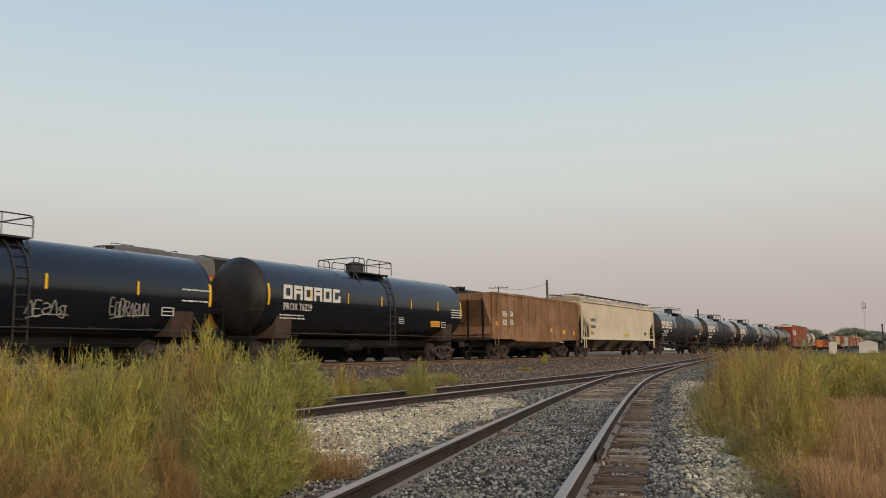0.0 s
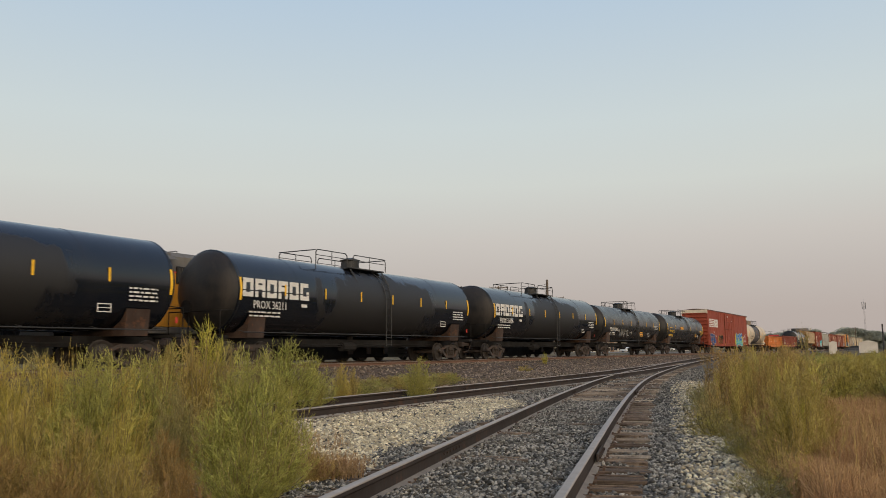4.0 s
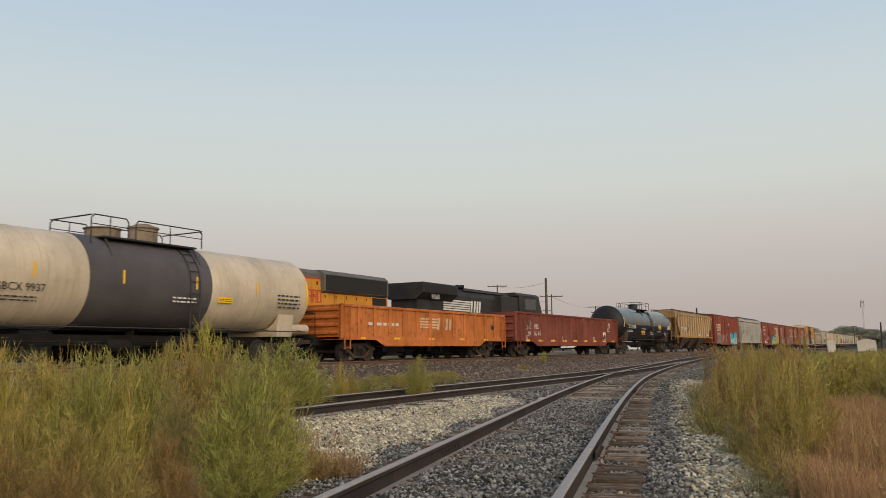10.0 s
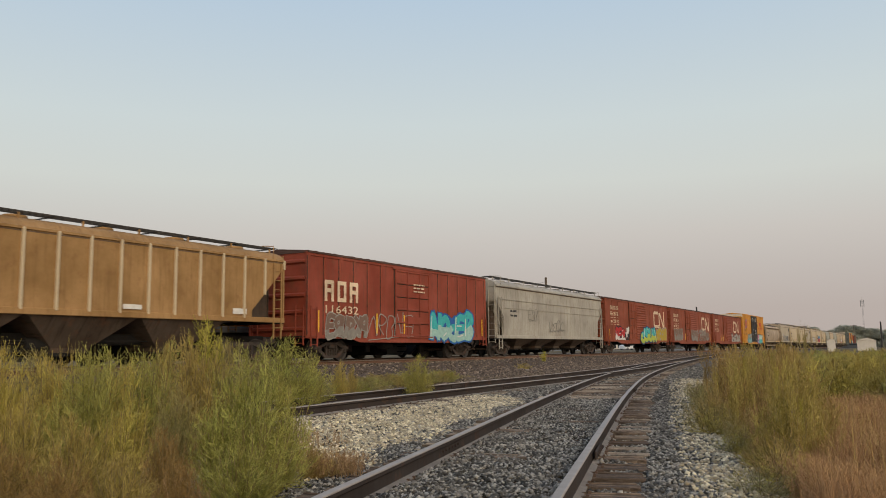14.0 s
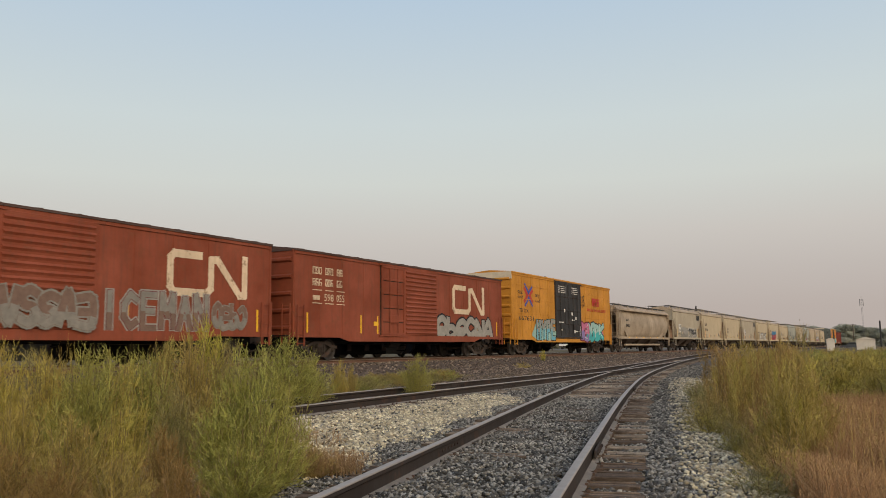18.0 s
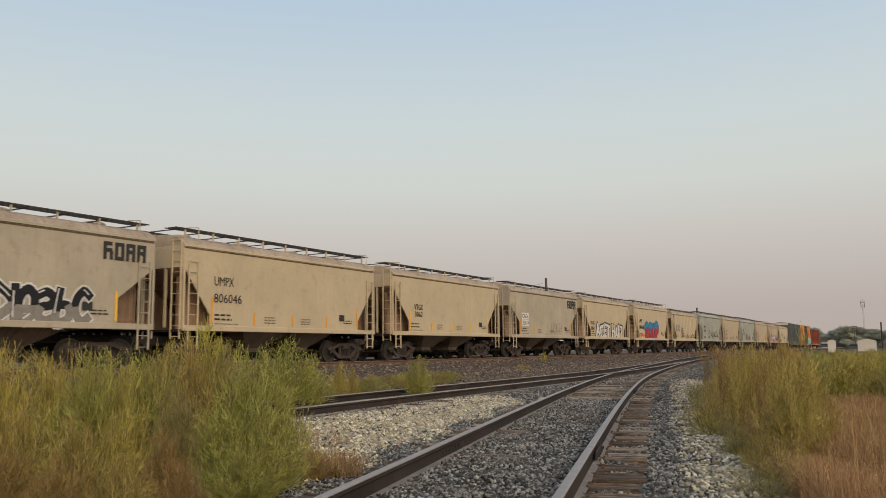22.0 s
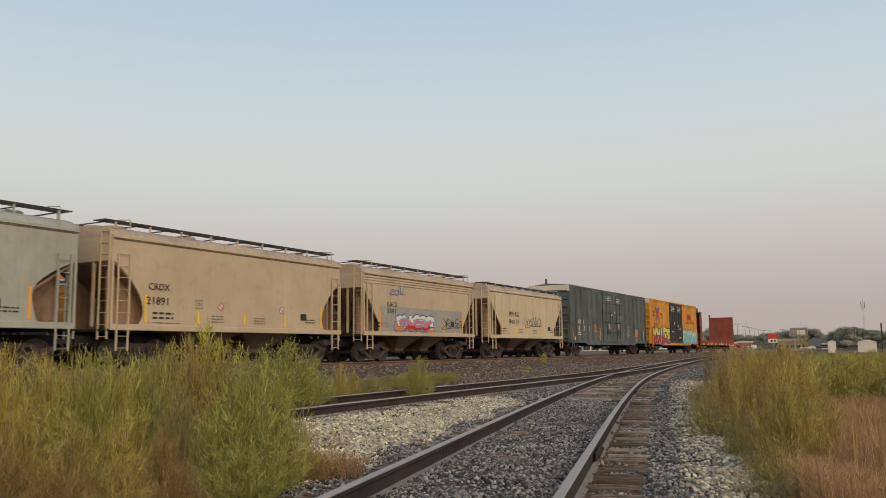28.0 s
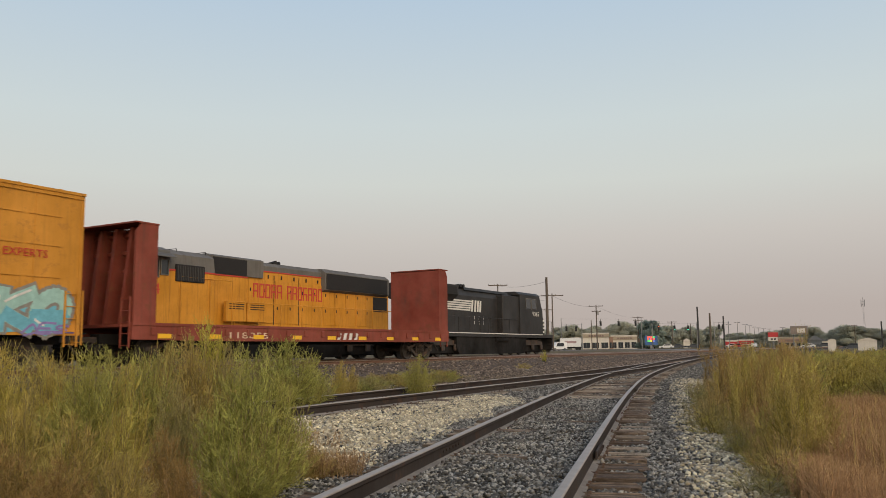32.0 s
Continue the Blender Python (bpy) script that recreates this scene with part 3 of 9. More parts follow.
def stone_material(name, dark, light, brown):
    m, n, l, b = shader(name)
    geo = n.new("ShaderNodeNewGeometry")
    vec = coords(n, l)
    g = noise_at(n, l, vec, 45.0, 4, 0.7)
    pick = geo.outputs["Random Per Island"]
    c = mixed(n, l, times(n, l, pick, pick), dark, light)
    c = mixed(n, l, times(n, l, ramp(n, l, noise_at(n, l, vec, 2.2, 4), 0.45, 0.7), 0.55), c, brown)
    c = mixed(n, l, times(n, l, ramp(n, l, g, 0.35, 0.75), 0.4), c, tuple(k * 0.6 for k in dark))
    l.new(c, b.inputs["Base Color"])
    b.inputs["Roughness"].default_value = 0.88
    b.inputs["Specular IOR Level"].default_value = 0.25
    return m


STONE_GREY = stone_material("ballast_grey", (0.034, 0.0325, 0.029), (0.50, 0.465, 0.395), (0.15, 0.125, 0.095))
STONE_PALE = stone_material("ballast_white", (0.30, 0.25, 0.165), (1.0, 0.88, 0.60), (0.50, 0.40, 0.25))
STONE_BROWN = stone_material("ballast_brown", (0.055, 0.044, 0.035), (0.46, 0.365, 0.285), (0.175, 0.115, 0.078))


def scatter_gravel():
    rng = np.random.default_rng(3)

    def field(n, y0, y1, fx, near_bias=1.0):
        u = rng.random(n)
        y = y0 + (y1 - y0) * u ** near_bias
        return fx(y, rng.random(n)), y

    x, y = field(64000, 4.2, 17, lambda y, r: near_x(y) - 1.95 + 4.25 * r ** 0.95, 1.25)
    keep = np.abs(np.abs(x - near_x(y)) - 0.78) > 0.10
    out = x - near_x(y)
    across = y + out * (near_x(y + 0.5) - near_x(y - 0.5))
    to_tie = np.abs(across[:, None] - NEAR_TIES[None]).min(1)
    beside = (out > 0.8) & (out < 1.34)
    keep &= ~(beside & (to_tie < 0.13) & (rng.random(len(x)) < 0.95))
    keep &= ~(beside & (rng.random(len(x)) < 0.25))
    stones("ballast_stones", "grey crushed stone ballast in the siding track", x[keep], y[keep], rng.uniform(0.012, 0.029, keep.sum()), STONE_GREY, 4,
           lift=np.where(np.abs(x[keep] - near_x(y[keep])) < 0.7, 0.042, 0.0))
    x, y = field(26000, 17, 48, lambda y, r: near_x(y) - 3.0 + 5.7 * r, 1.3)
    keep = (np.abs(np.abs(x - near_x(y)) - 0.754) > 0.10) & (np.abs(np.abs(x - mid_x(y)) - 0.754) > 0.10)
    stones("ballast_stones", "grey crushed stone ballast further along the siding", x[keep], y[keep], rng.uniform(0.018, 0.042, keep.sum()), STONE_GREY, 5)
    x, y = field(25000, 5.2, 17.5, lambda y, r: mid_x(y) + 0.75 + (np.minimum(near_x(y) - mid_x(y) - 1.35, 5.2) - 0.75) * r ** 0.9, 1.15)
    keep = (x < near_x(y) - 1.5 - 0.25 * rng.random(len(x)) + 0.2 * np.sin(y * 2.1)) & (np.abs(x - mid_x(y) - 0.754) > 0.12)
    stones("white_stones", "white limestone gravel between the siding tracks", x[keep], y[keep], rng.uniform(0.016, 0.04, keep.sum()), STONE_PALE, 6)
    x, y = field(9000, 7, 24, lambda y, r: mid_x(y) + 0.9 + (near_x(y) - mid_x(y) - 2.2) * r, 0.9)
    stones("ballast_stones", "grey stones mixed into the white gravel", x, y, rng.uniform(0.018, 0.038, len(x)), STONE_GREY, 12)
    x, y = field(30000, 5.2, 30, lambda y, r: near_x(y) + 1.6 + 1.6 * r ** 0.5, 1.5)
    stones("white_stones", "pale gravel along the edge of the grass", x, y, rng.uniform(0.015, 0.034, len(x)), STONE_PALE, 7, lift=0.008)
    x, y = field(15000, 16, 95, lambda y, r: -21.9 + 5.2 * r ** 0.8, 1.4)
    stones("ballast_stones", "brown main line ballast on the bank", x, y, rng.uniform(0.03, 0.065, len(x)), STONE_BROWN, 8)
    x, y = field(11000, 15, 60, lambda y, r: -17.4 + (mid_x(y) - 1.3 + 17.4) * r, 1.3)
    stones("ballast_stones", "brown stones below the main line bank", x, y, rng.uniform(0.018, 0.05, len(x)), STONE_BROWN, 10)
    x, y = field(6000, 9, 34, lambda y, r: mid_x(y) - 1.9 + 2.6 * r, 1.2)
    keep = np.abs(np.abs(x - mid_x(y)) - 0.754) > 0.12
    stones("ballast_stones", "dark stones in the diverging siding", x[keep], y[keep], rng.uniform(0.025, 0.05, keep.sum()), STONE_GREY, 9)


scatter_gravel()


# ------------------------------------------------------------------ plants
def leaf_material(name, a, b_col, c_col, dry=0.3):
    m, n, l, b = shader(name)
    geo = n.new("ShaderNodeNewGeometry")
    info = n.new("ShaderNodeObjectInfo")
    tone = n.new("ShaderNodeAttribute")
    tone.attribute_name = "tone"
    c = mixed(n, l, tone.outputs["Fac"], tuple(k * 0.55 for k in a), tuple(min(1, k * 1.18) for k in b_col))
    c = mixed(n, l, times(n, l, geo.outputs["Random Per Island"], 0.35), c, a)
    patch = ramp(n, l, noise_at(n, l, coords(n, l), 2.3, 3), 0.42, 0.68)
    c = mixed(n, l, times(n, l, patch, dry), c, c_col)
    c = mixed(n, l, times(n, l, info.outputs["Random"], 0.35), c, c_col)
    l.new(c, b.inputs["Base Color"])
    b.inputs["Roughness"].default_value = 0.75
    b.inputs["Specular IOR Level"].default_value = 0.2
    tr = n.new("ShaderNodeBsdfTranslucent")
    l.new(c, tr.inputs["Color"])
    mx = n.new("ShaderNodeMixShader")
    mx.inputs[0].default_value = 0.22
    l.new(b.outputs[0], mx.inputs[1])
    l.new(tr.outputs[0], mx.inputs[2])
    l.new(mx.outputs[0], n["Material Output"].inputs["Surface"])
    return m


LEAF_GREEN = leaf_material("weed_green", (0.26, 0.275, 0.06), (0.46, 0.455, 0.12), (0.39, 0.31, 0.09), 0.5)
LEAF_YELLOW = leaf_material("weed_yellow_green", (0.40, 0.355, 0.07), (0.58, 0.50, 0.12), (0.46, 0.29, 0.09), 0.55)
LEAF_OLIVE = leaf_material("weed_olive", (0.25, 0.24, 0.085), (0.43, 0.39, 0.15), (0.33, 0.21, 0.09), 0.6)
LEAF_GOLD = leaf_material("weed_golden", (0.36, 0.29, 0.07), (0.54, 0.44, 0.13), (0.33, 0.21, 0.08), 0.6)
LEAF_BROWN = leaf_material("weed_brown", (0.44, 0.32, 0.115), (0.62, 0.47, 0.17), (0.38, 0.23, 0.10), 0.6)
LEAF_BRIGHT = leaf_material("weed_bright_yellow", (0.42, 0.41, 0.055), (0.58, 0.53, 0.10), (0.44, 0.36, 0.07), 0.4)
LEAF_RUSSET = leaf_material("weed_russet", (0.28, 0.185, 0.062), (0.40, 0.275, 0.095), (0.31, 0.175, 0.07), 0.5)
GRASS_DRY = leaf_material("grass_dry", (0.33, 0.21, 0.10), (0.50, 0.35, 0.18), (0.25, 0.13, 0.07), 0.6)
GRASS_RUST = leaf_material("grass_russet", (0.38, 0.225, 0.10), (0.58, 0.385, 0.185), (0.36, 0.185, 0.09), 0.6)
# Far foliage: aerial haze is put into the leaf colour by lightening it.
TREE_LEAF = leaf_material("tree_leaf_hazed", (0.36, 0.38, 0.30), (0.44, 0.44, 0.35), (0.40, 0.39, 0.31), 0.4)
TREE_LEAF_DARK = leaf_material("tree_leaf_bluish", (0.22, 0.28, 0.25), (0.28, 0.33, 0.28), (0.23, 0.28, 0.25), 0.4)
BARK = plain("bark", (0.07, 0.055, 0.042), 0.9)
STEM = plain("weed_stem", (0.20, 0.15, 0.065), 0.8)


def strips(p, d, length, width, rng):
    """Flat narrow leaves: roots p, unit ways d, one four-cornered blade each."""
    r = rng.normal(size=p.shape)
    s = np.cross(d, r)
    s /= np.linalg.norm(s, axis=1)[:, None] + 1e-9
    tip = p + d * length[:, None]
    mid = p + d * length[:, None] * 0.45
    w = s * (width / 2)[:, None]
    V = np.stack([p, mid + w, tip, mid - w], 1).reshape(-1, 3)
    F = np.arange(len(V)).reshape(-1, 4)
    return V, F


def unit(v):
    return v / (np.linalg.norm(v, axis=-1, keepdims=True) + 1e-9)


def bush_arrays(seed, stems, twigs, leaves, fine=1.0, wide=0.62, crown=0.55, low=0.05, spread=0.5):
    """A bushy weed, one metre tall: stems that leave the root outwards and bend up, feathery twigs on them, narrow leaves on the twigs."""
    rng = np.random.default_rng(seed)
    az = rng.uniform(0, math.tau, stems)
    out = rng.random(stems) ** 0.65
    h = (1 - crown * out ** 2.0) * rng.uniform(0.78, 1.06, stems)
    reach = wide * out * rng.uniform(0.75, 1.1, stems)
    wave = rng.normal(0, 0.05, (stems, 2))

    def at(i, t):
        r = (reach[i] * t ** 0.72)[:, None]
        p = np.stack([np.cos(az[i]), np.sin(az[i])], -1) * r + wave[i] * np.sin(t * 5.0)[:, None]
        return np.concatenate([p, (h[i] * t ** (1.0 + 0.55 * out[i]))[:, None]], 1)

    ts = np.linspace(0, 1, 6)
    SV, SF = [], []
    idx = np.arange(stems)
    for k in range(5):
        a, b = at(idx, np.full(stems, ts[k])), at(idx, np.full(stems, ts[k + 1]))
        w = 0.0045 * (1 - ts[k] * 0.7)
        off = np.array([w, -w, 0.0])
        q = np.stack([a - off, a + off, b + off * 0.8, b - off * 0.8], 1)
        SF.append(np.arange(stems * 4).reshape(-1, 4) + sum(len(v) for v in SV))
        SV.append(q.reshape(-1, 3))
    n = stems * twigs
    i = np.repeat(idx, twigs)
    t = low + (1 - low) * rng.random(n) ** 0.8
    p = at(i, t)
    along = unit(at(i, np.minimum(t + 0.06, 1.05)) - p)
    d = unit(along + unit(rng.normal(0, 1, (n, 3))) * rng.uniform(0.4, 2.2 * spread, (n, 1)) + np.array([0, 0, 0.25]))
    ln = rng.uniform(0.09, 0.27, n) * (1.15 - 0.6 * t)
    tv, tf = strips(p, d, ln, np.full(n, 0.005), rng)
    m = n * leaves
    j = np.repeat(np.arange(n), leaves)
    u = np.tile(np.linspace(0.06, 1.0, leaves), n) + rng.uniform(-0.02, 0.02, m)
    q = p[j] + d[j] * (ln[j] * u)[:, None] + np.array([0, 0, 1.0]) * (0.12 * ln[j] * u * u)[:, None]
    ld = unit(d[j] + rng.normal(0, 0.48, (m, 3)) + np.array([0, 0, 0.12]))
    lv, lf = strips(q, ld, rng.uniform(0.013, 0.032, m) * fine * (1.15 - 0.5 * u), rng.uniform(0.0032, 0.0058, m) * fine, rng)
    LV = np.concatenate([tv, lv])
    LF = np.concatenate([tf, lf + len(tv)])
    fresh = np.clip(0.55 * rng.random(stems)[i] + 0.45 * rng.random(n), 0, 1)
    fresh = np.clip((fresh - 0.5) * 1.7 + 0.5, 0, 1)
    return np.concatenate(SV), np.concatenate(SF), LV, LF, np.concatenate([np.repeat(fresh, 4), np.repeat(fresh[j], 4)])


BUSH_KINDS = {}
BUSH_WIDE = dict(kochia=0.46, loose=0.50, small=0.50, tall=0.55, spire=0.62, plume=0.62)


def bush(x, y, height, spread, kind, leaf, label, turn=0.0, group="roadside weed bushes"):
    key = (kind, leaf.name)
    if key not in BUSH_KINDS:
        params = dict(kochia=(21, 84, 24, 17, 1.0, 0.46, 0.60, 0.03, 1.0), tall=(22, 15, 22, 16, 1.0, 0.55, 0.3, 0.12, 0.6), loose=(23, 40, 16, 15, 1.1, 0.50, 0.6, 0.03, 1.0),
                      small=(24, 40, 13, 12, 1.8, 0.5, 0.6, 0.03, 0.9), spire=(25, 4, 54, 10, 1.35, 0.14, 0.35, 0.12, 1.0), plume=(26, 8, 34, 11, 1.3, 0.3, 0.35, 0.10, 0.95))[kind]
        sv, sf, lv, lf, fresh = bush_arrays(*params)
        BUSH_KINDS[key] = (bulk("stems", sv, sf, STEM), toned(bulk("foliage", lv, lf, leaf), fresh))
    b = thing("weed_bush", Matrix.LocRotScale((x, y, float(ground_z(x, y)) - 0.02), Euler((0, 0, turn)), (spread / BUSH_WIDE[kind], spread / BUSH_WIDE[kind], height)), label, "bush", group)
    for name, me in zip(("woody_base", "foliage"), BUSH_KINDS[key]):
        part(name, me, None, b)
    return b


def blades(name, label, x, y, height, material, seed, width=0.006, lean=0.45, plume=0.0):
    """Grass blades of three segments, joined."""
    rng = np.random.default_rng(seed)
    n = len(x)
    az = rng.uniform(0, math.tau, n)
    bend = rng.random(n) * lean
    o = np.stack([np.cos(az), np.sin(az), np.zeros(n)], -1)
    s = np.stack([-np.sin(az), np.cos(az), np.zeros(n)], -1) * (width / 2)
    root = np.stack([x, y, ground_z(x, y) - 0.01], -1)
    rows = []
    for t, w in ((0, 1.0), (0.45, 0.9), (0.8, 0.6), (1.0, 0.15)):
        c = root + o * (height * bend * t * t)[:, None] + np.array([0, 0, 1.0]) * (height * (t - 0.25 * bend * t * t))[:, None]
        rows += [c - s * w, c + s * w]
    V = np.stack(rows, 1).reshape(-1, 3)
    q = np.array([(0, 1, 3, 2), (2, 3, 5, 4), (4, 5, 7, 6)])
    F = (q[None] + (np.arange(n) * 8)[:, None, None]).reshape(-1, 4)
    fresh = np.repeat(rng.random(n), 8)
    if plume:
        k = 10
        top = root + o * (height * bend)[:, None] + np.array([0, 0, 1.0]) * (height * (1 - 0.25 * bend))[:, None]
        j = np.repeat(np.arange(n), k)
        p = top[j] - np.array([0, 0, 1.0]) * (height[j] * rng.uniform(0, 0.3, n * k))[:, None]
        lv, lf = strips(p, unit(rng.normal(0, 0.5, (n * k, 3)) + np.array([0, 0, 1.0])), rng.uniform(0.02, 0.05, n * k) * plume, np.full(n * k, 0.006 * plume), rng)
        F = np.concatenate([F, lf + len(V)])
        V = np.concatenate([V, lv])
        fresh = np.concatenate([fresh, np.repeat(fresh[::8][j], 4)])
    return tagged(new(name, toned(bulk(name, V, F, material), fresh)), label, "grass", kind="stuff")


def plant_all():
    rnd = random.Random(5)
    near = [(-4.86, 5.17, 1.14, 0.44, "kochia", LEAF_GREEN, 0.3), (-4.74, 5.47, 0.95, 0.29, "kochia", LEAF_GREEN, 1.9), (-4.55, 5.00, 0.71, 0.39, "kochia", LEAF_GREEN, 4.4),
            (-4.88, 4.92, 0.67, 0.28, "kochia", LEAF_GREEN, 5.2), (-4.47, 4.70, 0.46, 0.35, "kochia", LEAF_GREEN, 2.2), (-6.85, 6.45, 1.30, 0.50, "kochia", LEAF_GOLD, 1.1),
            (-6.72, 6.87, 1.21, 0.37, "kochia", LEAF_OLIVE, 0.2), (-7.07, 6.90, 1.47, 0.40, "kochia", LEAF_BRIGHT, 2.3), (-7.27, 6.44, 1.23, 0.35, "kochia", LEAF_GOLD, 4.1),
            (-6.73, 5.71, 1.12, 0.43, "kochia", LEAF_GREEN, 0.8), (-5.98, 5.45, 0.84, 0.31, "kochia", LEAF_OLIVE, 2.9), (-6.52, 4.91, 1.15, 0.48, "kochia", LEAF_GREEN, 0.5),
            (-7.11, 4.92, 1.11, 0.39, "kochia", LEAF_YELLOW, 2.1), (-6.50, 5.27, 1.02, 0.32, "kochia", LEAF_YELLOW, 4.9), (-6.76, 4.89, 1.39, 0.14, "tall", LEAF_YELLOW, 0.7),
            (-6.87, 5.17, 1.31, 0.12, "tall", LEAF_GREEN, 3.1), (-6.94, 5.70, 1.29, 0.13, "tall", LEAF_GREEN, 1.2), (-7.32, 5.02, 1.24, 0.12, "tall", LEAF_YELLOW, 4.2),
            (-7.10, 4.46, 1.20, 0.31, "kochia", LEAF_YELLOW, 0.1), (-7.41, 4.28, 1.18, 0.31, "kochia", LEAF_YELLOW, 3.9), (-7.79, 4.99, 1.27, 0.11, "tall", LEAF_GOLD, 0.4),
            (-6.01, 3.94, 0.85, 0.32, "kochia", LEAF_GOLD, 5.5), (-5.48, 4.01, 0.73, 0.33, "kochia", LEAF_GOLD, 2.4), (-5.52, 4.45, 0.73, 0.31, "kochia", LEAF_YELLOW, 4.6),
            (-5.12, 4.56, 0.60, 0.25, "kochia", LEAF_RUSSET, 1.9), (-5.47, 3.44, 0.58, 0.32, "kochia", LEAF_RUSSET, 3.2), (-4.84, 3.45, 0.51, 0.30, "kochia", LEAF_RUSSET, 0.3),
            (-4.75, 3.85, 0.49, 0.29, "kochia", LEAF_GOLD, 5.0), (-4.56, 4.19, 0.41, 0.20, "kochia", LEAF_RUSSET, 2.8), (-8.48, 6.67, 1.11, 0.62, "kochia", LEAF_GREEN, 0.6),
            (-9.39, 6.38, 1.13, 0.64, "kochia", LEAF_OLIVE, 2.0), (-8.51, 7.57, 1.19, 0.52, "kochia", LEAF_GREEN, 5.6), (-9.80, 5.91, 1.13, 0.55, "kochia", LEAF_GOLD, 4.7),
            (-4.75, 5.92, 0.32, 0.19, "kochia", LEAF_BROWN, 0.5), (-4.66, 6.09, 0.24, 0.17, "loose", LEAF_BROWN, 2.5), (-4.68, 6.31, 0.14, 0.13, "kochia", LEAF_BROWN, 1.5)]
    for x, y, h, s, kind, leaf, turn in near:
        what = {"weed_green": "green", "weed_olive": "olive", "weed_yellow_green": "yellow-green", "weed_golden": "golden", "weed_bright_yellow": "bright yellow", "weed_brown": "dry brown", "weed_russet": "russet"}[leaf.name]
        bush(x, y, h, s, kind, leaf, "wispy %s weed bush beside the siding" % what, turn)
    for x, y, h, s, leaf in ((-10.6, 12.3, 1.33, 0.82, LEAF_GREEN), (-10.6, 13.1, 1.03, 0.53, LEAF_GREEN), (-11.7, 12.9, 1.12, 0.59, LEAF_OLIVE), (-11.5, 15.3, 0.86, 0.24, LEAF_YELLOW), (-11.9, 16.3, 0.77, 0.19, LEAF_GOLD), (-10.2, 16.6, 0.95, 0.43, LEAF_GREEN)):
        bush(x, y, h, s, "kochia", leaf, "dense weed bush beyond the diverging siding", rnd.uniform(0, 6), "weed clumps by the main line")
    for x, y, h, s, leaf in ((-12.6, 18.2, 0.5, 0.6, LEAF_OLIVE), (-20.0, 47.5, 0.75, 0.28, LEAF_BRIGHT), (-17.8, 39.5, 0.35, 0.6, LEAF_GOLD)):
        bush(x, y, h, s, "small", leaf, "small weed clump on the gravel bank", rnd.uniform(0, 6), "weed clumps by the main line")
    for k in range(30):
        y = 16.5 + 0.36 * k + rnd.uniform(-0.3, 0.3)
        bush(-13.4 - 0.075 * k + rnd.uniform(-0.9, 0.9), y, rnd.uniform(0.22, 0.46), rnd.uniform(0.45, 0.8), "small", (LEAF_OLIVE, LEAF_GREEN, LEAF_GOLD)[k % 3], "low olive weed clump below the main line", rnd.uniform(0, 6), "weed clumps by the main line")
    rng = np.random.default_rng(11)
    n = 3200
    x, y = -3.9 - 6.0 * rng.random(n), 3.2 + 5.2 * rng.random(n)
    keep = (x < near_x(y) - 2.0 + 0.35 * np.sin(y * 5)) & (x + 0.55 * y < -1.6)
    x, y = x[keep], y[keep]
    h = rng.uniform(0.12, 0.42, len(x))
    blades("dry_grass", "dry tan grass under the weed bushes", x, y, h * 0.7, GRASS_DRY, 12, 0.006, 1.4, 0.8)
    n = 1200
    x, y = -4.6 - 3.4 * rng.random(n), 3.1 + 1.9 * rng.random(n)
    keep = (x + 0.9 * y < -0.9) & (np.sin(x * 4.1) * np.sin(y * 5.3 + 1) > -0.35)
    blades("dry_grass", "long golden dry grass under the weed bushes", x[keep], y[keep], rng.uniform(0.15, 0.36, keep.sum()), LEAF_GOLD, 15, 0.006, 1.5, 0.7)
    n = 420
    a, r = rng.uniform(0, math.tau, n), 0.34 * np.sqrt(rng.random(n))
    blades("dry_grass", "fine reddish grass tuft at the gravel edge", -4.75 + r * np.cos(a), 6.15 + r * np.sin(a) * 0.8, rng.uniform(0.06, 0.24, n), GRASS_DRY, 13, 0.005, 0.8, 0.9)
    n = 60000
    d = 5.5 + 17 * rng.random(n) ** 1.1
    b = np.radians(rng.uniform(-3, 9.5, n))
    x, y = -d * np.sin(b), d * np.cos(b)
    keep = x > near_x(y) + 2.5
    x, y = x[keep], y[keep]
    blades("dry_grass", "russet dry grass field beside the track", x, y, rng.uniform(0.10, 0.46, len(x)) * (0.75 + 0.35 * np.sin(x * 2.3 + y) * np.sin(y * 1.7)), GRASS_RUST, 14, 0.005, 0.8, 0.62)
    edge = lambda y: np.interp(y, [5, 6.9, 9.8, 12.3, 24.5, 45, 80], [-0.68, -0.90, -1.62, -2.62, -5.25, -9.2, -12.5])
    kinds = (("plume", LEAF_BROWN, "golden brown"), ("spire", LEAF_GOLD, "golden"), ("plume", LEAF_RUSSET, "russet"), ("plume", LEAF_GOLD, "golden"), ("spire", LEAF_RUSSET, "russet"),
             ("plume", LEAF_RUSSET, "russet"), ("plume", LEAF_BROWN, "golden brown"), ("spire", LEAF_YELLOW, "yellow-green"), ("plume", LEAF_GOLD, "golden"), ("kochia", LEAF_GOLD, "golden"))
    for k in range(120):
        y = 7.4 + 15.5 * (k / 120) ** 1.1 + rnd.uniform(-0.3, 0.3)
        x = float(edge(y)) + 0.22 + rnd.random() ** 1.2 * 1.55 * float(np.interp(y, [7, 10, 20], [0.75, 1.0, 1.6])) + 0.22 * math.sin(y * 2.7)
        if math.degrees(math.atan2(-x, y)) < 5.4 + rnd.random():
            continue
        kind, leaf, what = kinds[rnd.randrange(10)]
        h = rnd.uniform(0.78, 1.26) * float(np.interp(y, [7.5, 9, 20], [0.86, 1.0, 1.0]))
        wide = dict(spire=rnd.uniform(0.32, 0.5), plume=rnd.uniform(0.42, 0.6), kochia=rnd.uniform(0.34, 0.46))[kind]
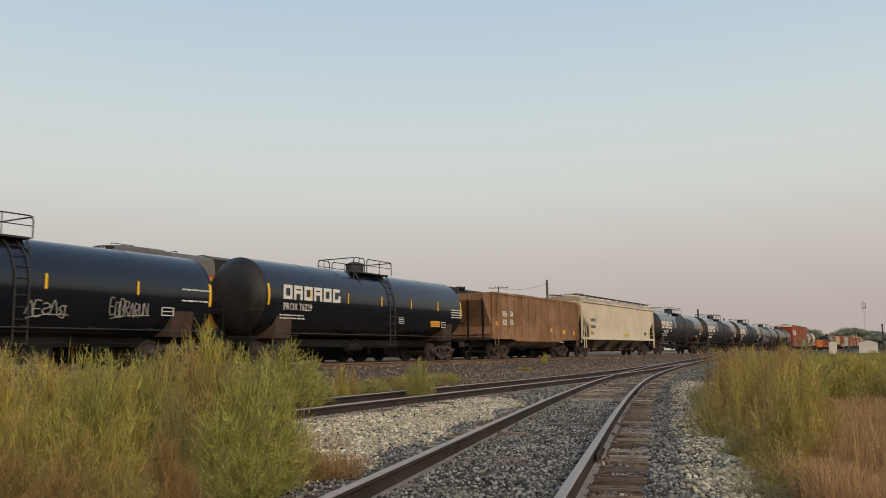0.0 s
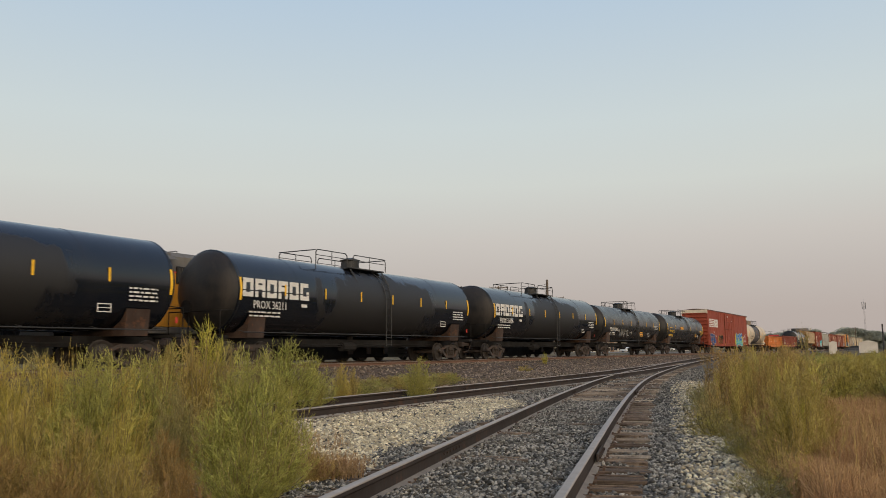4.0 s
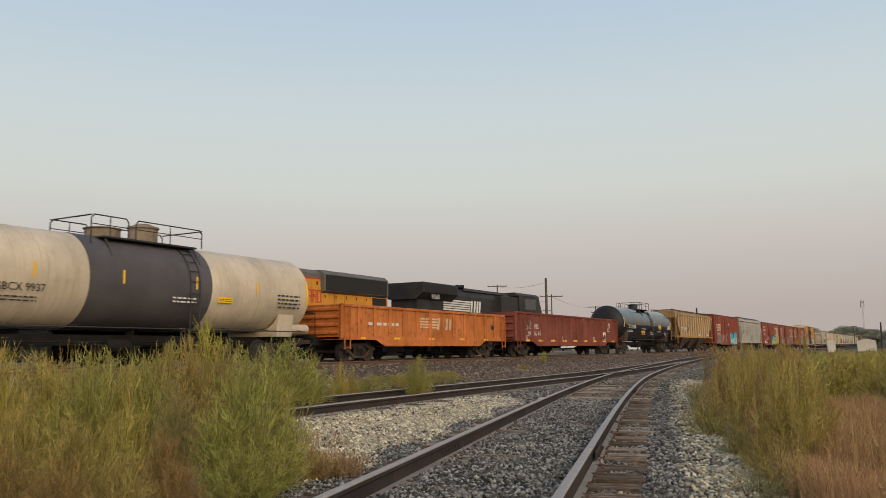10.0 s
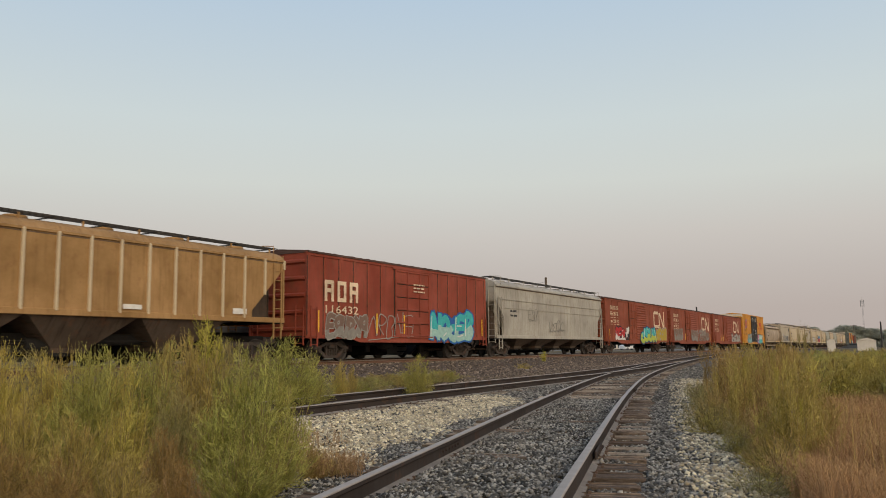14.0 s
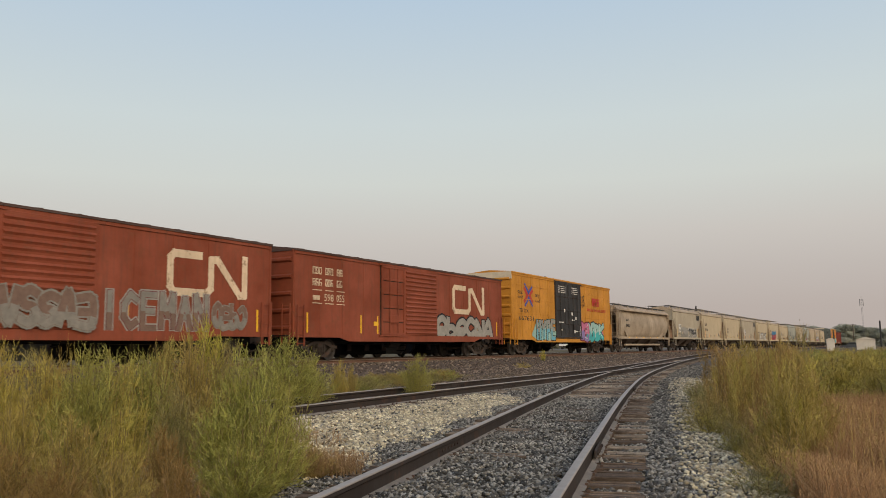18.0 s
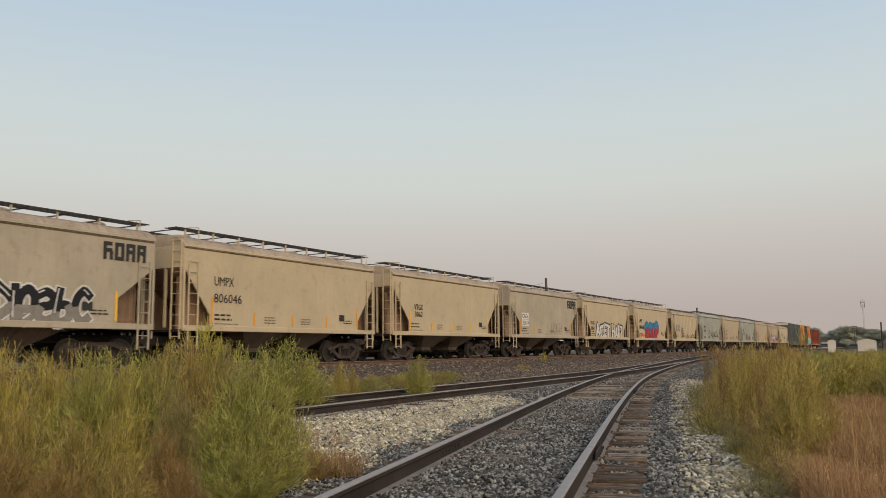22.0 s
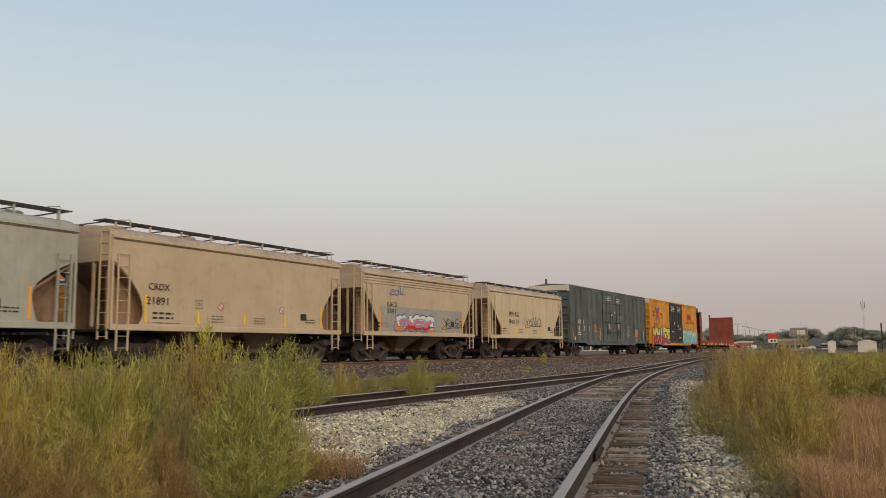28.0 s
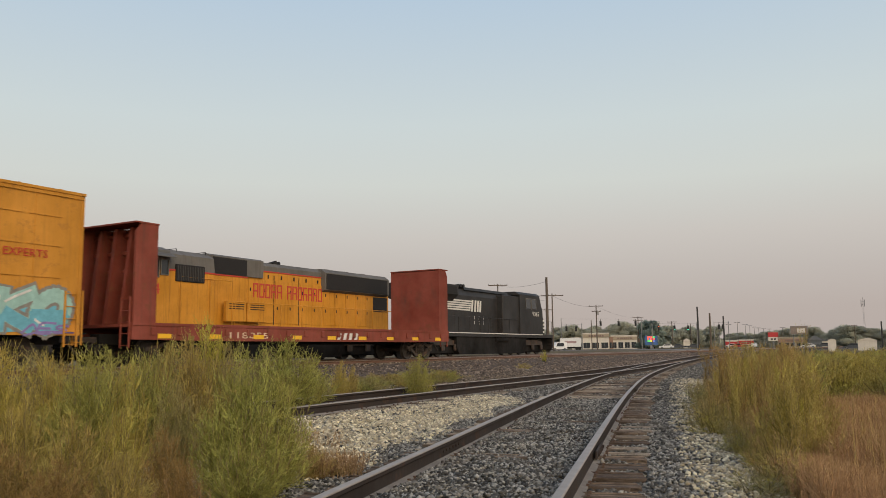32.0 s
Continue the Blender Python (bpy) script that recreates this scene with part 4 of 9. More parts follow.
        bush(x, y, h, wide * h, kind, leaf, "tall %s weed along the gravel" % what, rnd.uniform(0, 6), "tall weeds beside the track")
    for k in range(26):
        y = 6.9 + 13 * (k / 26) ** 1.1 + rnd.uniform(-0.3, 0.3)
        x = float(edge(y)) + rnd.uniform(-0.25, 0.25)
        bush(x, y, rnd.uniform(0.22, 0.55), rnd.uniform(0.3, 0.5), "loose", (LEAF_OLIVE, LEAF_YELLOW, LEAF_BROWN)[k % 3], "low grey-green weed at the gravel edge", rnd.uniform(0, 6), "low weeds beside the track")
    x0, y0 = rng.random(1300), 7 + 15 * rng.random(1300)
    blades("dry_grass", "thin grass among the tall weeds", edge(y0) - 0.15 + 1.9 * x0, y0, rng.uniform(0.2, 0.75, 1300) * np.clip(x0 * 3, 0.3, 1), LEAF_BROWN, 35, 0.006, 0.35, 0.8)
    for k in range(150):
        y = 17 + 34 * rnd.random() ** 1.3
        x = float(edge(y)) + 1.2 + (0.8 - float(edge(y))) * rnd.random() ** 0.9
        kind, leaf, what = (("kochia", LEAF_YELLOW, "yellow-green"), ("loose", LEAF_GREEN, "green"), ("kochia", LEAF_GREEN, "green"), ("loose", LEAF_YELLOW, "yellow-green"), ("kochia", LEAF_GOLD, "golden"))[rnd.randrange(5)]
        h = rnd.uniform(0.75, 1.05)
        bush(x, y, h, rnd.uniform(0.7, 1.15), kind, leaf, "%s weed bush in the dry field" % what, rnd.uniform(0, 6), "field weed bushes")
    for x, y, h, leaf in ((-1.25, 9.54, 1.22, LEAF_RUSSET), (-1.03, 8.97, 0.83, LEAF_BRIGHT), (-1.06, 9.99, 1.63, LEAF_OLIVE), (-1.56, 10.06, 1.10, LEAF_RUSSET), (-0.82, 9.67, 0.80, LEAF_RUSSET), (-0.88, 8.71, 0.45, LEAF_RUSSET), (-1.12, 8.81, 0.89, LEAF_OLIVE)):
        bush(x, y, h, 0.30 * h ** 0.5, "spire", leaf, "single tall weed spire in the grass", rnd.uniform(0, 6), "tall stalks")


plant_all()


# ------------------------------------------------------------------ lettering on the sides
TYPE = {}


def lettering(text, h, x, y, z, material, parent, width=None, name="lettering", label=""):
    """Raised lettering on a side that faces +x; y, z: lower near corner; h: height of the capitals."""
    key = (text, material.name)
    if key not in TYPE:
        c = bpy.data.curves.new("type", "FONT")
        c.body, c.size, c.resolution_u, c.extrude = text, 1.0, 2, 0.003
        o = bpy.data.objects.new("type", c)
        me = bpy.data.meshes.new_from_object(o)
        me.name = name
        me.materials.clear()
        me.materials.append(material)
        co = np.empty(len(me.vertices) * 3, dtype=np.float32)
        me.vertices.foreach_get("co", co)
        co = co.reshape(-1, 3)
        TYPE[key] = (me, float(co[:, 0].min()), float(co[:, 0].max()), float(co[:, 1].min()), float(co[:, 1].max()))
        bpy.data.objects.remove(o)
    me, a, b, lo, hi = TYPE[key]
    sy = h / (hi - lo)
    sx = sy if width is None else width / (b - a)
    ob = part(name, me, material, parent, label)
    ob.matrix_basis = Matrix(((0, 0, 1, x), (sx, 0, 0, y - a * sx), (0, sy, 0, z - lo * sy), (0, 0, 0, 1)))
    return ob


def bars(x, y0, y1, z0, z1, rows, material, parent, seed=0, name="small_print"):
    """Small print that cannot be read: rows of short bars."""
    rnd = random.Random(seed)
    m = Mesh()
    for r in range(rows):
        h = (z1 - z0) / rows
        zb = z1 - (r + 1) * h + h * 0.2
        y = y0
        while y < y1 - 0.02:
            w = rnd.uniform(0.5, 1.5) * h * 1.4
            m.box(x, x + 0.004, y, min(y + w, y1), zb, zb + h * 0.42)
            y += w + h * 0.45
    part(name, m, material, parent)


def blocks(x, y0, y1, z0, z1, n, material, parent, seed=0, name="emblem", label="", stroke=0.22, slant=0.0):
    """A row of plain block shapes that stands for a trade name."""
    rnd = random.Random(seed)
    w = (y1 - y0) / n
    h = z1 - z0
    for k in range(n):
        m = Mesh()
        a, b = y0 + k * w, y0 + k * w + w * 0.84
        s = min(stroke * h, (b - a) * 0.34)
        sl = lambda y, z: (y + slant * (z - z0), z)
        quad = lambda ya, yb, za, zb, up=0.006: m.prism([sl(ya, za), sl(yb, za), sl(yb, zb), sl(ya, zb)], "x", x, x + up)
        quad(a, a + s, z0, z1)
        quad(b - s, b, z0, z1 if rnd.random() < 0.7 else z0 + h * 0.5)
        quad(a + s * 0.3, b - s * 0.3, z1 - s, z1, 0.008)
        if rnd.random() < 0.55:
            quad(a + s * 0.3, b - s * 0.3, z0, z0 + s, 0.008)
        else:
            quad(a + s * 0.3, b - s * 0.3, z0 + h * 0.42, z0 + h * 0.42 + s, 0.008)
        part(name, m, material, parent, label)


def rounded(pts, n=4):
    """Runs a smooth line through the corners."""
    p = [pts[0]] + list(pts) + [pts[-1]]
    out = []
    for a, b, c, d in zip(p, p[1:], p[2:], p[3:]):
        for k in range(n):
            t = k / n
            out.append(tuple(0.5 * (2 * b[i] + (c[i] - a[i]) * t + (2 * a[i] - 5 * b[i] + 4 * c[i] - d[i]) * t * t + (3 * b[i] - a[i] - 3 * c[i] + d[i]) * t ** 3) for i in (0, 1)))
    return out + [pts[-1]]


def loop_shape(rnd):
    """An abstract sprayed shape: a letter stroke turned about so that it cannot be read."""
    lines = STROKES[rnd.choice("CSORUPBEKNV")]
    fx, fz = rnd.random() < 0.5, rnd.random() < 0.5
    return [[((0.9 - p) if fx else p, (1 - q) if fz else q) for p, q in line] for line in lines]


def tag_strokes(x, y0, y1, z0, z1, material, parent, seed, w=0.05, n=6, name="spray_tag"):
    """A thin scrawl from a spray can."""
    rnd = random.Random(seed)
    m = Mesh()
    step = (y1 - y0) / n
    for k in range(n):
        tall, base = (z1 - z0) * rnd.uniform(0.55, 1.0), z0 + (z1 - z0) * rnd.uniform(0.0, 0.2)
        for line in loop_shape(rnd):
            m.ribbon(rounded([(y0 + (k + 0.05 + p * rnd.uniform(0.85, 1.1) + 0.25 * q) * step, base + q * tall) for p, q in line], 3), w * 0.8, x)
    m.ribbon(rounded([(y0 + step * 0.2, z0 - 0.05), ((y0 + y1) / 2, z0 + 0.06), (y1 + step * 0.4, z0 + (z1 - z0) * 0.15)]), w * 0.7, x)
    part(name, m, material, parent, "sprayed scrawl on the side")


def mural(x, y0, y1, z0, z1, fills, outline, back, parent, seed, n=5, word=""):
    """A sprayed piece: a cloud of colour, fat letter shapes with outlines and inner strokes."""
    rnd = random.Random(seed)
    if back:
        m = Mesh()
        h = z1 - z0
        steps = max(8, int((y1 - y0) * 4))
        pad = 0.22 if word else 0.05
        ya, yb = y0 - pad, y1 + pad
        top = [(ya + (yb - ya) * k / steps, z1 + pad * 0.7 - h * (0.04 + 0.22 * rnd.random() + 0.45 * abs(2 * k / steps - 1) ** 4)) for k in range(steps + 1)]
        low = [(y, z0 + h * (rnd.uniform(-0.03, 0.08) + 0.2 * abs(2 * k / steps - 1) ** 5)) for k, (y, _) in enumerate(top)]
        for k in range(steps):
            m.prism([low[k], low[k + 1], top[k + 1], top[k]], "x", x, x + 0.003)
        part("spray_cloud", m, SPRAY[back], parent, "sprayed patch of background colour")
    if word:
        w = (y1 - y0) * 0.94
        q = lettering(word, (z1 - z0) * 0.86, x + 0.010, y0 + w * 0.03, z0 + (z1 - z0) * 0.05, fat(outline), parent, w, "spray_outline", "sprayed letter outlines")
        thick_word(q, word, 0.075)
        q = lettering(word, (z1 - z0) * 0.80, x + 0.016, y0 + w * 0.04, z0 + (z1 - z0) * 0.08, fat(fills[0]), parent, w * 0.98, "spray_letters", "fat sprayed letters")
        thick_word(q, word, 0.035)
        return
    if not n:
        return
    w, h = (y1 - y0) / n, z1 - z0
    for k in range(n):
        lines = loop_shape(rnd)
        lean, drop, tall = rnd.uniform(-0.05, 0.3), z0 + h * rnd.uniform(0.10, 0.18), h * rnd.uniform(0.66, 0.80)
        at = lambda p, q: (y0 + (k + 0.08 + p * 0.92 + lean * (q - 0.5)) * w, drop + q * tall)
        paths = [rounded([at(p, q) for p, q in line]) for line in lines]
        fatness = min(w * 0.42, h * 0.30)
        shapes = [Mesh() for _ in range(4)]
        for path in paths:
            shapes[0].ribbon(path, fatness * 1.45, x, 0.004 + 0.001 * (k % 2), 0.00012)
            shapes[1].ribbon(path, fatness, x, 0.010 + 0.001 * (k % 2), 0.00012)
            low = [(p, q) for p, q in path if q < drop + tall * 0.45]
            if len(low) > 1:
                shapes[2].ribbon(low, fatness * 0.94, x, 0.016 + 0.001 * (k % 2), 0.00012)
            shapes[3].ribbon([(p - fatness * 0.2, q + fatness * 0.2) for p, q in path[:4]], fatness * 0.16, x, 0.021, 0.0001)
        letter = part("sprayed_letter", shapes[0], SPRAY[outline], parent, "sprayed letter shape")
        for m, mat, nm in zip(shapes[1:], (fills[0], fills[-1], "white" if outline != "white" else outline), ("fill", "fade", "highlight")):
            if m.v and not (nm == "highlight" and fills[0] in ("dust", "grey", "silver", "ochre")):
                part(nm, m, SPRAY[mat], letter)


STROKES = dict(C=[[(0.85, 0.85), (0.45, 1), (0.05, 0.7), (0.05, 0.3), (0.45, 0), (0.85, 0.15)]], M=[[(0, 0), (0.05, 1), (0.45, 0.35), (0.85, 1), (0.9, 0)]], A=[[(0, 0), (0.45, 1), (0.9, 0)], [(0.2, 0.4), (0.7, 0.4)]], V=[[(0, 1), (0.45, 0), (0.9, 1)]], K=[[(0, 0), (0, 1)], [(0.9, 1), (0.1, 0.5), (0.95, 0)]], N=[[(0, 0), (0, 1), (0.85, 0), (0.85, 1)]], I=[[(0.4, 0), (0.4, 1)]], F=[[(0, 0), (0, 1), (0.85, 1)], [(0, 0.52), (0.7, 0.52)]],
               E=[[(0.85, 0), (0, 0), (0, 1), (0.85, 1)], [(0, 0.52), (0.7, 0.52)]], S=[[(0.85, 0.9), (0.45, 1), (0.05, 0.8), (0.2, 0.56), (0.7, 0.46), (0.85, 0.2), (0.45, 0), (0, 0.1)]],
               O=[[(0.45, 0), (0.05, 0.25), (0.05, 0.75), (0.45, 1), (0.85, 0.75), (0.85, 0.25), (0.45, 0)]], U=[[(0.05, 1), (0.05, 0.25), (0.45, 0), (0.85, 0.25), (0.85, 1)]],
               P=[[(0.05, 0), (0.05, 1), (0.6, 1), (0.85, 0.78), (0.6, 0.5), (0.05, 0.48)]], B=[[(0.05, 0), (0.05, 1), (0.6, 1), (0.8, 0.78), (0.5, 0.54), (0.85, 0.28), (0.6, 0), (0.05, 0)]],
               R=[[(0.05, 0), (0.05, 1), (0.6, 1), (0.85, 0.78), (0.6, 0.5), (0.1, 0.48), (0.85, 0)]],
               H=[[(0.05, 0), (0.05, 1)], [(0.05, 0.5), (0.8, 0.5)], [(0.8, 0), (0.8, 1)]], Y=[[(0.0, 1), (0.42, 0.5), (0.85, 1)], [(0.42, 0.5), (0.42, 0)]], W=[[(0, 1), (0.2, 0), (0.45, 0.7), (0.7, 0), (0.9, 1)]])


def tag_word(word, x, y0, y1, z0, z1, tone, parent, w=0.05):
    """A thin hand-sprayed word, one stroke set a letter."""
    step = (y1 - y0) / len(word)
    for k, ch in enumerate(word):
        m = Mesh()
        up = 0.06 * math.sin(k * 2.1)
        for line in STROKES[ch]:
            m.ribbon([(y0 + (k + 0.08 + p * 0.8 + 0.12 * q) * step, z0 + up + q * (z1 - z0)) for p, q in line], w, x)
        part("spray_tag", m, SPRAY[tone], parent, "thin sprayed letter")


def sprayed_word(word, x, y0, y1, z0, z1, upper, lower, edge, outer, parent, fatness=0.30, split=0.5, curvy=False):
    """Fat two-tone sprayed letters, each drawn in strokes, with an edge and an outer line."""
    n = len(word)
    w, h = (y1 - y0) / n, z1 - z0
    rnd = random.Random(word)
    for k, ch in enumerate(word):
        letter = parent
        for name, tone, grow, dx in (("sprayed_letter", outer, 1.7, 0.004), ("edge", edge, 1.2, 0.010), ("fill", upper, 1.0, 0.016), ("fade", lower, 0.96, 0.022)):
            m = Mesh()
            a, drop, tall = y0 + k * w + w * 0.14, z0 + h * (0.12 + 0.03 * (k % 2)), h * (0.78 - 0.05 * (k % 3 == 1))
            for line in STROKES[ch]:
                pts = [(a + p * w * 0.78, drop + q * tall) for p, q in line]
                if curvy:
                    pts = rounded(pts, 3)
                if name == "fade":
                    cut = drop + tall * split
                    for (ya, za), (yb, zb) in zip(pts, pts[1:]):
                        if min(za, zb) >= cut - 0.02:
                            continue
                        if max(za, zb) > cut:
                            f = (cut - za) / (zb - za)
                            mid = (ya + f * (yb - ya), cut + rnd.uniform(-0.05, 0.05))
                            (ya, za), (yb, zb) = ((ya, za), mid) if za < cut else (mid, (yb, zb))
                        m.ribbon([(ya, za), (yb, zb)], w * fatness * grow, x + dx, 0.004, 0.0001)
                else:
                    m.ribbon(pts, w * fatness * grow, x + dx, 0.004, 0.0001)
            ob = part(name, m, SPRAY[tone], letter, "fat sprayed letter" if letter is parent else "")
            letter = ob if letter is parent else letter


def fat(key):
    return SPRAY[key]


def thick_word(ob, word, offset):
    """Swaps the lettering for a swollen, bubble-like version of itself."""
    key = ("swollen", word, offset, ob.data.materials[0].name)
    if key not in TYPE:
        c = bpy.data.curves.new("type", "FONT")
        c.body, c.size, c.resolution_u, c.extrude, c.offset = word, 1.0, 3, 0.003, offset
        o = bpy.data.objects.new("type", c)
        me = bpy.data.meshes.new_from_object(o)
        me.materials.clear()
        me.materials.append(ob.data.materials[0])
        bpy.data.objects.remove(o)
        co = np.empty(len(me.vertices) * 3, dtype=np.float32)
        me.vertices.foreach_get("co", co)
        co = co.reshape(-1, 3)
        X, Z = co[:, 0].copy(), co[:, 1].copy()
        co[:, 0] = X + 0.05 * np.sin(Z * 5.0 + X * 2.3) + 0.03 * np.sin(Z * 11 + X * 4.1)
        co[:, 1] = Z + 0.05 * np.sin(X * 4.7) + 0.03 * np.sin(X * 9.3 + 1.0)
        me.vertices.foreach_set("co", co.ravel())
        TYPE[key] = me
    ob.data = TYPE[key]


def stripe(x, y, z0, z1, parent, material=None, w=0.09, name="reflector"):
    part(name, Mesh().box(x, x + 0.006, y - w / 2, y + w / 2, z0, z1), material or MARK_YELLOW, parent, "reflective safety stripe")


def panel(x, y0, y1, z0, z1, material, parent, name="placard", label=""):
    part(name, Mesh().box(x, x + 0.008, y0, y1, z0, z1), material, parent, label)


# ------------------------------------------------------------------ running gear shared by all cars
def wheel_mesh():
    m = Mesh()
    m.turn([(-0.06, 0.10), (-0.065, 0.16), (-0.02, 0.22), (-0.02, 0.36), (-0.06, 0.40), (-0.07, 0.455), (0.05, 0.458), (0.055, 0.485), (0.075, 0.48),
            (0.075, 0.40), (0.02, 0.36), (0.02, 0.2), (0.05, 0.12)], axis="x", n=24)
    return m.data("wheel", WHEEL, True)


def frame_mesh():
    m = Mesh()
    top = [(-1.18, 0.50), (-1.18, 0.62), (-0.78, 0.66), (-0.42, 0.80), (0.42, 0.80), (0.78, 0.66), (1.18, 0.62), (1.18, 0.50), (0.80, 0.55), (0.42, 0.68), (-0.42, 0.68), (-0.80, 0.55)]
    m.prism(top, "x", -0.05, 0.05)
    m.prism([(-0.95, 0.50), (-0.80, 0.56), (-0.38, 0.26), (0.38, 0.26), (0.80, 0.56), (0.95, 0.50), (0.45, 0.15), (-0.45, 0.15)], "x", -0.045, 0.045)
    for s in (-0.38, 0.30):
        m.box(-0.04, 0.04, s, s + 0.08, 0.24, 0.70)
    return m.data("side_frame", TRUCK)


def spring_mesh():
    m = Mesh()
    for y in (-0.18, 0.0, 0.18):
        for k in range(6):
            m.turn([(0, 0.07), (0.022, 0.075), (0.03, 0.065)], (0, y, 0.27 + k * 0.045), "z", 8)
    return m.data("spring_group", TRUCK)


def bolster_mesh():
    m = Mesh()
    m.box(-1.1, 1.1, -0.2, 0.2, 0.54, 0.72, 0.03)
    m.box(-0.35, 0.35, -0.3, 0.3, 0.68, 0.84, 0.03)
    return m.data("truck", TRUCK)


def axle_mesh():
    m = Mesh()
    m.rod((-1.05, 0, 0.46), (1.05, 0, 0.46), 0.075, 10)
    for s in (-1, 1):
        m.box(s * 0.93, s * 1.05, -0.13, 0.13, 0.36, 0.60, 0.03)
        m.rod((s * 1.05, 0, 0.46), (s * 1.10, 0, 0.46), 0.085, 10)
    return m.data("axle", TRUCK)


WHEEL_ME, FRAME_ME, BOLSTER_ME, AXLE_ME, SPRING_ME = wheel_mesh(), frame_mesh(), bolster_mesh(), axle_mesh(), spring_mesh()


def truck(parent, y):
    t = part("truck", BOLSTER_ME, None, parent, "rusty two-axle truck")
    t.matrix_basis = pose(0, y, 0)
    for s in (-0.99, 0.99):
        part("side_frame", FRAME_ME, None, t).matrix_basis = pose(s, 0, 0)
        part("spring_group", SPRING_ME, None, t).matrix_basis = pose(s, 0, 0)
    for a in (-0.88, 0.88):
        part("axle", AXLE_ME, None, t).matrix_basis = pose(0, a, 0)
        for s in (-1, 1):
            part("wheel", WHEEL_ME, None, t).matrix_basis = pose(s * 0.77, a, 0.46, 0, 0, 0 if s < 0 else 180)


def coupler(parent, y):
    s = 1 if y > 0 else -1
    m = Mesh()
    m.box(-0.09, 0.09, y - s * 0.5, y + s * 0.42, 0.78, 0.96, 0.02)
    m.box(-0.17, 0.12, y + s * 0.36, y + s * 0.66, 0.72, 1.02, 0.04)
    m.pipe([(0.3, y, 0.8), (0.32, y + s * 0.3, 0.5), (0.2, y + s * 0.62, 0.42)], 0.03)
    part("coupler", m, TRUCK, parent, "knuckle coupler with air hose")


def ladder(parent, x, y, z0, z1, material, w=0.42, along="y", gap=0.36, name="ladder"):
    m = Mesh()
    ends = [(x, y - w / 2), (x, y + w / 2)] if along == "y" else [(x - w / 2, y), (x + w / 2, y)]
    for ex, ey in ends:
        m.box(ex - 0.02, ex + 0.02, ey - 0.025, ey + 0.025, z0, z1)
    z = z0 + 0.08
    while z < z1:
        m.rod((*ends[0], z), (*ends[1], z), 0.012, 5)
        z += gap
    return part(name, m, material, parent)


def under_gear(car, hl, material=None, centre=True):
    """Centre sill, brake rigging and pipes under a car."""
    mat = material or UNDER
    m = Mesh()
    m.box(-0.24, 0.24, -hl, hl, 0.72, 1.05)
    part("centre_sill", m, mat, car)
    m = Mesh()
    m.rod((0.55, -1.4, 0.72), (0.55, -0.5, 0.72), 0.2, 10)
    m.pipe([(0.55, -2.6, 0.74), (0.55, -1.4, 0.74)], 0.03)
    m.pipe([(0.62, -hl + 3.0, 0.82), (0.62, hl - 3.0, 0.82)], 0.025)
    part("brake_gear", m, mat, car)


PAIR = []


def begin(name, y_a, y_b, label, category, trucks=True, inset=2.3, group="cars of the passing train"):
    """An empty car body whose near side runs from y_a to y_b along the train."""
    mid, hl = (y_a + y_b) / 2, (y_b - y_a) / 2
    car = thing(name, pose(MAIN_X, mid, MAIN_Z), label, category, group)
    PAIR.append((car, mid))
    if trucks:
        for s in (-1, 1):
            truck(car, s * (hl - inset))
    return car, hl


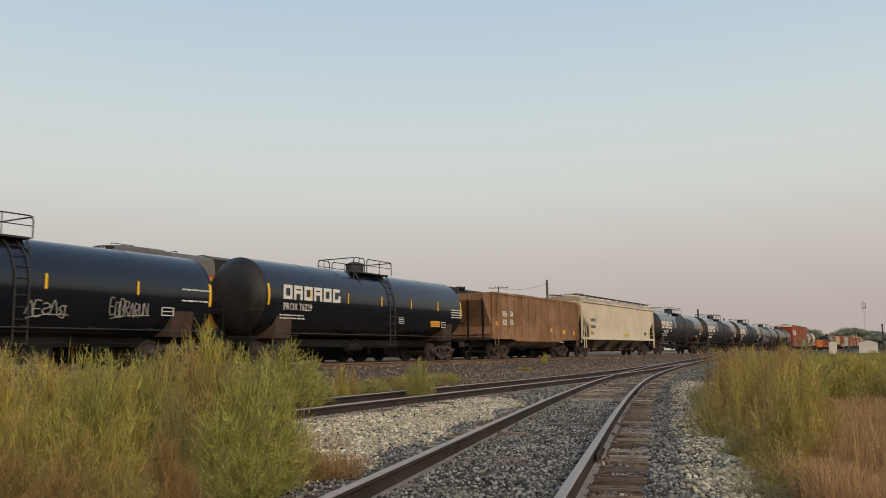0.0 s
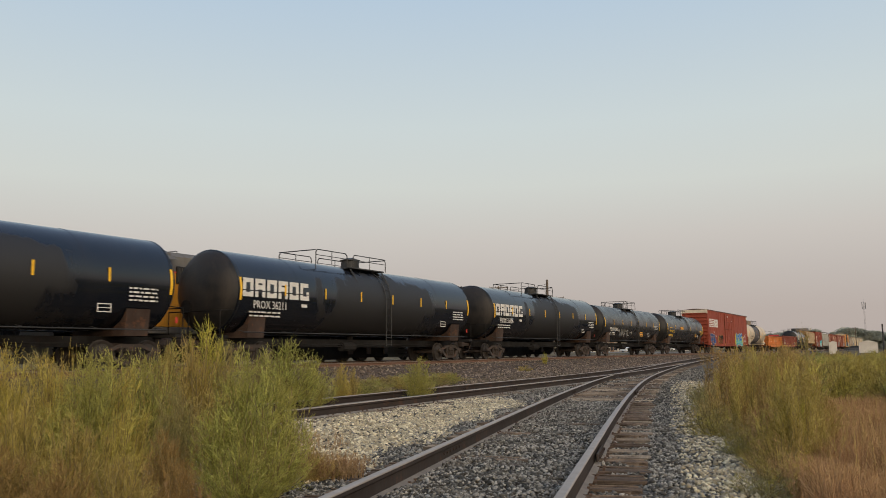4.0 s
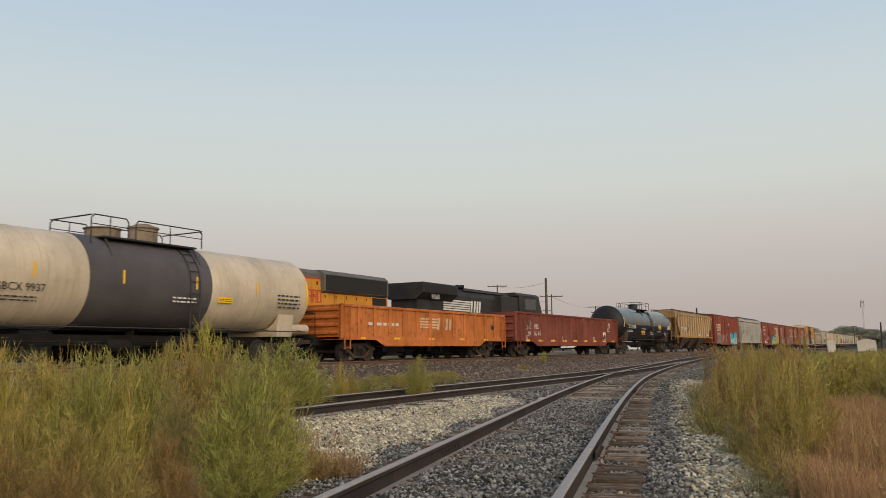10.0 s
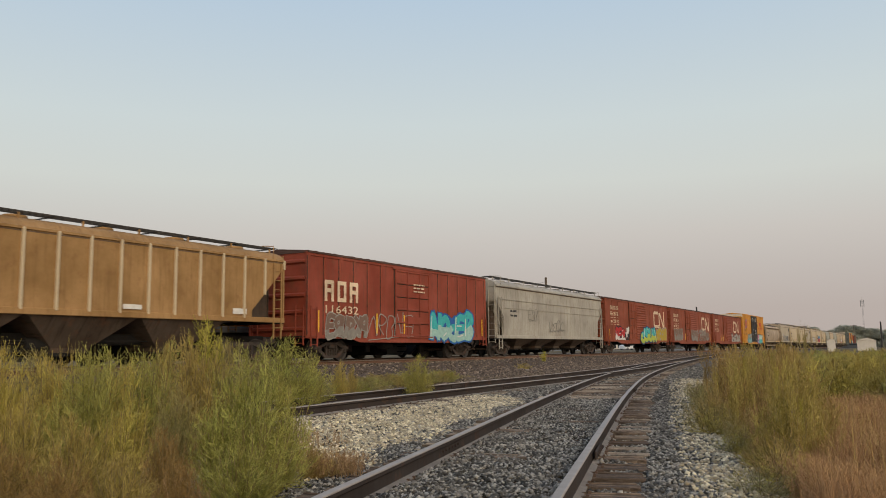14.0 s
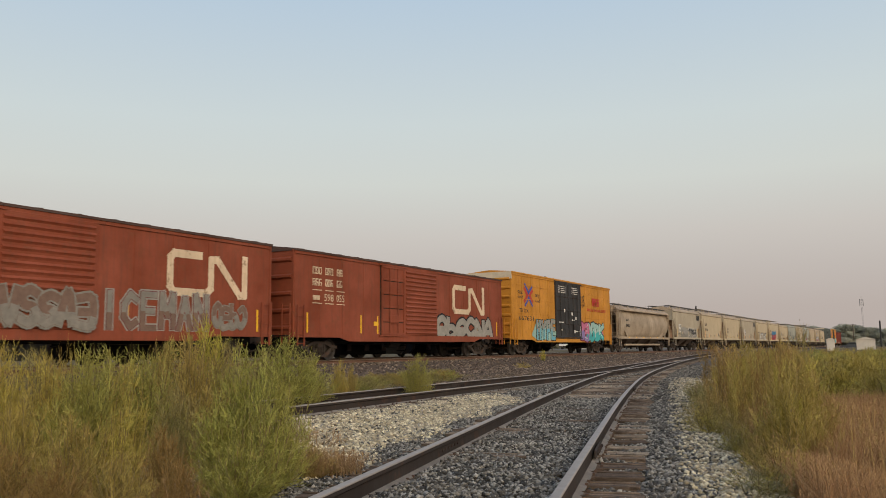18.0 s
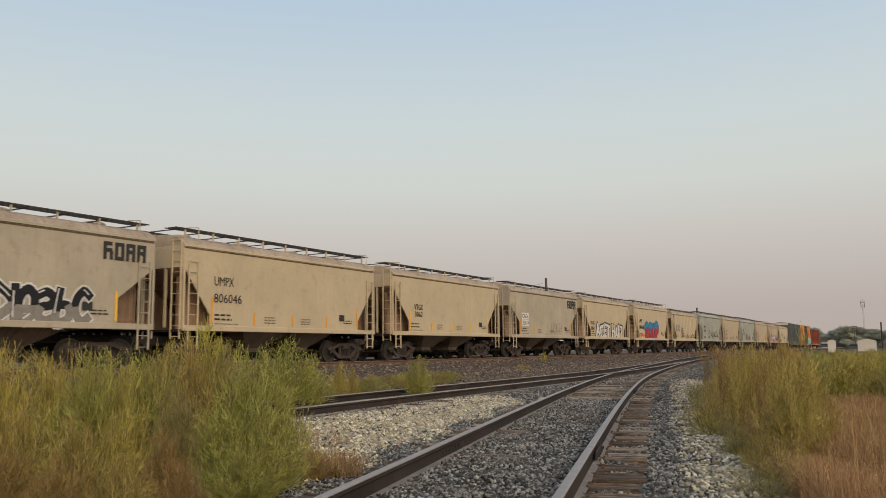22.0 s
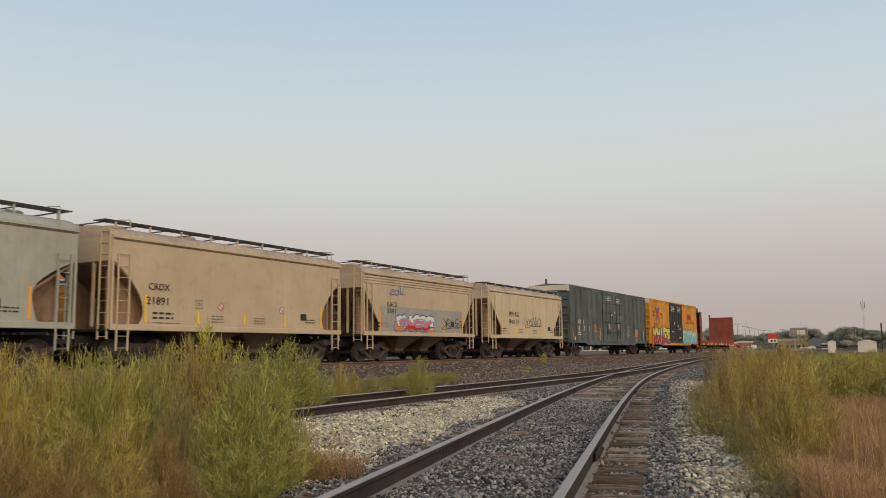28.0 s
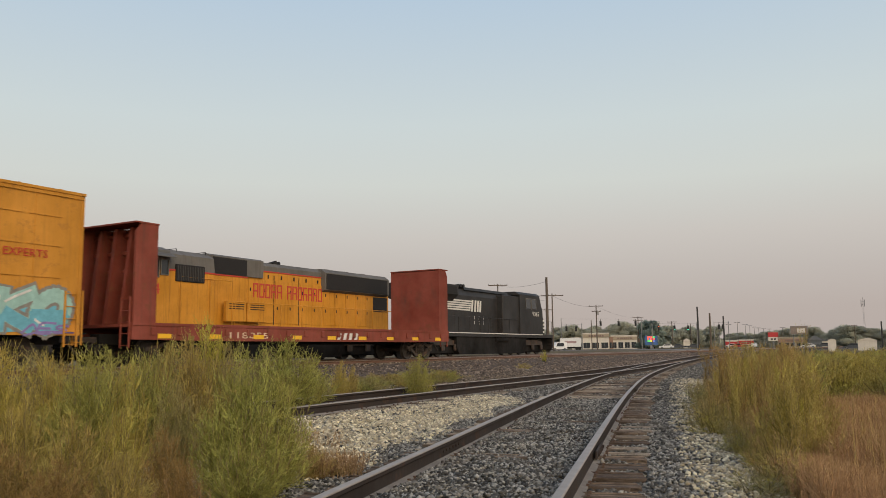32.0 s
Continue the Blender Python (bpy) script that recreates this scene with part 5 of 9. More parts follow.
# ------------------------------------------------------------------ tank cars
def tank_car(y_a, y_b, label, shell, top=4.12, rad=1.50, rails=(-2.6, 2.6), dome=0.0, belt=None, handrail=STEEL_DARK, stripes=7, seed=0, arch=0.0, domes=None, platform=1.35):
    car, hl = begin("tank_car", y_a, y_b, label, "tank car", inset=1.35)
    rnd = random.Random(seed)
    cz = top - rad
    e = hl - 0.15
    prof = [(-e - 0.52, 0.0), (-e - 0.51, 0.3), (-e - 0.46, 0.65), (-e - 0.35, 1.02), (-e - 0.20, 1.28), (-e - 0.06, 1.39), (-e + 0.1, rad)]
    prof += [(y, rad) for y in np.linspace(-e + 1, e - 1, 9)] + [(-y, r) for y, r in prof[::-1]]
    full = [(y, r * rad / 1.45 if r < 1.4 else r) for y, r in prof]
    part("shell", Mesh().turn(full[6:-6], (0, 0, cz), "y", 56), shell, car, smooth=True)
    for head in (full[:7], full[-7:]):
        part("tank_head", Mesh().turn(head, (0, 0, cz), "y", 56), shell if belt else HEAD_BLACK, car, "dull dished tank end", True)
    for y in (-e * 0.62, e * 0.62, -e + 0.04, e - 0.04):
        part("weld_band", Mesh().turn([(y - 0.03, rad + 0.001), (y - 0.025, rad + 0.008), (y + 0.025, rad + 0.008), (y + 0.03, rad + 0.001)], (0, 0, cz), "y", 48), shell, car, smooth=True)
    if belt:
        part("belt", Mesh().turn([(belt[0], rad + 0.001), (belt[0], rad + 0.012), (belt[1], rad + 0.012), (belt[1], rad + 0.001)], (0, 0, cz), "y", 56), belt[2], car, "dark painted belt round the tank", True)
    ptop = top - 0.30
    for dy, dr, dh in (domes or [(dome, 0.42, 0.62)]):
        m = Mesh()
        m.turn([(ptop, dr), (top + dh * 0.55, dr), (top + dh * 0.6, dr + 0.05), (top + dh * 0.66, dr + 0.05), (top + dh * 0.68, dr - 0.03), (top + dh * 0.8, dr * 0.5), (top + dh * 0.82, 0)], (0, dy, 0), "z", 20)
        part("valve_dome", m, STEEL_DARK if not belt else TANK_DIRTY, car, smooth=True)
    m = Mesh()
    ry0, ry1 = rails[0] * 0.66, rails[1] * 0.66
    pw = 1.0
    for x0, x1 in ((-pw, -0.5), (0.5, pw)):
        part("walk_plate", Mesh().box(x0, x1, -platform, platform, top - 0.13, top - 0.07, 0.01), handrail, car)
    for y in (-platform + 0.1, platform - 0.1):
        for x in (-1, 1):
            part("platform_brace", Mesh().rod((x * (pw - 0.1), y, top - 0.1), (x * rad * 0.86, y, cz + rad * 0.5), 0.03), handrail, car)
    for x in (-pw, pw):
        m = Mesh()
        for a, b in ((ry0, ry0 * 0.42), (ry0 * 0.30, ry1)):
            hh = top + 0.54 + arch
            m.pipe([(x, a, top - 0.35 if abs(a) > platform else top - 0.1), (x, a, hh - 0.12), (x, a + 0.1, hh), (x, b - 0.1, hh), (x, b, hh - 0.12), (x, b, top - 0.1)], 0.022)
            m.pipe([(x, a, top + 0.25), (x, b, top + 0.25)], 0.016)
            m.pipe([(x, (a + b) / 2, top - 0.1), (x, (a + b) / 2, hh)], 0.016)
        part("guard_rail", m, handrail, car)
    for y in (ry0, ry1):
        part("guard_rail_end", Mesh().pipe([(-pw, y, top + 0.52 + arch), (pw, y, top + 0.52 + arch)], 0.022), handrail, car)
    for x in (-1, 1):
        m = Mesh()
        for dy in (-0.21, 0.21):
            pts = [(x * rad * 1.03 * math.cos(a), platform - 0.5 + dy, cz + rad * 1.03 * math.sin(a)) for a in np.linspace(1.15, 0.0, 8)]
            m.pipe(pts + [(x * rad * 1.03, platform - 0.5 + dy, 0.75)], 0.02)
        for a in np.linspace(1.05, 0.1, 5):
            m.rod((x * rad * 1.04 * math.cos(a), platform - 0.71, cz + rad * 1.04 * math.sin(a)), (x * rad * 1.04 * math.cos(a), platform - 0.29, cz + rad * 1.04 * math.sin(a)), 0.014)
        for z in np.arange(0.8, cz, 0.33):
            m.rod((x * rad * 1.04, platform - 0.71, z), (x * rad * 1.04, platform - 0.29, z), 0.014)
        part("ladder", m, handrail, car)
        m = Mesh().pipe([(x * 1.56, -e + 0.3, 1.24), (x * 1.56, e - 0.3, 1.24)], 0.022)
        for y in np.linspace(-e + 0.4, e - 0.4, 8):
            m.rod((x * 1.56, y, 1.24), (x * 1.15, y, 1.32), 0.015)
        part("side_handrail", m, handrail, car)
    under_gear(car, hl + 0.3)
    for s in (-1, 1):
        yb = s * (hl - 1.35)
        m = Mesh()
        m.prism([(-1.25, 1.05), (1.25, 1.05), (1.34, 1.9), (1.1, 1.55), (0.6, 1.25), (-0.6, 1.25), (-1.1, 1.55), (-1.34, 1.9)], "y", yb - 0.45, yb + 0.45)
        part("saddle", m, shell if belt else SADDLE_RUST, car, "rust-dusted saddle plate")
        m = Mesh()
        m.box(-1.35, 1.35, s * (hl + 0.15), s * (hl + 0.55), 1.02, 1.12)
        for x in (-1.3, 1.3):
            m.pipe([(x, s * (hl + 0.5), 0.45), (x, s * (hl + 0.5), 2.0), (x, s * (hl - 0.3), 2.05)], 0.018)
        m.pipe([(-1.3, s * (hl + 0.5), 2.0), (1.3, s * (hl + 0.5), 2.0)], 0.018)
        for x in (-1.3, 1.3):
            m.box(x - 0.2, x + 0.2, s * (hl + 0.4), s * (hl + 0.55), 0.42, 0.46)
        part("end_platform", m, UNDER, car)
        coupler(car, s * (hl + 0.5))
        stripe_y = s * (e - 0.10)
        arc = [0.30 - k * 0.06 for k in range(10)]
        m = Mesh()
        ring = [(rad + 0.004) * Vector((math.cos(a), 0, math.sin(a))) for a in arc] + [(rad + 0.018) * Vector((math.cos(a), 0, math.sin(a))) for a in arc[::-1]]
        m.prism([(p.x, cz + p.z) for p in ring], "y", stripe_y - 0.05, stripe_y + 0.05)
        part("reflector", m, MARK_YELLOW, car, "curved yellow reflective strip")
    for k in range(1, stripes):
        y = -e + 2 * e * k / stripes
        stripe(rad - 0.012 + 0.02, y, cz - 0.10, cz + 0.33, car, w=0.08)
    m = Mesh()
    m.rod((0, 0, cz - rad + 0.05), (0, 0, cz - rad - 0.45), 0.16, 12)
    m.box(-0.3, 0.3, -0.25, 0.25, cz - rad - 0.55, cz - rad - 0.42)
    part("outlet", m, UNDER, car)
    m = Mesh()
    m.turn([(0, 0.25), (0.03, 0.28), (0.06, 0.25)], (-0.6, -hl - 0.35, 2.2), "y", 14)
    m.rod((-0.6, -hl - 0.2, 1.1), (-0.6, -hl - 0.2, 2.2), 0.03)
    part("brake_wheel", m, UNDER, car)
    return car, hl, cz, rad


# ------------------------------------------------------------------ box cars
def box_car(y_a, y_b, label, body, top, doors, end_cap=None, ribs=14, rib_style="post", roof=None, low=0.80, door_mat=None, sill=0.98, peak=0.16, end_ribs=6, rib_depth=0.055):
    car, hl = begin("box_car", y_a, y_b, label, "box car", inset=2.2)
    w = 1.50
    m = Mesh()
    m.box(-w, w, -hl, hl, sill, top - 0.02, 0.01)
    part("body", m, body, car)
    m = Mesh()
    m.prism([(-w - 0.07, top - 0.05), (w + 0.07, top - 0.05), (w + 0.07, top + 0.03), (0.1, top + peak), (-0.1, top + peak), (-w - 0.07, top + 0.03)], "y", -hl - 0.04, hl + 0.04)
    roof = roof or (body if body in (BOX_YELLOW, BOX_GREEN) else ROOF_RUST)
    part("roof", m, roof, car)
    m = Mesh()
    for y in np.arange(-hl + 0.5, hl - 0.3, 1.25):
        m.prism([(-w - 0.03, top + 0.03), (w + 0.03, top + 0.03), (w + 0.03, top + 0.055), (0.1, top + peak + 0.03), (-0.1, top + peak + 0.03), (-w - 0.03, top + 0.055)], "y", y, y + 0.07)
    part("roof_seams", m, roof, car)
    d0, d1 = doors
    for x in (-1, 1):
        m = Mesh()
        m.prism([(-hl, sill + 0.12), (-hl, sill - 0.02), (-hl + 2.9, sill - 0.02), (-hl + 3.6, low), (hl - 3.6, low), (hl - 2.9, sill - 0.02), (hl, sill - 0.02), (hl, sill + 0.12)], "x", x * w, x * (w + 0.035))
        part("side_sill", m, body, car)
        m = Mesh()
        m.box(x * w, x * (w + 0.04), -hl, hl, top - 0.16, top - 0.02)
        part("top_chord", m, body, car)
        if rib_style == "post":
            for y in np.linspace(-hl + 0.06, hl - 0.06, ribs):
                if d0 - 0.1 < y < d1 + 0.1:
                    continue
                m = Mesh().prism([(y - 0.07, 0), (y - 0.035, rib_depth), (y + 0.035, rib_depth), (y + 0.07, 0)], "z", sill + 0.1, top - 0.14)
                m.v = [(x * (w + q), p, z) for p, q, z in m.v]
                part("rib", m, body, car)
                # Dark strip along one flank of the rib, drawn as its shade.
                part("weld_line", Mesh().box(x * w, x * (w + 0.005), y - 0.125, y - 0.07, sill + 0.1, top - 0.16), RUST_AND_SHADE, car)
        else:
            for y in np.linspace(-hl + 0.04, hl - 0.04, ribs):
                if d0 - 0.1 < y < d1 + 0.1:
                    continue
                m = Mesh().box(x * w, x * (w + 0.014), y - 0.03, y + 0.03, sill + 0.1, top - 0.16)
                part("seam", m, body, car)
            if rib_style == "panel":
                for (a, b) in ((-hl + 0.6, d0 - 0.3), (d1 + 0.3, hl - 0.6)):
                    nn = max(2, int((b - a) / 1.05))
                    for k in range(nn):
                        ya = a + (b - a) * k / nn
                        for zz in (top - 0.75, top - 1.6, top - 2.5):
                            part("side_bead", Mesh().box(x * w, x * (w + 0.03), ya + 0.08, ya + (b - a) / nn - 0.08, zz - 0.02, zz + 0.02), body, car)
    for s in (-1, 1):
        n = end_ribs
        for k in range(n):
            z = sill + 0.35 + (top - sill - 0.75) * k / (n - 1)
            m = Mesh()
            m.prism([(s * hl, z - 0.11), (s * (hl + 0.09), z - 0.04), (s * (hl + 0.09), z + 0.04), (s * hl, z + 0.11)], "x", -w + 0.12, w - 0.12)
            part("end_rib", m, body, car)
        for x in (-1, 1):
            part("corner_post", Mesh().box(x * (w - 0.09), x * w, s * hl, s * (hl + 0.05), sill, top - 0.02), body, car)
        if end_cap and s < 0:
            part("end_cap", Mesh().box(-w - 0.02, w + 0.015, -hl - 0.06, -hl + 0.02, top - 0.42, top + 0.03), end_cap, car, "pale cream band across the top of the end")
        for x in (-1, 1):
            ladder(car, x * (w + 0.09), s * (hl - 0.32), sill - 0.35, sill + 1.25, body, 0.4)
            ladder(car, x * (w - 0.28), s * (hl + 0.16), sill - 0.3, sill + 1.3, body, 0.4, "x")
        part("end_walk", Mesh().box(-w + 0.1, w - 0.1, s * (hl + 0.05), s * (hl + 0.35), sill + 0.02, sill + 0.06), UNDER, car)
        coupler(car, s * (hl + 0.45))
    m = Mesh()
    m.turn([(0, 0.22), (0.03, 0.26), (0.06, 0.22)], (-0.7, -hl - 0.22, sill + 1.0), "y", 14)
    part("brake_wheel", m, UNDER, car)
    under_gear(car, hl + 0.3)
    return car, hl


def plug_doors(car, w, doors, z0, z1, material, bar=STEEL_DARK, n=2, beads=4, bars_on=True):
    d0, d1 = doors
    wd = (d1 - d0) / n
    for x in (-1, 1):
        for k in range(n):
            a, b = d0 + k * wd + 0.02, d0 + (k + 1) * wd - 0.02
            door = part("door", Mesh().box(x * (w + 0.005), x * (w + 0.055), a, b, z0, z1, 0.012), material, car, "plug door with locking bars")
            m = Mesh()
            for (ya, yb) in ((a, a + 0.09), (b - 0.09, b)):
                m.box(x * (w + 0.055), x * (w + 0.085), ya, yb, z0, z1)
            m.box(x * (w + 0.055), x * (w + 0.085), a + 0.09, b - 0.09, z0, z0 + 0.1)
            m.box(x * (w + 0.055), x * (w + 0.085), a + 0.09, b - 0.09, z1 - 0.1, z1)
            part("door_frame", m, material, door)
            # Added dark strips stand for shade and dirt down both door edges.
            for y in (a - 0.03, b + 0.03):
                part("door_seal", Mesh().box(x * (w + 0.004), x * (w + 0.03), y - 0.028, y + 0.028, z0, z1), RUST_AND_SHADE, door, "dark strip for the shade and dirt at the door edge")
            # Thin dark line below each door rib, painted as the rib's shadow.
            for q in range(1, beads):
                z = z0 + (z1 - z0) * q / beads - 0.065
                part("dirt_line", Mesh().box(x * (w + 0.054), x * (w + 0.0575), a + 0.1, b - 0.1, z - 0.018, z + 0.018), RUST_AND_SHADE, door)
            for q in range(1, beads):
                z = z0 + (z1 - z0) * q / beads
                part("door_rib", Mesh().box(x * (w + 0.055), x * (w + 0.09), a + 0.1, b - 0.1, z - 0.045, z + 0.045, 0.01), material, door)
            if bars_on:
                for f in (0.32, 0.68):
                    y = a + (b - a) * f
                    part("locking_bar", Mesh().rod((x * (w + 0.11), y, z0 + 0.08), (x * (w + 0.11), y, z1 - 0.08), 0.02), bar, door)
                m = Mesh().box(x * (w + 0.1), x * (w + 0.14), a + wd * 0.3, a + wd * 0.68, z0 + 0.55, z0 + 0.9, 0.01)
                part("door_crank", m, bar, door)
        for z in (z0 - 0.05, z1 + 0.03):
            part("door_track", Mesh().box(x * w, x * (w + 0.10), d0 - 0.2, d1 + 0.2, z - 0.03, z + 0.03), material, car)


# ------------------------------------------------------------------ covered hoppers
def hopper_car(y_a, y_b, label, body, top=4.52, bays=3, slope=(3.1, 1.4, 2.3), sill=1.38, curve=0.0, ribs=0, rib_mat=None, walk=WALKWAY, walk_up=0.14, sill_mat=None, bay_mat=None, shelf=True, category="hopper car", inner=None, ext_posts=2, round_cut=False):
    """slope: height where the end cut starts, its depth along the car, height where it ends."""
    car, hl = begin("covered_hopper", y_a, y_b, label, category, inset=1.55)
    zc, dy, ze = slope
    w = 1.52
    eave = top - 0.42
    levels = [sill, ze, zc] + list(np.linspace(zc + 0.15, eave, 4))
    levels = sorted(set([round(float(z), 3) for z in levels + list(np.linspace(sill, eave, 18 if round_cut else 9))]))

    def inset(z):
        if z >= zc:
            return 0.02
        if z <= ze:
            return dy - (0.22 * ((ze - z) / (ze - sill)) ** 2 if round_cut else 0.0)
        f = (zc - z) / (zc - ze)
        return 0.02 + (dy - 0.02) * (1 - math.sqrt(1 - f * f) if curve > 0.2 else math.sin(f * math.pi / 2) ** 0.9 if round_cut else f)

    def half(z):
        u = (z - sill) / (eave - sill)
        return w - 0.03 - curve * (2 * u - 1) ** 2

    for x in (-1, 1):
        vs, fs = [], []
        for z in levels:
            for off in (0.0, -0.05):
                vs += [(x * (half(z) + off), -hl + inset(z), z), (x * (half(z) + off), hl - inset(z), z)]
        for k in range(len(levels) - 1):
            a, b = 4 * k, 4 * (k + 1)
            fs += [(a, a + 1, b + 1, b), (a + 2, b + 2, b + 3, a + 3), (a, b, b + 2, a + 2), (a + 1, a + 3, b + 3, b + 1)]
        part("side_sheet", Mesh().add(vs, fs), body, car, smooth=curve > 0)
        part("side_sill", Mesh().box(x * (w - 0.10), x * (w + 0.03), -hl, hl, sill - 0.13, sill + 0.06, 0.015), sill_mat or body, car)
        if shelf:
            part("top_rail", Mesh().prism([(x * (half(eave) - 0.01), eave - 0.07), (x * (w + 0.02), eave - 0.05), (x * (w + 0.02), eave + 0.02), (x * (half(eave) - 0.01), eave + 0.05)], "y", -hl, hl), body, car)
            part("eave_seam", Mesh().box(x * (half(eave - 0.1) - 0.01), x * (half(eave - 0.1) + 0.006), -hl + 0.05, hl - 0.05, eave - 0.115, eave - 0.075), EAVE_BROWN, car, "brown line under the roof rail")
        for k in range(ribs):
            y = -hl + 0.03 + (2 * hl - 0.06) * k / (ribs - 1)
            zlow = sill
            if hl - abs(y) < dy:
                zlow = zc - (zc - ze) * (hl - abs(y)) / dy
            part("rib", Mesh().box(x * (w - 0.04), x * (w + 0.05), y - 0.045, y + 0.045, zlow, eave, 0.012), rib_mat or body, car)
    m = Mesh()
    pts = [(1.49, eave), (1.40, eave + 0.16), (1.15, eave + 0.29), (0.8, eave + 0.37), (0.3, top), (-0.3, top), (-0.8, eave + 0.37), (-1.15, eave + 0.29), (-1.40, eave + 0.16), (-1.49, eave)]
    m.prism(pts, "y", -hl, hl)
    part("roof", m, HOP_ROOF if body in (HOP_CREAM, HOP_TAN, HOP_BEIGE, HOP_SAND, HOP_STAINED) else body, car, smooth=True)
    for s in (-1, 1):
        part("end_sheet", Mesh().box(-w + 0.06, w - 0.06, s * (hl - 0.05), s * hl, zc - 0.02, eave), body, car)
        m = Mesh()
        y0, y1 = s * (hl - 0.03), s * (hl - dy - 1.5)
        m.prism([(y0, zc), (y0 - s * 0.05, zc - 0.08), (y1, sill - 0.15), (y1 - s * 0.08, sill - 0.05)], "x", -w + 0.08, w - 0.08)
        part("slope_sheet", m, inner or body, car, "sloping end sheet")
        for x in (-1, 1):
            web = Mesh().prism([(s * (hl - 0.32), sill - 0.1), (s * (hl - 0.32), zc - 0.32), (s * (hl - 0.55), zc - 0.42), (s * (hl - dy - 1.42), sill - 0.1)], "x", x * 0.90, x * 0.94)
            part("end_web", web, inner or BAY_GRIME_SHADE, car, "upright stiffening plate under the end slope")
            part("web_flange", Mesh().box(x * 0.86, x * 0.98, s * (hl - 0.33), s * (hl - 0.29), sill - 0.1, zc - 0.3), inner or BAY_GRIME_SHADE, car)
        for x in (-1, 1):
            part("end_post", Mesh().box(x * (w - 0.08), x * (w + 0.0), s * (hl - 0.08), s * hl, sill, zc), body, car)
            if ext_posts > 1:
                part("end_post", Mesh().box(x * 0.55, x * 0.63, s * (hl - 0.1), s * (hl - 0.02), sill, zc), body, car)
            ladder(car, x * (w + 0.03), s * (hl - 0.42), sill - 0.75, min(zc + 0.2, eave), body, 0.42)
            ladder(car, x * (w - 0.32), s * (hl + 0.03), sill - 0.4, eave + 0.2, body, 0.42, "x")
            m = Mesh().pipe([(x * (w - 0.02), s * (hl - 0.63), eave), (x * (w - 0.02), s * (hl - 0.63), top + walk_up), (x * (w - 0.6), s * (hl - 0.63), top + walk_up + 0.05)], 0.016)
            part("grab_iron", m, body, car)
        m = Mesh()
        m.box(-w + 0.05, w - 0.05, s * (hl - 0.9), s * (hl + 0.05), sill - 0.16, sill - 0.08)
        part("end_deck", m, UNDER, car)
        coupler(car, s * (hl + 0.40))
    m = Mesh()
    for x in (-1, 1):
        for k in range(4):
            xx = x * (0.62 + 0.16 * k)
            m.box(xx - 0.03, xx + 0.03, -hl - 0.05, hl + 0.05, top + walk_up - 0.03, top + walk_up)
    for y in np.linspace(-hl + 0.2, hl - 0.2, 10):
        m.box(-1.12, 1.12, y - 0.03, y + 0.03, top + walk_up - 0.06, top + walk_up - 0.03)
    part("running_board", m, walk, car, "grated roof walkway")
    for y in np.linspace(-hl + 0.4, hl - 0.4, 9):
        for x in (-1, 1):
            part("walk_bracket", Mesh().box(x * 1.06, x * 1.12, y - 0.02, y + 0.02, eave + 0.25, top + walk_up - 0.05), body, car)
    nh = bays * 2
    for k in range(nh):
        y = -hl + 1.2 + (2 * hl - 2.4) * k / (nh - 1)
        m = Mesh().turn([(top - 0.05, 0.36), (top + 0.10, 0.36), (top + 0.13, 0.33), (top + 0.16, 0.12), (top + 0.16, 0.0)], (0, y, 0), "z", 14)
        part("hatch", m, body, car)
    span = 2 * (hl - 2.9)
    for k in range(bays):
        c = -span / 2 + span * (k + 0.5) / bays
        b = span / bays * 0.5
        vs = []
        for z, hy, hx in ((sill - 0.1, b * 0.98, w - 0.08), (0.62, b * 0.34, 0.75), (0.45, b * 0.30, 0.70)):
            vs += [(-hx, c - hy, z), (hx, c - hy, z), (hx, c + hy, z), (-hx, c + hy, z)]
        fs = [(0, 1, 2, 3), (8, 11, 10, 9)] + [(q + i, q + (i + 1) % 4, q + 4 + (i + 1) % 4, q + 4 + i) for q in (0, 4) for i in range(4)]
        part("bay", Mesh().add(vs, fs), bay_mat or BAY_GRIME_SHADE, car)
        m = Mesh().box(-0.8, 0.8, c - b * 0.36, c + b * 0.36, 0.36, 0.47, 0.02)
        m.rod((-0.9, c, 0.42), (0.95, c, 0.42), 0.05, 8)
        part("outlet_gate", m, UNDER, car)
    under_gear(car, hl + 0.25)
    return car, hl, w


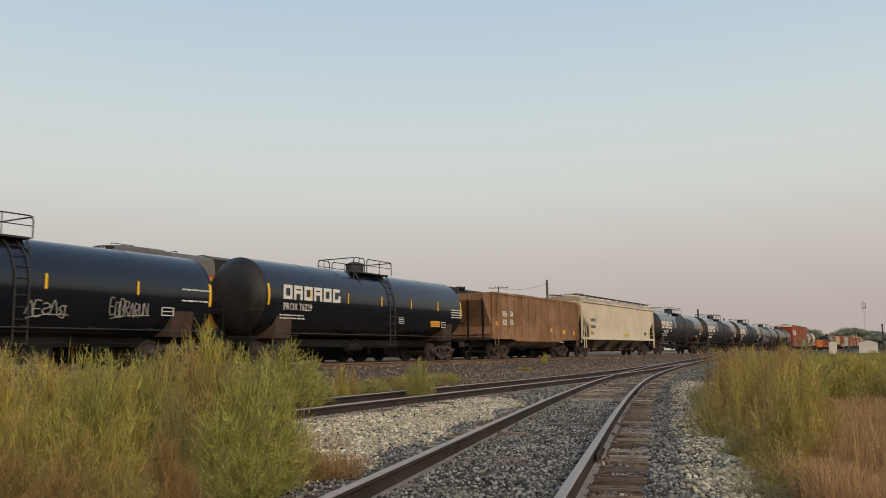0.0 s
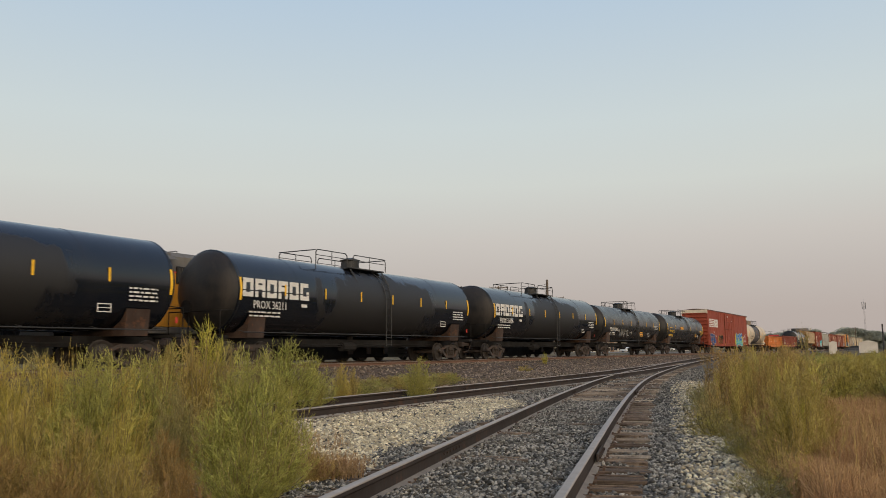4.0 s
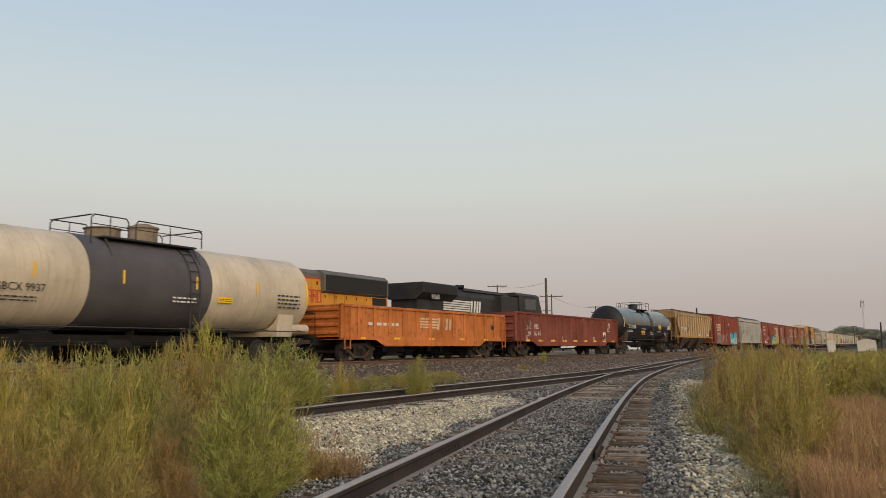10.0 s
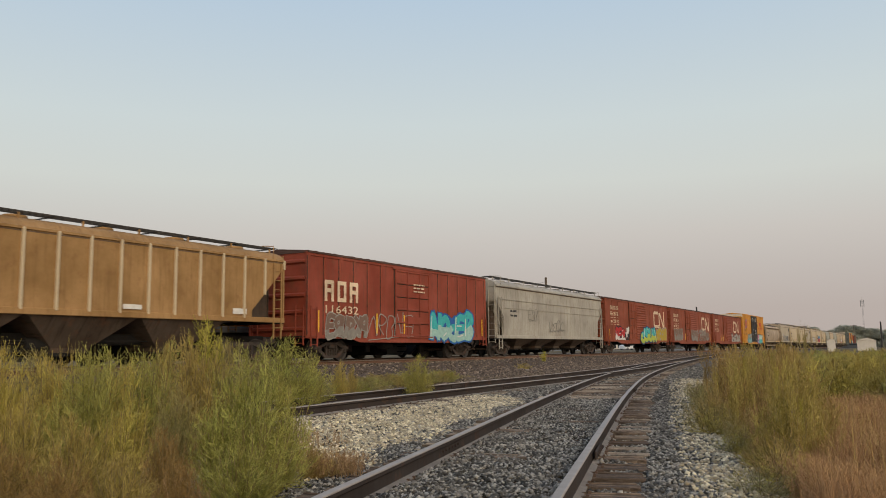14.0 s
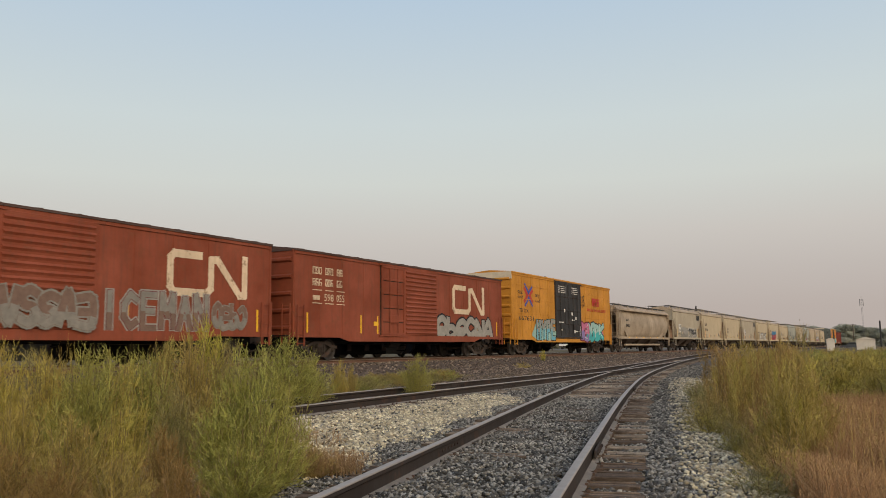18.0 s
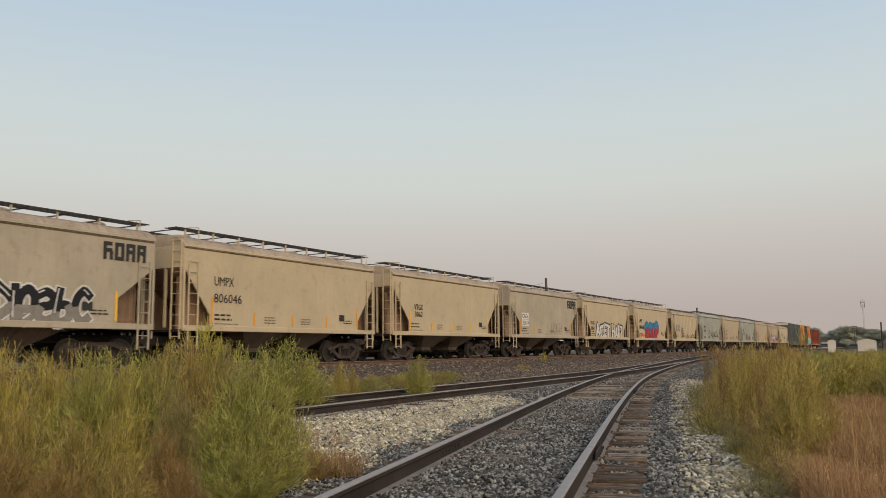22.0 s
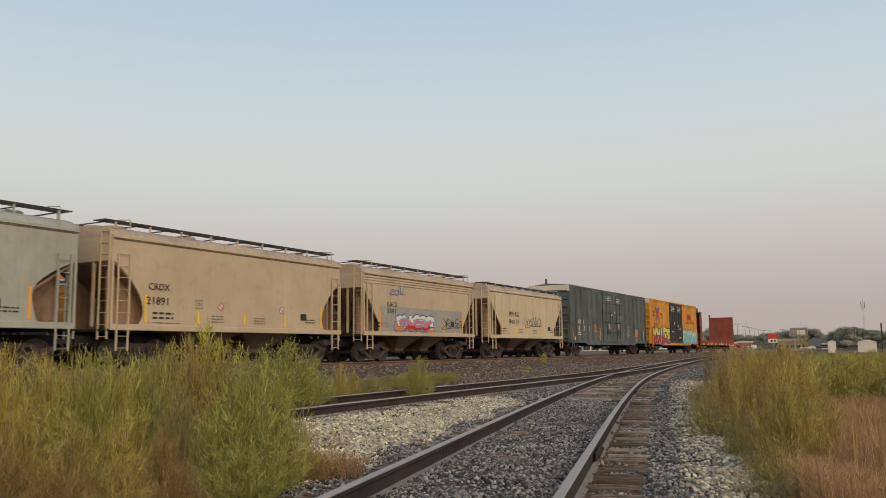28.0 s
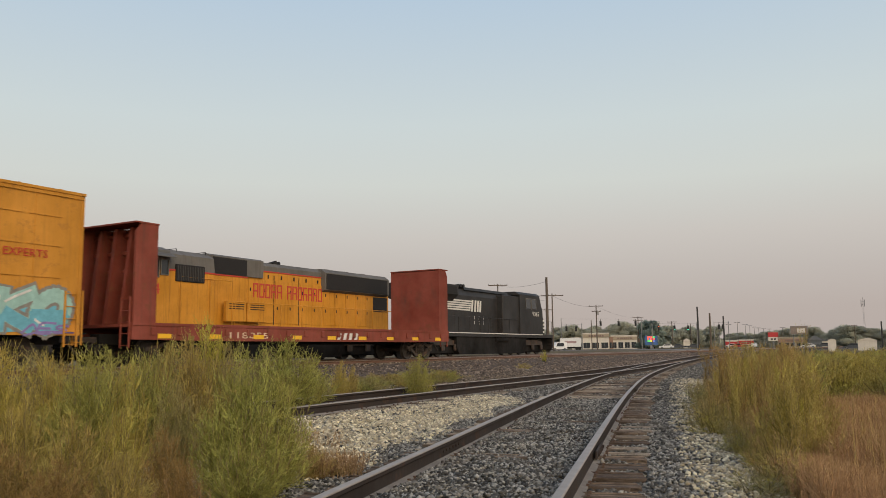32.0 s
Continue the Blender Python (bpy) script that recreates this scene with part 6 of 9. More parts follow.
# ------------------------------------------------------------------ open cars
def gondola_car(y_a, y_b, label, body, top, sill, posts, name="gondola", fish=0.28, end_z=0.0):
    car, hl = begin(name, y_a, y_b, label, "gondola car", inset=2.0)
    w = 1.48
    for x in (-1, 1):
        part("side", Mesh().box(x * (w - 0.05), x * w, -hl, hl, sill, top), body, car)
        part("top_rail", Mesh().box(x * (w - 0.08), x * (w + 0.07), -hl, hl, top - 0.10, top + 0.03, 0.02), body, car)
        m = Mesh()
        m.prism([(-hl, sill + 0.14), (-hl, sill), (-hl + 2.6, sill), (-hl + 3.3, sill - fish), (hl - 3.3, sill - fish), (hl - 2.6, sill), (hl, sill), (hl, sill + 0.14)], "x", x * w, x * (w + 0.06))
        part("side_sill", m, body, car)
        for k in range(posts):
            y = -hl + 0.08 + (2 * hl - 0.16) * k / (posts - 1)
            m = Mesh().prism([(y - 0.10, 0.0), (y - 0.05, 0.09), (y + 0.05, 0.09), (y + 0.10, 0.0)], "z", sill + 0.05, top - 0.09)
            m.v = [(x * (w + q), p, z) for p, q, z in m.v]
            part("side_post", m, body, car)
            for q in (-0.115, 0.115):
                part("post_seam", Mesh().box(x * (w - 0.004), x * (w + 0.005), y + q - 0.014, y + q + 0.014, sill + 0.15, top - 0.1), RUST_AND_SHADE, car)
    part("floor", Mesh().box(-w + 0.05, w - 0.05, -hl, hl, sill + 0.02, sill + 0.12), UNDER, car)
    for s in (-1, 1):
        part("end", Mesh().box(-w + 0.05, w - 0.05, s * (hl - 0.06), s * hl, sill, top + end_z), body, car)
        for k in range(4):
            z = sill + 0.3 + (top - sill - 0.5) * k / 3
            part("end_rib", Mesh().prism([(s * hl, z - 0.1), (s * (hl + 0.09), z - 0.04), (s * (hl + 0.09), z + 0.04), (s * hl, z + 0.1)], "x", -w + 0.1, w - 0.1), body, car)
        for x in (-1, 1):
            ladder(car, x * (w + 0.11), s * (hl - 0.35), sill - 0.4, top - 0.1, body, 0.4)
        coupler(car, s * (hl + 0.45))
    under_gear(car, hl + 0.3)
    return car, hl, w


# ------------------------------------------------------------------ standing locomotives on the second track
GRILLE = plain("radiator_grille", (0.02, 0.018, 0.017), 0.8, 0, 0.5, 30)
WINDOW = glassy("vehicle_glass")
# Pale base colour imitates daylight showing through the cab, which is solid.
CAB_GLASS = glassy("cab_glass_daylit", (0.17, 0.18, 0.155))
LOCO_RED = plain("stripe_red", (0.50, 0.05, 0.03), 0.5)
BULB = glow("headlamp", (0.8, 0.75, 0.65), 0.12)


def loco_base(name, y_a, y_b, label, sill_mat):
    mid, hl = (y_a + y_b) / 2, (y_b - y_a) / 2
    t = thing(name, pose(SIDE_X, mid, SIDE_Z), label, "locomotive", "standing locomotives")
    part("frame", Mesh().box(-1.45, 1.45, -hl, hl, 1.28, 1.55, 0.02), sill_mat, t)
    m = Mesh().prism([(-5.5, 1.28), (-5.4, 0.42), (-5.1, 0.12), (5.1, 0.12), (5.4, 0.42), (5.5, 1.28)], "x", -1.35, 1.35)
    part("fuel_tank", m, UNDER, t)
    for x in (-1, 1):
        part("air_reservoir", Mesh().turn([(-1.1, 0.05), (-1.0, 0.21), (1.0, 0.21), (1.1, 0.05)], (x * 1.25, 1.2, 1.10), "y", 14), UNDER, t, smooth=True)
    for s in (-1, 1):
        tr = part("truck", Mesh().box(-1.0, 1.0, s * (hl - 5.7), s * (hl - 1.3), 0.20, 1.27, 0.04), UNDER, t, "three-axle truck frame")
        for x in (-1, 1):
            m = Mesh().prism([(s * (hl - 5.6), 0.72), (s * (hl - 1.5), 0.72), (s * (hl - 1.5), 0.98), (s * (hl - 2.6), 1.12), (s * (hl - 4.5), 1.12), (s * (hl - 5.6), 0.98)], "x", x * 1.02, x * 1.14)
            part("side_frame", m, TRUCK, tr)
            for k in range(3):
                yy = s * (hl - 1.9 - 1.65 * k)
                part("journal_box", Mesh().box(x * 1.14, x * 1.26, yy - 0.2, yy + 0.2, 0.38, 0.78, 0.03), TRUCK, tr)
        for k in range(3):
            for x in (-1, 1):
                w = part("wheel", WHEEL_ME, None, tr)
                w.matrix_basis = pose(x * 0.77, s * (hl - 1.9 - 1.65 * k), 0.52, 0, 0, 0 if x < 0 else 180) @ Matrix.Diagonal((1, 1.13, 1.13, 1))
        part("pilot", Mesh().prism([(-1.4, 1.3), (1.4, 1.3), (1.4, 0.5), (1.1, 0.18), (-1.1, 0.18), (-1.4, 0.5)], "y", s * (hl - 0.05), s * (hl + 0.12)), sill_mat, t)
        coupler(t, s * (hl + 0.3))
        for x in (-1, 1):
            for q in range(4):
                part("step", Mesh().box(x * 1.05, x * 1.45, s * (hl - 0.35), s * hl, 0.35 + q * 0.3, 0.39 + q * 0.3), UNDER, t)
    return t, hl


def handrail(t, x, ys, z0, z1, material, name="handrail"):
    m = Mesh().pipe([(x, ys[0], z1), (x, ys[-1], z1)], 0.022)
    for y in ys:
        m.rod((x, y, z0), (x, y, z1), 0.02)
    part(name, m, material, t)


def yellow_loco():
    t, hl = loco_base("locomotive", 17.7, 40.3, "yellow and grey road locomotive, parked on the second track", LOCO_GREY)
    mid = (17.7 + 40.3) / 2
    Y = lambda y: y - mid
    # long hood
    part("hood_lower", Mesh().box(-0.92, 0.92, Y(27.5), Y(39.2), 1.55, 4.14, 0.03), LOCO_YELLOW, t)
    part("hood_upper", Mesh().prism([(-0.92, 4.19), (0.92, 4.19), (0.92, 4.42), (0.7, 4.60), (-0.7, 4.60), (-0.92, 4.42)], "y", Y(27.5), Y(39.2)), LOCO_GREY, t)
    part("red_line", Mesh().box(-0.935, 0.935, Y(27.5), Y(39.2), 4.14, 4.19), LOCO_RED, t)
    part("equipment_bay", Mesh().box(-1.40, 1.40, Y(22.7), Y(25.2), 1.55, 3.72, 0.03), LOCO_YELLOW, t)
    part("bay_red_line", Mesh().box(-1.41, 1.41, Y(22.72), Y(25.18), 3.72, 3.78), LOCO_RED, t)
    part("equipment_top", Mesh().prism([(-1.38, 3.78), (1.38, 3.78), (1.30, 4.40), (0.9, 4.62), (-0.9, 4.62), (-1.30, 4.40)], "y", Y(22.72), Y(25.2)), LOCO_GREY, t)
    g = part("intake_grille", Mesh().box(1.36, 1.46, Y(23.03), Y(24.57), 3.30, 4.0, 0.02), GRILLE, t, "black louvred air intake box")
    for k in range(16):
        part("louvre", Mesh().box(1.46, 1.475, Y(23.1 + 0.09 * k), Y(23.13 + 0.09 * k), 3.36, 3.94), WALKWAY, g)
    part("brake_base", Mesh().box(-1.0, 1.0, Y(25.2), Y(27.6), 1.55, 3.76, 0.03), LOCO_YELLOW, t)
    part("brake_red_line", Mesh().box(-1.01, 1.01, Y(25.2), Y(27.6), 3.76, 3.82), LOCO_RED, t)
    part("brake_grid", Mesh().prism([(-1.02, 3.82), (1.02, 3.82), (1.02, 4.60), (0.85, 4.68), (-0.85, 4.68), (-1.02, 4.60)], "y", Y(25.2), Y(28.6)), LOCO_GREY, t)
    part("brake_grille", Mesh().box(1.02, 1.05, Y(25.42), Y(27.49), 3.84, 4.55), GRILLE, t)
    part("radiator", Mesh().prism([(-0.95, 3.45), (0.95, 3.45), (1.16, 3.55), (1.16, 4.42), (0.9, 4.62), (-0.9, 4.62), (-1.16, 4.42), (-1.16, 3.55)], "y", Y(33.0), Y(38.9)), LOCO_GREY, t)
    part("radiator_grille", Mesh().box(1.16, 1.19, Y(33.14), Y(38.7), 3.58, 4.38), GRILLE, t)
    part("rear_grille", Mesh().box(0.92, 0.95, Y(37.6), Y(39.0), 2.6, 3.4), GRILLE, t)
    for y in (34.0, 35.6, 37.2):
        part("fan", Mesh().turn([(4.58, 0.6), (4.68, 0.6), (4.70, 0.5), (4.70, 0.0)], (0, Y(y), 0), "z", 18), LOCO_GREY, t)
    for k in range(11):
        y = 27.7 + k * 0.92
        d = part("hood_door", Mesh().box(0.92, 0.945, Y(y), Y(y + 0.84), 1.75, 3.75, 0.01), LOCO_YELLOW, t)
        part("door_latch", Mesh().box(0.945, 0.96, Y(y + 0.1), Y(y + 0.16), 3.2, 3.35), GRILLE, d)
        part("door_latch", Mesh().box(0.945, 0.96, Y(y + 0.1), Y(y + 0.16), 2.4, 2.55), GRILLE, d)
        part("door_latch", Mesh().box(0.92, 0.955, Y(y + 0.38), Y(y + 0.44), 3.84, 4.02), GRILLE, d)
    # trade name on the hood
    blocks(0.955, Y(28.0), Y(30.05), 2.92, 3.58, 5, LOCO_RED, t, 12, "emblem", "red block letter shape", 0.11)
    blocks(0.955, Y(30.35), Y(33.1), 2.92, 3.58, 7, LOCO_RED, t, 14, "emblem", "red block letter shape", 0.11)
    # cab: a front in two swept-back halves that lean back
    def cab_ring(z, d, side=1.46, rear=22.68):
        return [(-side, Y(20.42 + d), z), (-0.07, Y(19.98 + d), z), (0.07, Y(19.98 + d), z), (side, Y(20.42 + d), z), (side, Y(rear), z), (-side, Y(rear), z)]

    def loft(rings):
        v = [p for r in rings for p in r]
        k = len(rings[0])
        f = [tuple(range(k))[::-1], tuple(range(len(v) - k, len(v)))]
        for a in range(len(rings) - 1):
            f += [(a * k + q, a * k + (q + 1) % k, (a + 1) * k + (q + 1) % k, (a + 1) * k + q) for q in range(k)]
        return Mesh().add(v, f)

    part("cab_lower", loft([cab_ring(1.56, 0.0), cab_ring(3.70, 0.008)]), LOCO_YELLOW, t, "yellow lower cab")
    part("cab", loft([cab_ring(3.70, 0.0115, 1.455), cab_ring(4.36, 0.12, 1.455)]), LOCO_GREY, t, "grey upper cab with slanted windshield")
    part("cab_roof", loft([cab_ring(4.36, 0.06, 1.48), cab_ring(4.50, 0.10, 1.42), cab_ring(4.66, 0.35, 1.0), cab_ring(4.70, 0.6, 0.6)]), LOCO_GREY, t, "grey rounded cab roof")
    for y0, y1 in ((20.2, 20.66), (22.62, 22.7)):
        part("cab_red_line", Mesh().box(-1.47, 1.47, Y(y0) + 0.25 * (y0 < 21), Y(y1), 3.66, 3.72), LOCO_RED, t)
    for y0, y1, z0, z1 in ((20.72, 21.28, 3.43, 4.13), (21.36, 22.11, 3.43, 4.13), (22.25, 22.58, 3.54, 4.10)):
        wdw = part("side_window", Mesh().box(1.457, 1.468, Y(y0), Y(y1), z0, z1), WINDOW, t)
        m = Mesh()
        m.box(1.455, 1.50, Y(y0) - 0.04, Y(y0), z0 - 0.05, z1 + 0.05).box(1.455, 1.50, Y(y1), Y(y1) + 0.04, z0 - 0.05, z1 + 0.05).box(1.455, 1.50, Y(y0), Y(y1), z1, z1 + 0.05).box(1.455, 1.50, Y(y0), Y(y1), z0 - 0.05, z0)
        part("window_frame", m, LOCO_GREY, wdw)
    part("sun_visor", Mesh().prism([(1.44, 4.34), (1.82, 4.18), (1.82, 4.21), (1.44, 4.40)], "y", Y(20.55), Y(22.75)), LOCO_GREY, t)
    for s in (-1, 1):
        def at(u, z, out):
            d = -0.038 + (z - 3.40) / 0.96 * 0.158
            return (s * (0.07 + (1.455 - 0.07) * u), Y(19.98 + 0.44 * u + d - out), z)
        m = Mesh().add([at(0.07, 3.62, 0.012), at(0.90, 3.52, 0.012), at(0.95, 4.20, 0.012), at(0.07, 4.24, 0.012), at(0.07, 3.62, -0.01), at(0.90, 3.52, -0.01), at(0.95, 4.20, -0.01), at(0.07, 4.24, -0.01)],
                       [(0, 1, 2, 3), (7, 6, 5, 4), (0, 4, 5, 1), (1, 5, 6, 2), (2, 6, 7, 3), (3, 7, 4, 0)])
        g = part("windshield", m, CAB_GLASS, t)
        edge = Mesh()
        for p, q in (((0.07, 3.62), (0.90, 3.52)), ((0.90, 3.52), (0.95, 4.20)), ((0.95, 4.20), (0.07, 4.24)), ((0.07, 4.24), (0.07, 3.62))):
            edge.rod(at(*p, 0.012), at(*q, 0.012), 0.022, 6)
        part("gasket", edge, GRILLE, g)
        part("wiper", Mesh().rod(at(0.45, 4.22, 0.04), at(0.62, 3.75, 0.04), 0.012, 5), GRILLE, t)
    def nose_ring(z, f, w):
        return [(-w, Y(19.35 + f), z), (-w * 0.7, Y(19.02 + f), z), (w * 0.7, Y(19.02 + f), z), (w, Y(19.35 + f), z), (w, Y(20.3), z), (-w, Y(20.3), z)]
    part("nose", loft([nose_ring(1.55, 0.04, 1.3), nose_ring(3.05, 0.0, 1.3), nose_ring(3.42, 0.07, 1.24), nose_ring(3.58, 0.30, 1.05), nose_ring(3.64, 0.6, 0.8)]), LOCO_YELLOW, t, "yellow wide nose")
    part("nose_badge", Mesh().box(-0.95, 0.95, Y(18.99), Y(19.03), 3.02, 3.24, 0.01), MARK_WHITE, t, "white winged badge shape")
    part("badge_band", Mesh().box(-0.85, 0.85, Y(18.98), Y(18.992), 3.08, 3.17), MARK_BLUE, t, "blue band of the badge")
    board = part("number_board", Mesh().box(0.20, 0.92, Y(20.10), Y(20.45), 4.37, 4.59, 0.02), GRILLE, t)
    digits = lettering("4454", 0.15, 0, 0, 0, MARK_WHITE, board, 0.5, "number")
    digits.matrix_basis = Matrix(((1, 0, 0, 0.31), (0, 1, 0, Y(20.096)), (0, 0, 1, 4.405), (0, 0, 0, 1))) @ Matrix.Rotation(radians(-90), 4, "Z") @ digits.matrix_basis
    for x in (-0.48, -0.28):
        part("headlight", Mesh().rod((x, Y(20.06), 4.47), (x, Y(20.3), 4.47), 0.085, 12), BULB, t)
    for y0, y1, x in ((20.6, 21.6, 0.5), (21.9, 22.5, 0.3)):
        part("roof_rail", Mesh().pipe([(x, Y(y0), 4.66), (x, Y(y0), 4.76), (x, Y(y1), 4.76), (x, Y(y1), 4.66)], 0.015), GRILLE, t)
    for y in (20.5, 20.62):
        part("front_rail", Mesh().pipe([(-1.3, Y(y), 4.3), (-1.5, Y(y - 0.1), 4.5), (-1.2, Y(y), 4.62)], 0.015), GRILLE, t)
    for y in (23.4, 25.0):
        part("roof_rail", Mesh().pipe([(1.0, Y(y), 4.5), (1.0, Y(y), 4.68), (0.2, Y(y), 4.68), (0.2, Y(y), 4.6)], 0.015), GRILLE, t)
    lettering("4454", 0.42, 1.475, Y(20.9), 2.74, LOCO_RED, t, 1.3, "number", "red road number")
    handrail(t, 1.42, [Y(y) for y in np.linspace(26.4, 39.9, 10)], 1.55, 2.62, LOCO_YELLOW)
    handrail(t, 1.42, [Y(y) for y in (17.9, 18.7)], 1.55, 2.6, LOCO_YELLOW)
    handrail(t, 1.44, [Y(y) for y in (23.3, 24.9, 26.2)], 1.55, 3.5, LOCO_YELLOW)
    part("horn", Mesh().rod((0.1, Y(29.8), 4.62), (0.7, Y(29.8), 4.66), 0.07, 8, 0.12).rod((0.1, Y(30.0), 4.62), (0.6, Y(30.2), 4.66), 0.06, 8, 0.11), GRILLE, t)
    for y in (27.8, 29.0, 31.2, 32.4):
        part("exhaust_hatch", Mesh().box(-0.4, 0.4, Y(y), Y(y + 0.6), 4.59, 4.64), LOCO_GREY, t)
    for y in (25.9, 27.2):
        bb = part("battery_box", Mesh().box(1.2, 1.42, Y(y), Y(y + 1.2), 1.75, 2.65, 0.03), LOCO_YELLOW, t, "yellow louvred side box")
        for k in range(3):
            part("louvre", Mesh().box(1.42, 1.43, Y(y + 0.15), Y(y + 1.05), 2.3 + k * 0.1, 2.34 + k * 0.1), GRILLE, bb)
    for y in (29.4, 31.2):
        part("hood_seam", Mesh().box(0.945, 0.955, Y(y), Y(y + 0.04), 1.7, 4.0), GRILLE, t)
    part("mirror", Mesh().box(1.46, 1.56, Y(20.5), Y(20.6), 3.6, 4.0), GRILLE, t)


def black_loco():
    t, hl = loco_base("locomotive", 41.4, 62.6, "black road locomotive with white trim, parked on the second track", LOCO_BLACK)
    mid = 52.0
    Y = lambda y: y - mid
    part("hood", Mesh().prism([(-0.95, 1.55), (0.95, 1.55), (0.95, 4.05), (0.75, 4.5), (-0.75, 4.5), (-0.95, 4.05)], "y", Y(42.4), Y(56.2)), LOCO_BLACK, t)
    part("radiator_wing", Mesh().prism([(-1.0, 3.6), (1.0, 3.6), (1.48, 4.0), (1.48, 4.62), (-1.48, 4.62), (-1.48, 4.0)], "y", Y(42.2), Y(46.6)), LOCO_BLACK, t)
    part("radiator_grille", Mesh().box(1.48, 1.5, Y(42.4), Y(46.4), 4.05, 4.5), GRILLE, t)
    part("engine_roof", Mesh().prism([(-0.9, 4.45), (0.9, 4.45), (0.8, 4.64), (-0.8, 4.64)], "y", Y(48.5), Y(55.4)), LOCO_BLACK, t)
    part("equipment_bay", Mesh().box(-1.38, 1.38, Y(53.4), Y(56.4), 1.55, 4.35, 0.04), LOCO_BLACK, t)
    part("cab", Mesh().prism([(Y(56.2), 1.55), (Y(56.2), 4.55), (Y(59.9), 4.55), (Y(60.5), 3.35), (Y(60.5), 1.55)], "x", -1.48, 1.48), LOCO_BLACK, t, "black cab with slanted front")
    part("cab_roof", Mesh().prism([(-1.5, 4.5), (1.5, 4.5), (1.2, 4.74), (-1.2, 4.74)], "y", Y(56.0), Y(60.1)), LOCO_BLACK, t)
    for y0, y1 in ((57.3, 58.2), (58.35, 59.2)):
        w = part("side_window", Mesh().box(1.48, 1.495, Y(y0), Y(y1), 3.5, 4.25), WINDOW, t)
        m = Mesh()
        m.box(1.48, 1.51, Y(y0) - 0.05, Y(y0), 3.45, 4.3).box(1.48, 1.51, Y(y1), Y(y1) + 0.05, 3.45, 4.3).box(1.48, 1.51, Y(y0), Y(y1), 4.25, 4.3)
        part("window_frame", m, LOCO_GREY, w)
    part("nose", Mesh().prism([(Y(60.4), 1.55), (Y(60.4), 3.35), (Y(61.6), 2.9), (Y(61.8), 2.5), (Y(61.8), 1.55)], "x", -1.05, 1.05), LOCO_BLACK, t)
    m = Mesh()
    for k in range(4):
        m.box(1.052, 1.058, Y(61.0), Y(61.8), 1.7 + k * 0.3, 1.84 + k * 0.3)
    part("nose_stripes", m, MARK_WHITE, t, "white nose stripes")
    lettering("9365", 0.34, 1.485, Y(58.5), 2.95, MARK_WHITE, t, 1.25, "number", "white road number")
    m = Mesh()
    for k in range(5):
        z = 3.05 + k * 0.15
        m.box(0.952, 0.958, Y(45.6), Y(49.2 + 0.05 * k), z, z + 0.10)
    part("emblem", m, MARK_WHITE, t, "white speed stripes")
    m = Mesh()
    for ya in (49.3, 49.75, 50.15, 50.5):
        m.prism([(Y(ya), 3.0), (Y(ya + 0.25), 3.0), (Y(ya + 0.38), 3.8), (Y(ya + 0.13), 3.8)], "x", 0.952, 0.958)
    part("emblem", m, MARK_WHITE, t, "white slanted block shapes")
    for r in range(2):
        blocks(0.955, Y(49.3), Y(51.2), 2.5 - r * 0.34, 2.72 - r * 0.34, 7, MARK_WHITE, t, 3 + r, "emblem", "small white block shape", 0.2)
    part("walkway_edge", Mesh().box(1.45, 1.48, Y(42), Y(60.5), 1.5, 1.56), MARK_WHITE, t, "white walkway edge stripe")
    handrail(t, 1.43, [Y(y) for y in np.linspace(42.0, 56.0, 10)], 1.55, 2.6, LOCO_BLACK)
    handrail(t, 1.40, [Y(y) for y in (61.9, 62.5)], 1.55, 2.6, LOCO_GREY)
    m = Mesh()
    for k in range(3):
        m.rod((0.2 + 0.1 * k, Y(48.0 + 0.22 * k), 4.7), (0.7 + 0.1 * k, Y(48.0 + 0.22 * k), 4.72), 0.06, 8, 0.12)
    part("horn", m, GRILLE, t)
    lettering("9365", 0.28, 1.49, Y(43.2), 3.62, MARK_WHITE, t, 1.0, "number")
    for k in range(9):
        y = 47.0 + k * 0.7
        part("hood_door", Mesh().box(0.95, 0.965, Y(y), Y(y + 0.62), 1.7, 2.85, 0.008), LOCO_BLACK, t)


yellow_loco()
black_loco()
tail = gondola_car(-4.0, 16.4, "black open car coupled to the yellow locomotive", LOCO_BLACK, 3.5, 1.05, 12, "coal_car", 0.2)[0]
PAIR.pop()
tail.matrix_basis = pose(SIDE_X, 6.2, SIDE_Z)
tagged(tail, group="standing locomotives")

# ------------------------------------------------------------------ town beyond the crossing
POLE_WOOD = plain("pole_wood", (0.11, 0.085, 0.065), 0.9)
STEEL_GREY = plain("pole_steel", (0.22, 0.22, 0.22), 0.5, 0.5)
POST_DARK = plain("post_dark", (0.035, 0.033, 0.032), 0.7)
WALL_WHITE = plain("wall_pale", (0.60, 0.55, 0.48), 0.8, 0, 0.2, 1.5)
WALL_BRICK = plain("wall_brick", (0.30, 0.19, 0.14), 0.85, 0, 0.3, 3)
WALL_TAN = plain("wall_tan", (0.36, 0.30, 0.22), 0.85, 0, 0.25, 1.5)
ROOF_GREY = plain("roof_grey", (0.13, 0.14, 0.15), 0.7, 0, 0.3, 1.0)
CAR_WHITE = plain("car_white", (0.66, 0.66, 0.65), 0.35)
CAR_DARK = plain("car_dark", (0.06, 0.065, 0.075), 0.35)
CAR_RED = plain("car_red", (0.32, 0.03, 0.03), 0.35)
TYRE = plain("tyre", (0.02, 0.02, 0.02), 0.9)
SIGN_DULL = plain("sign_dull", (0.20, 0.14, 0.12), 0.7)
SIGN_BLUE = plain("sign_blue", (0.05, 0.12, 0.30), 0.5)
SIGN_RED = plain("sign_red", (0.45, 0.04, 0.04), 0.5)
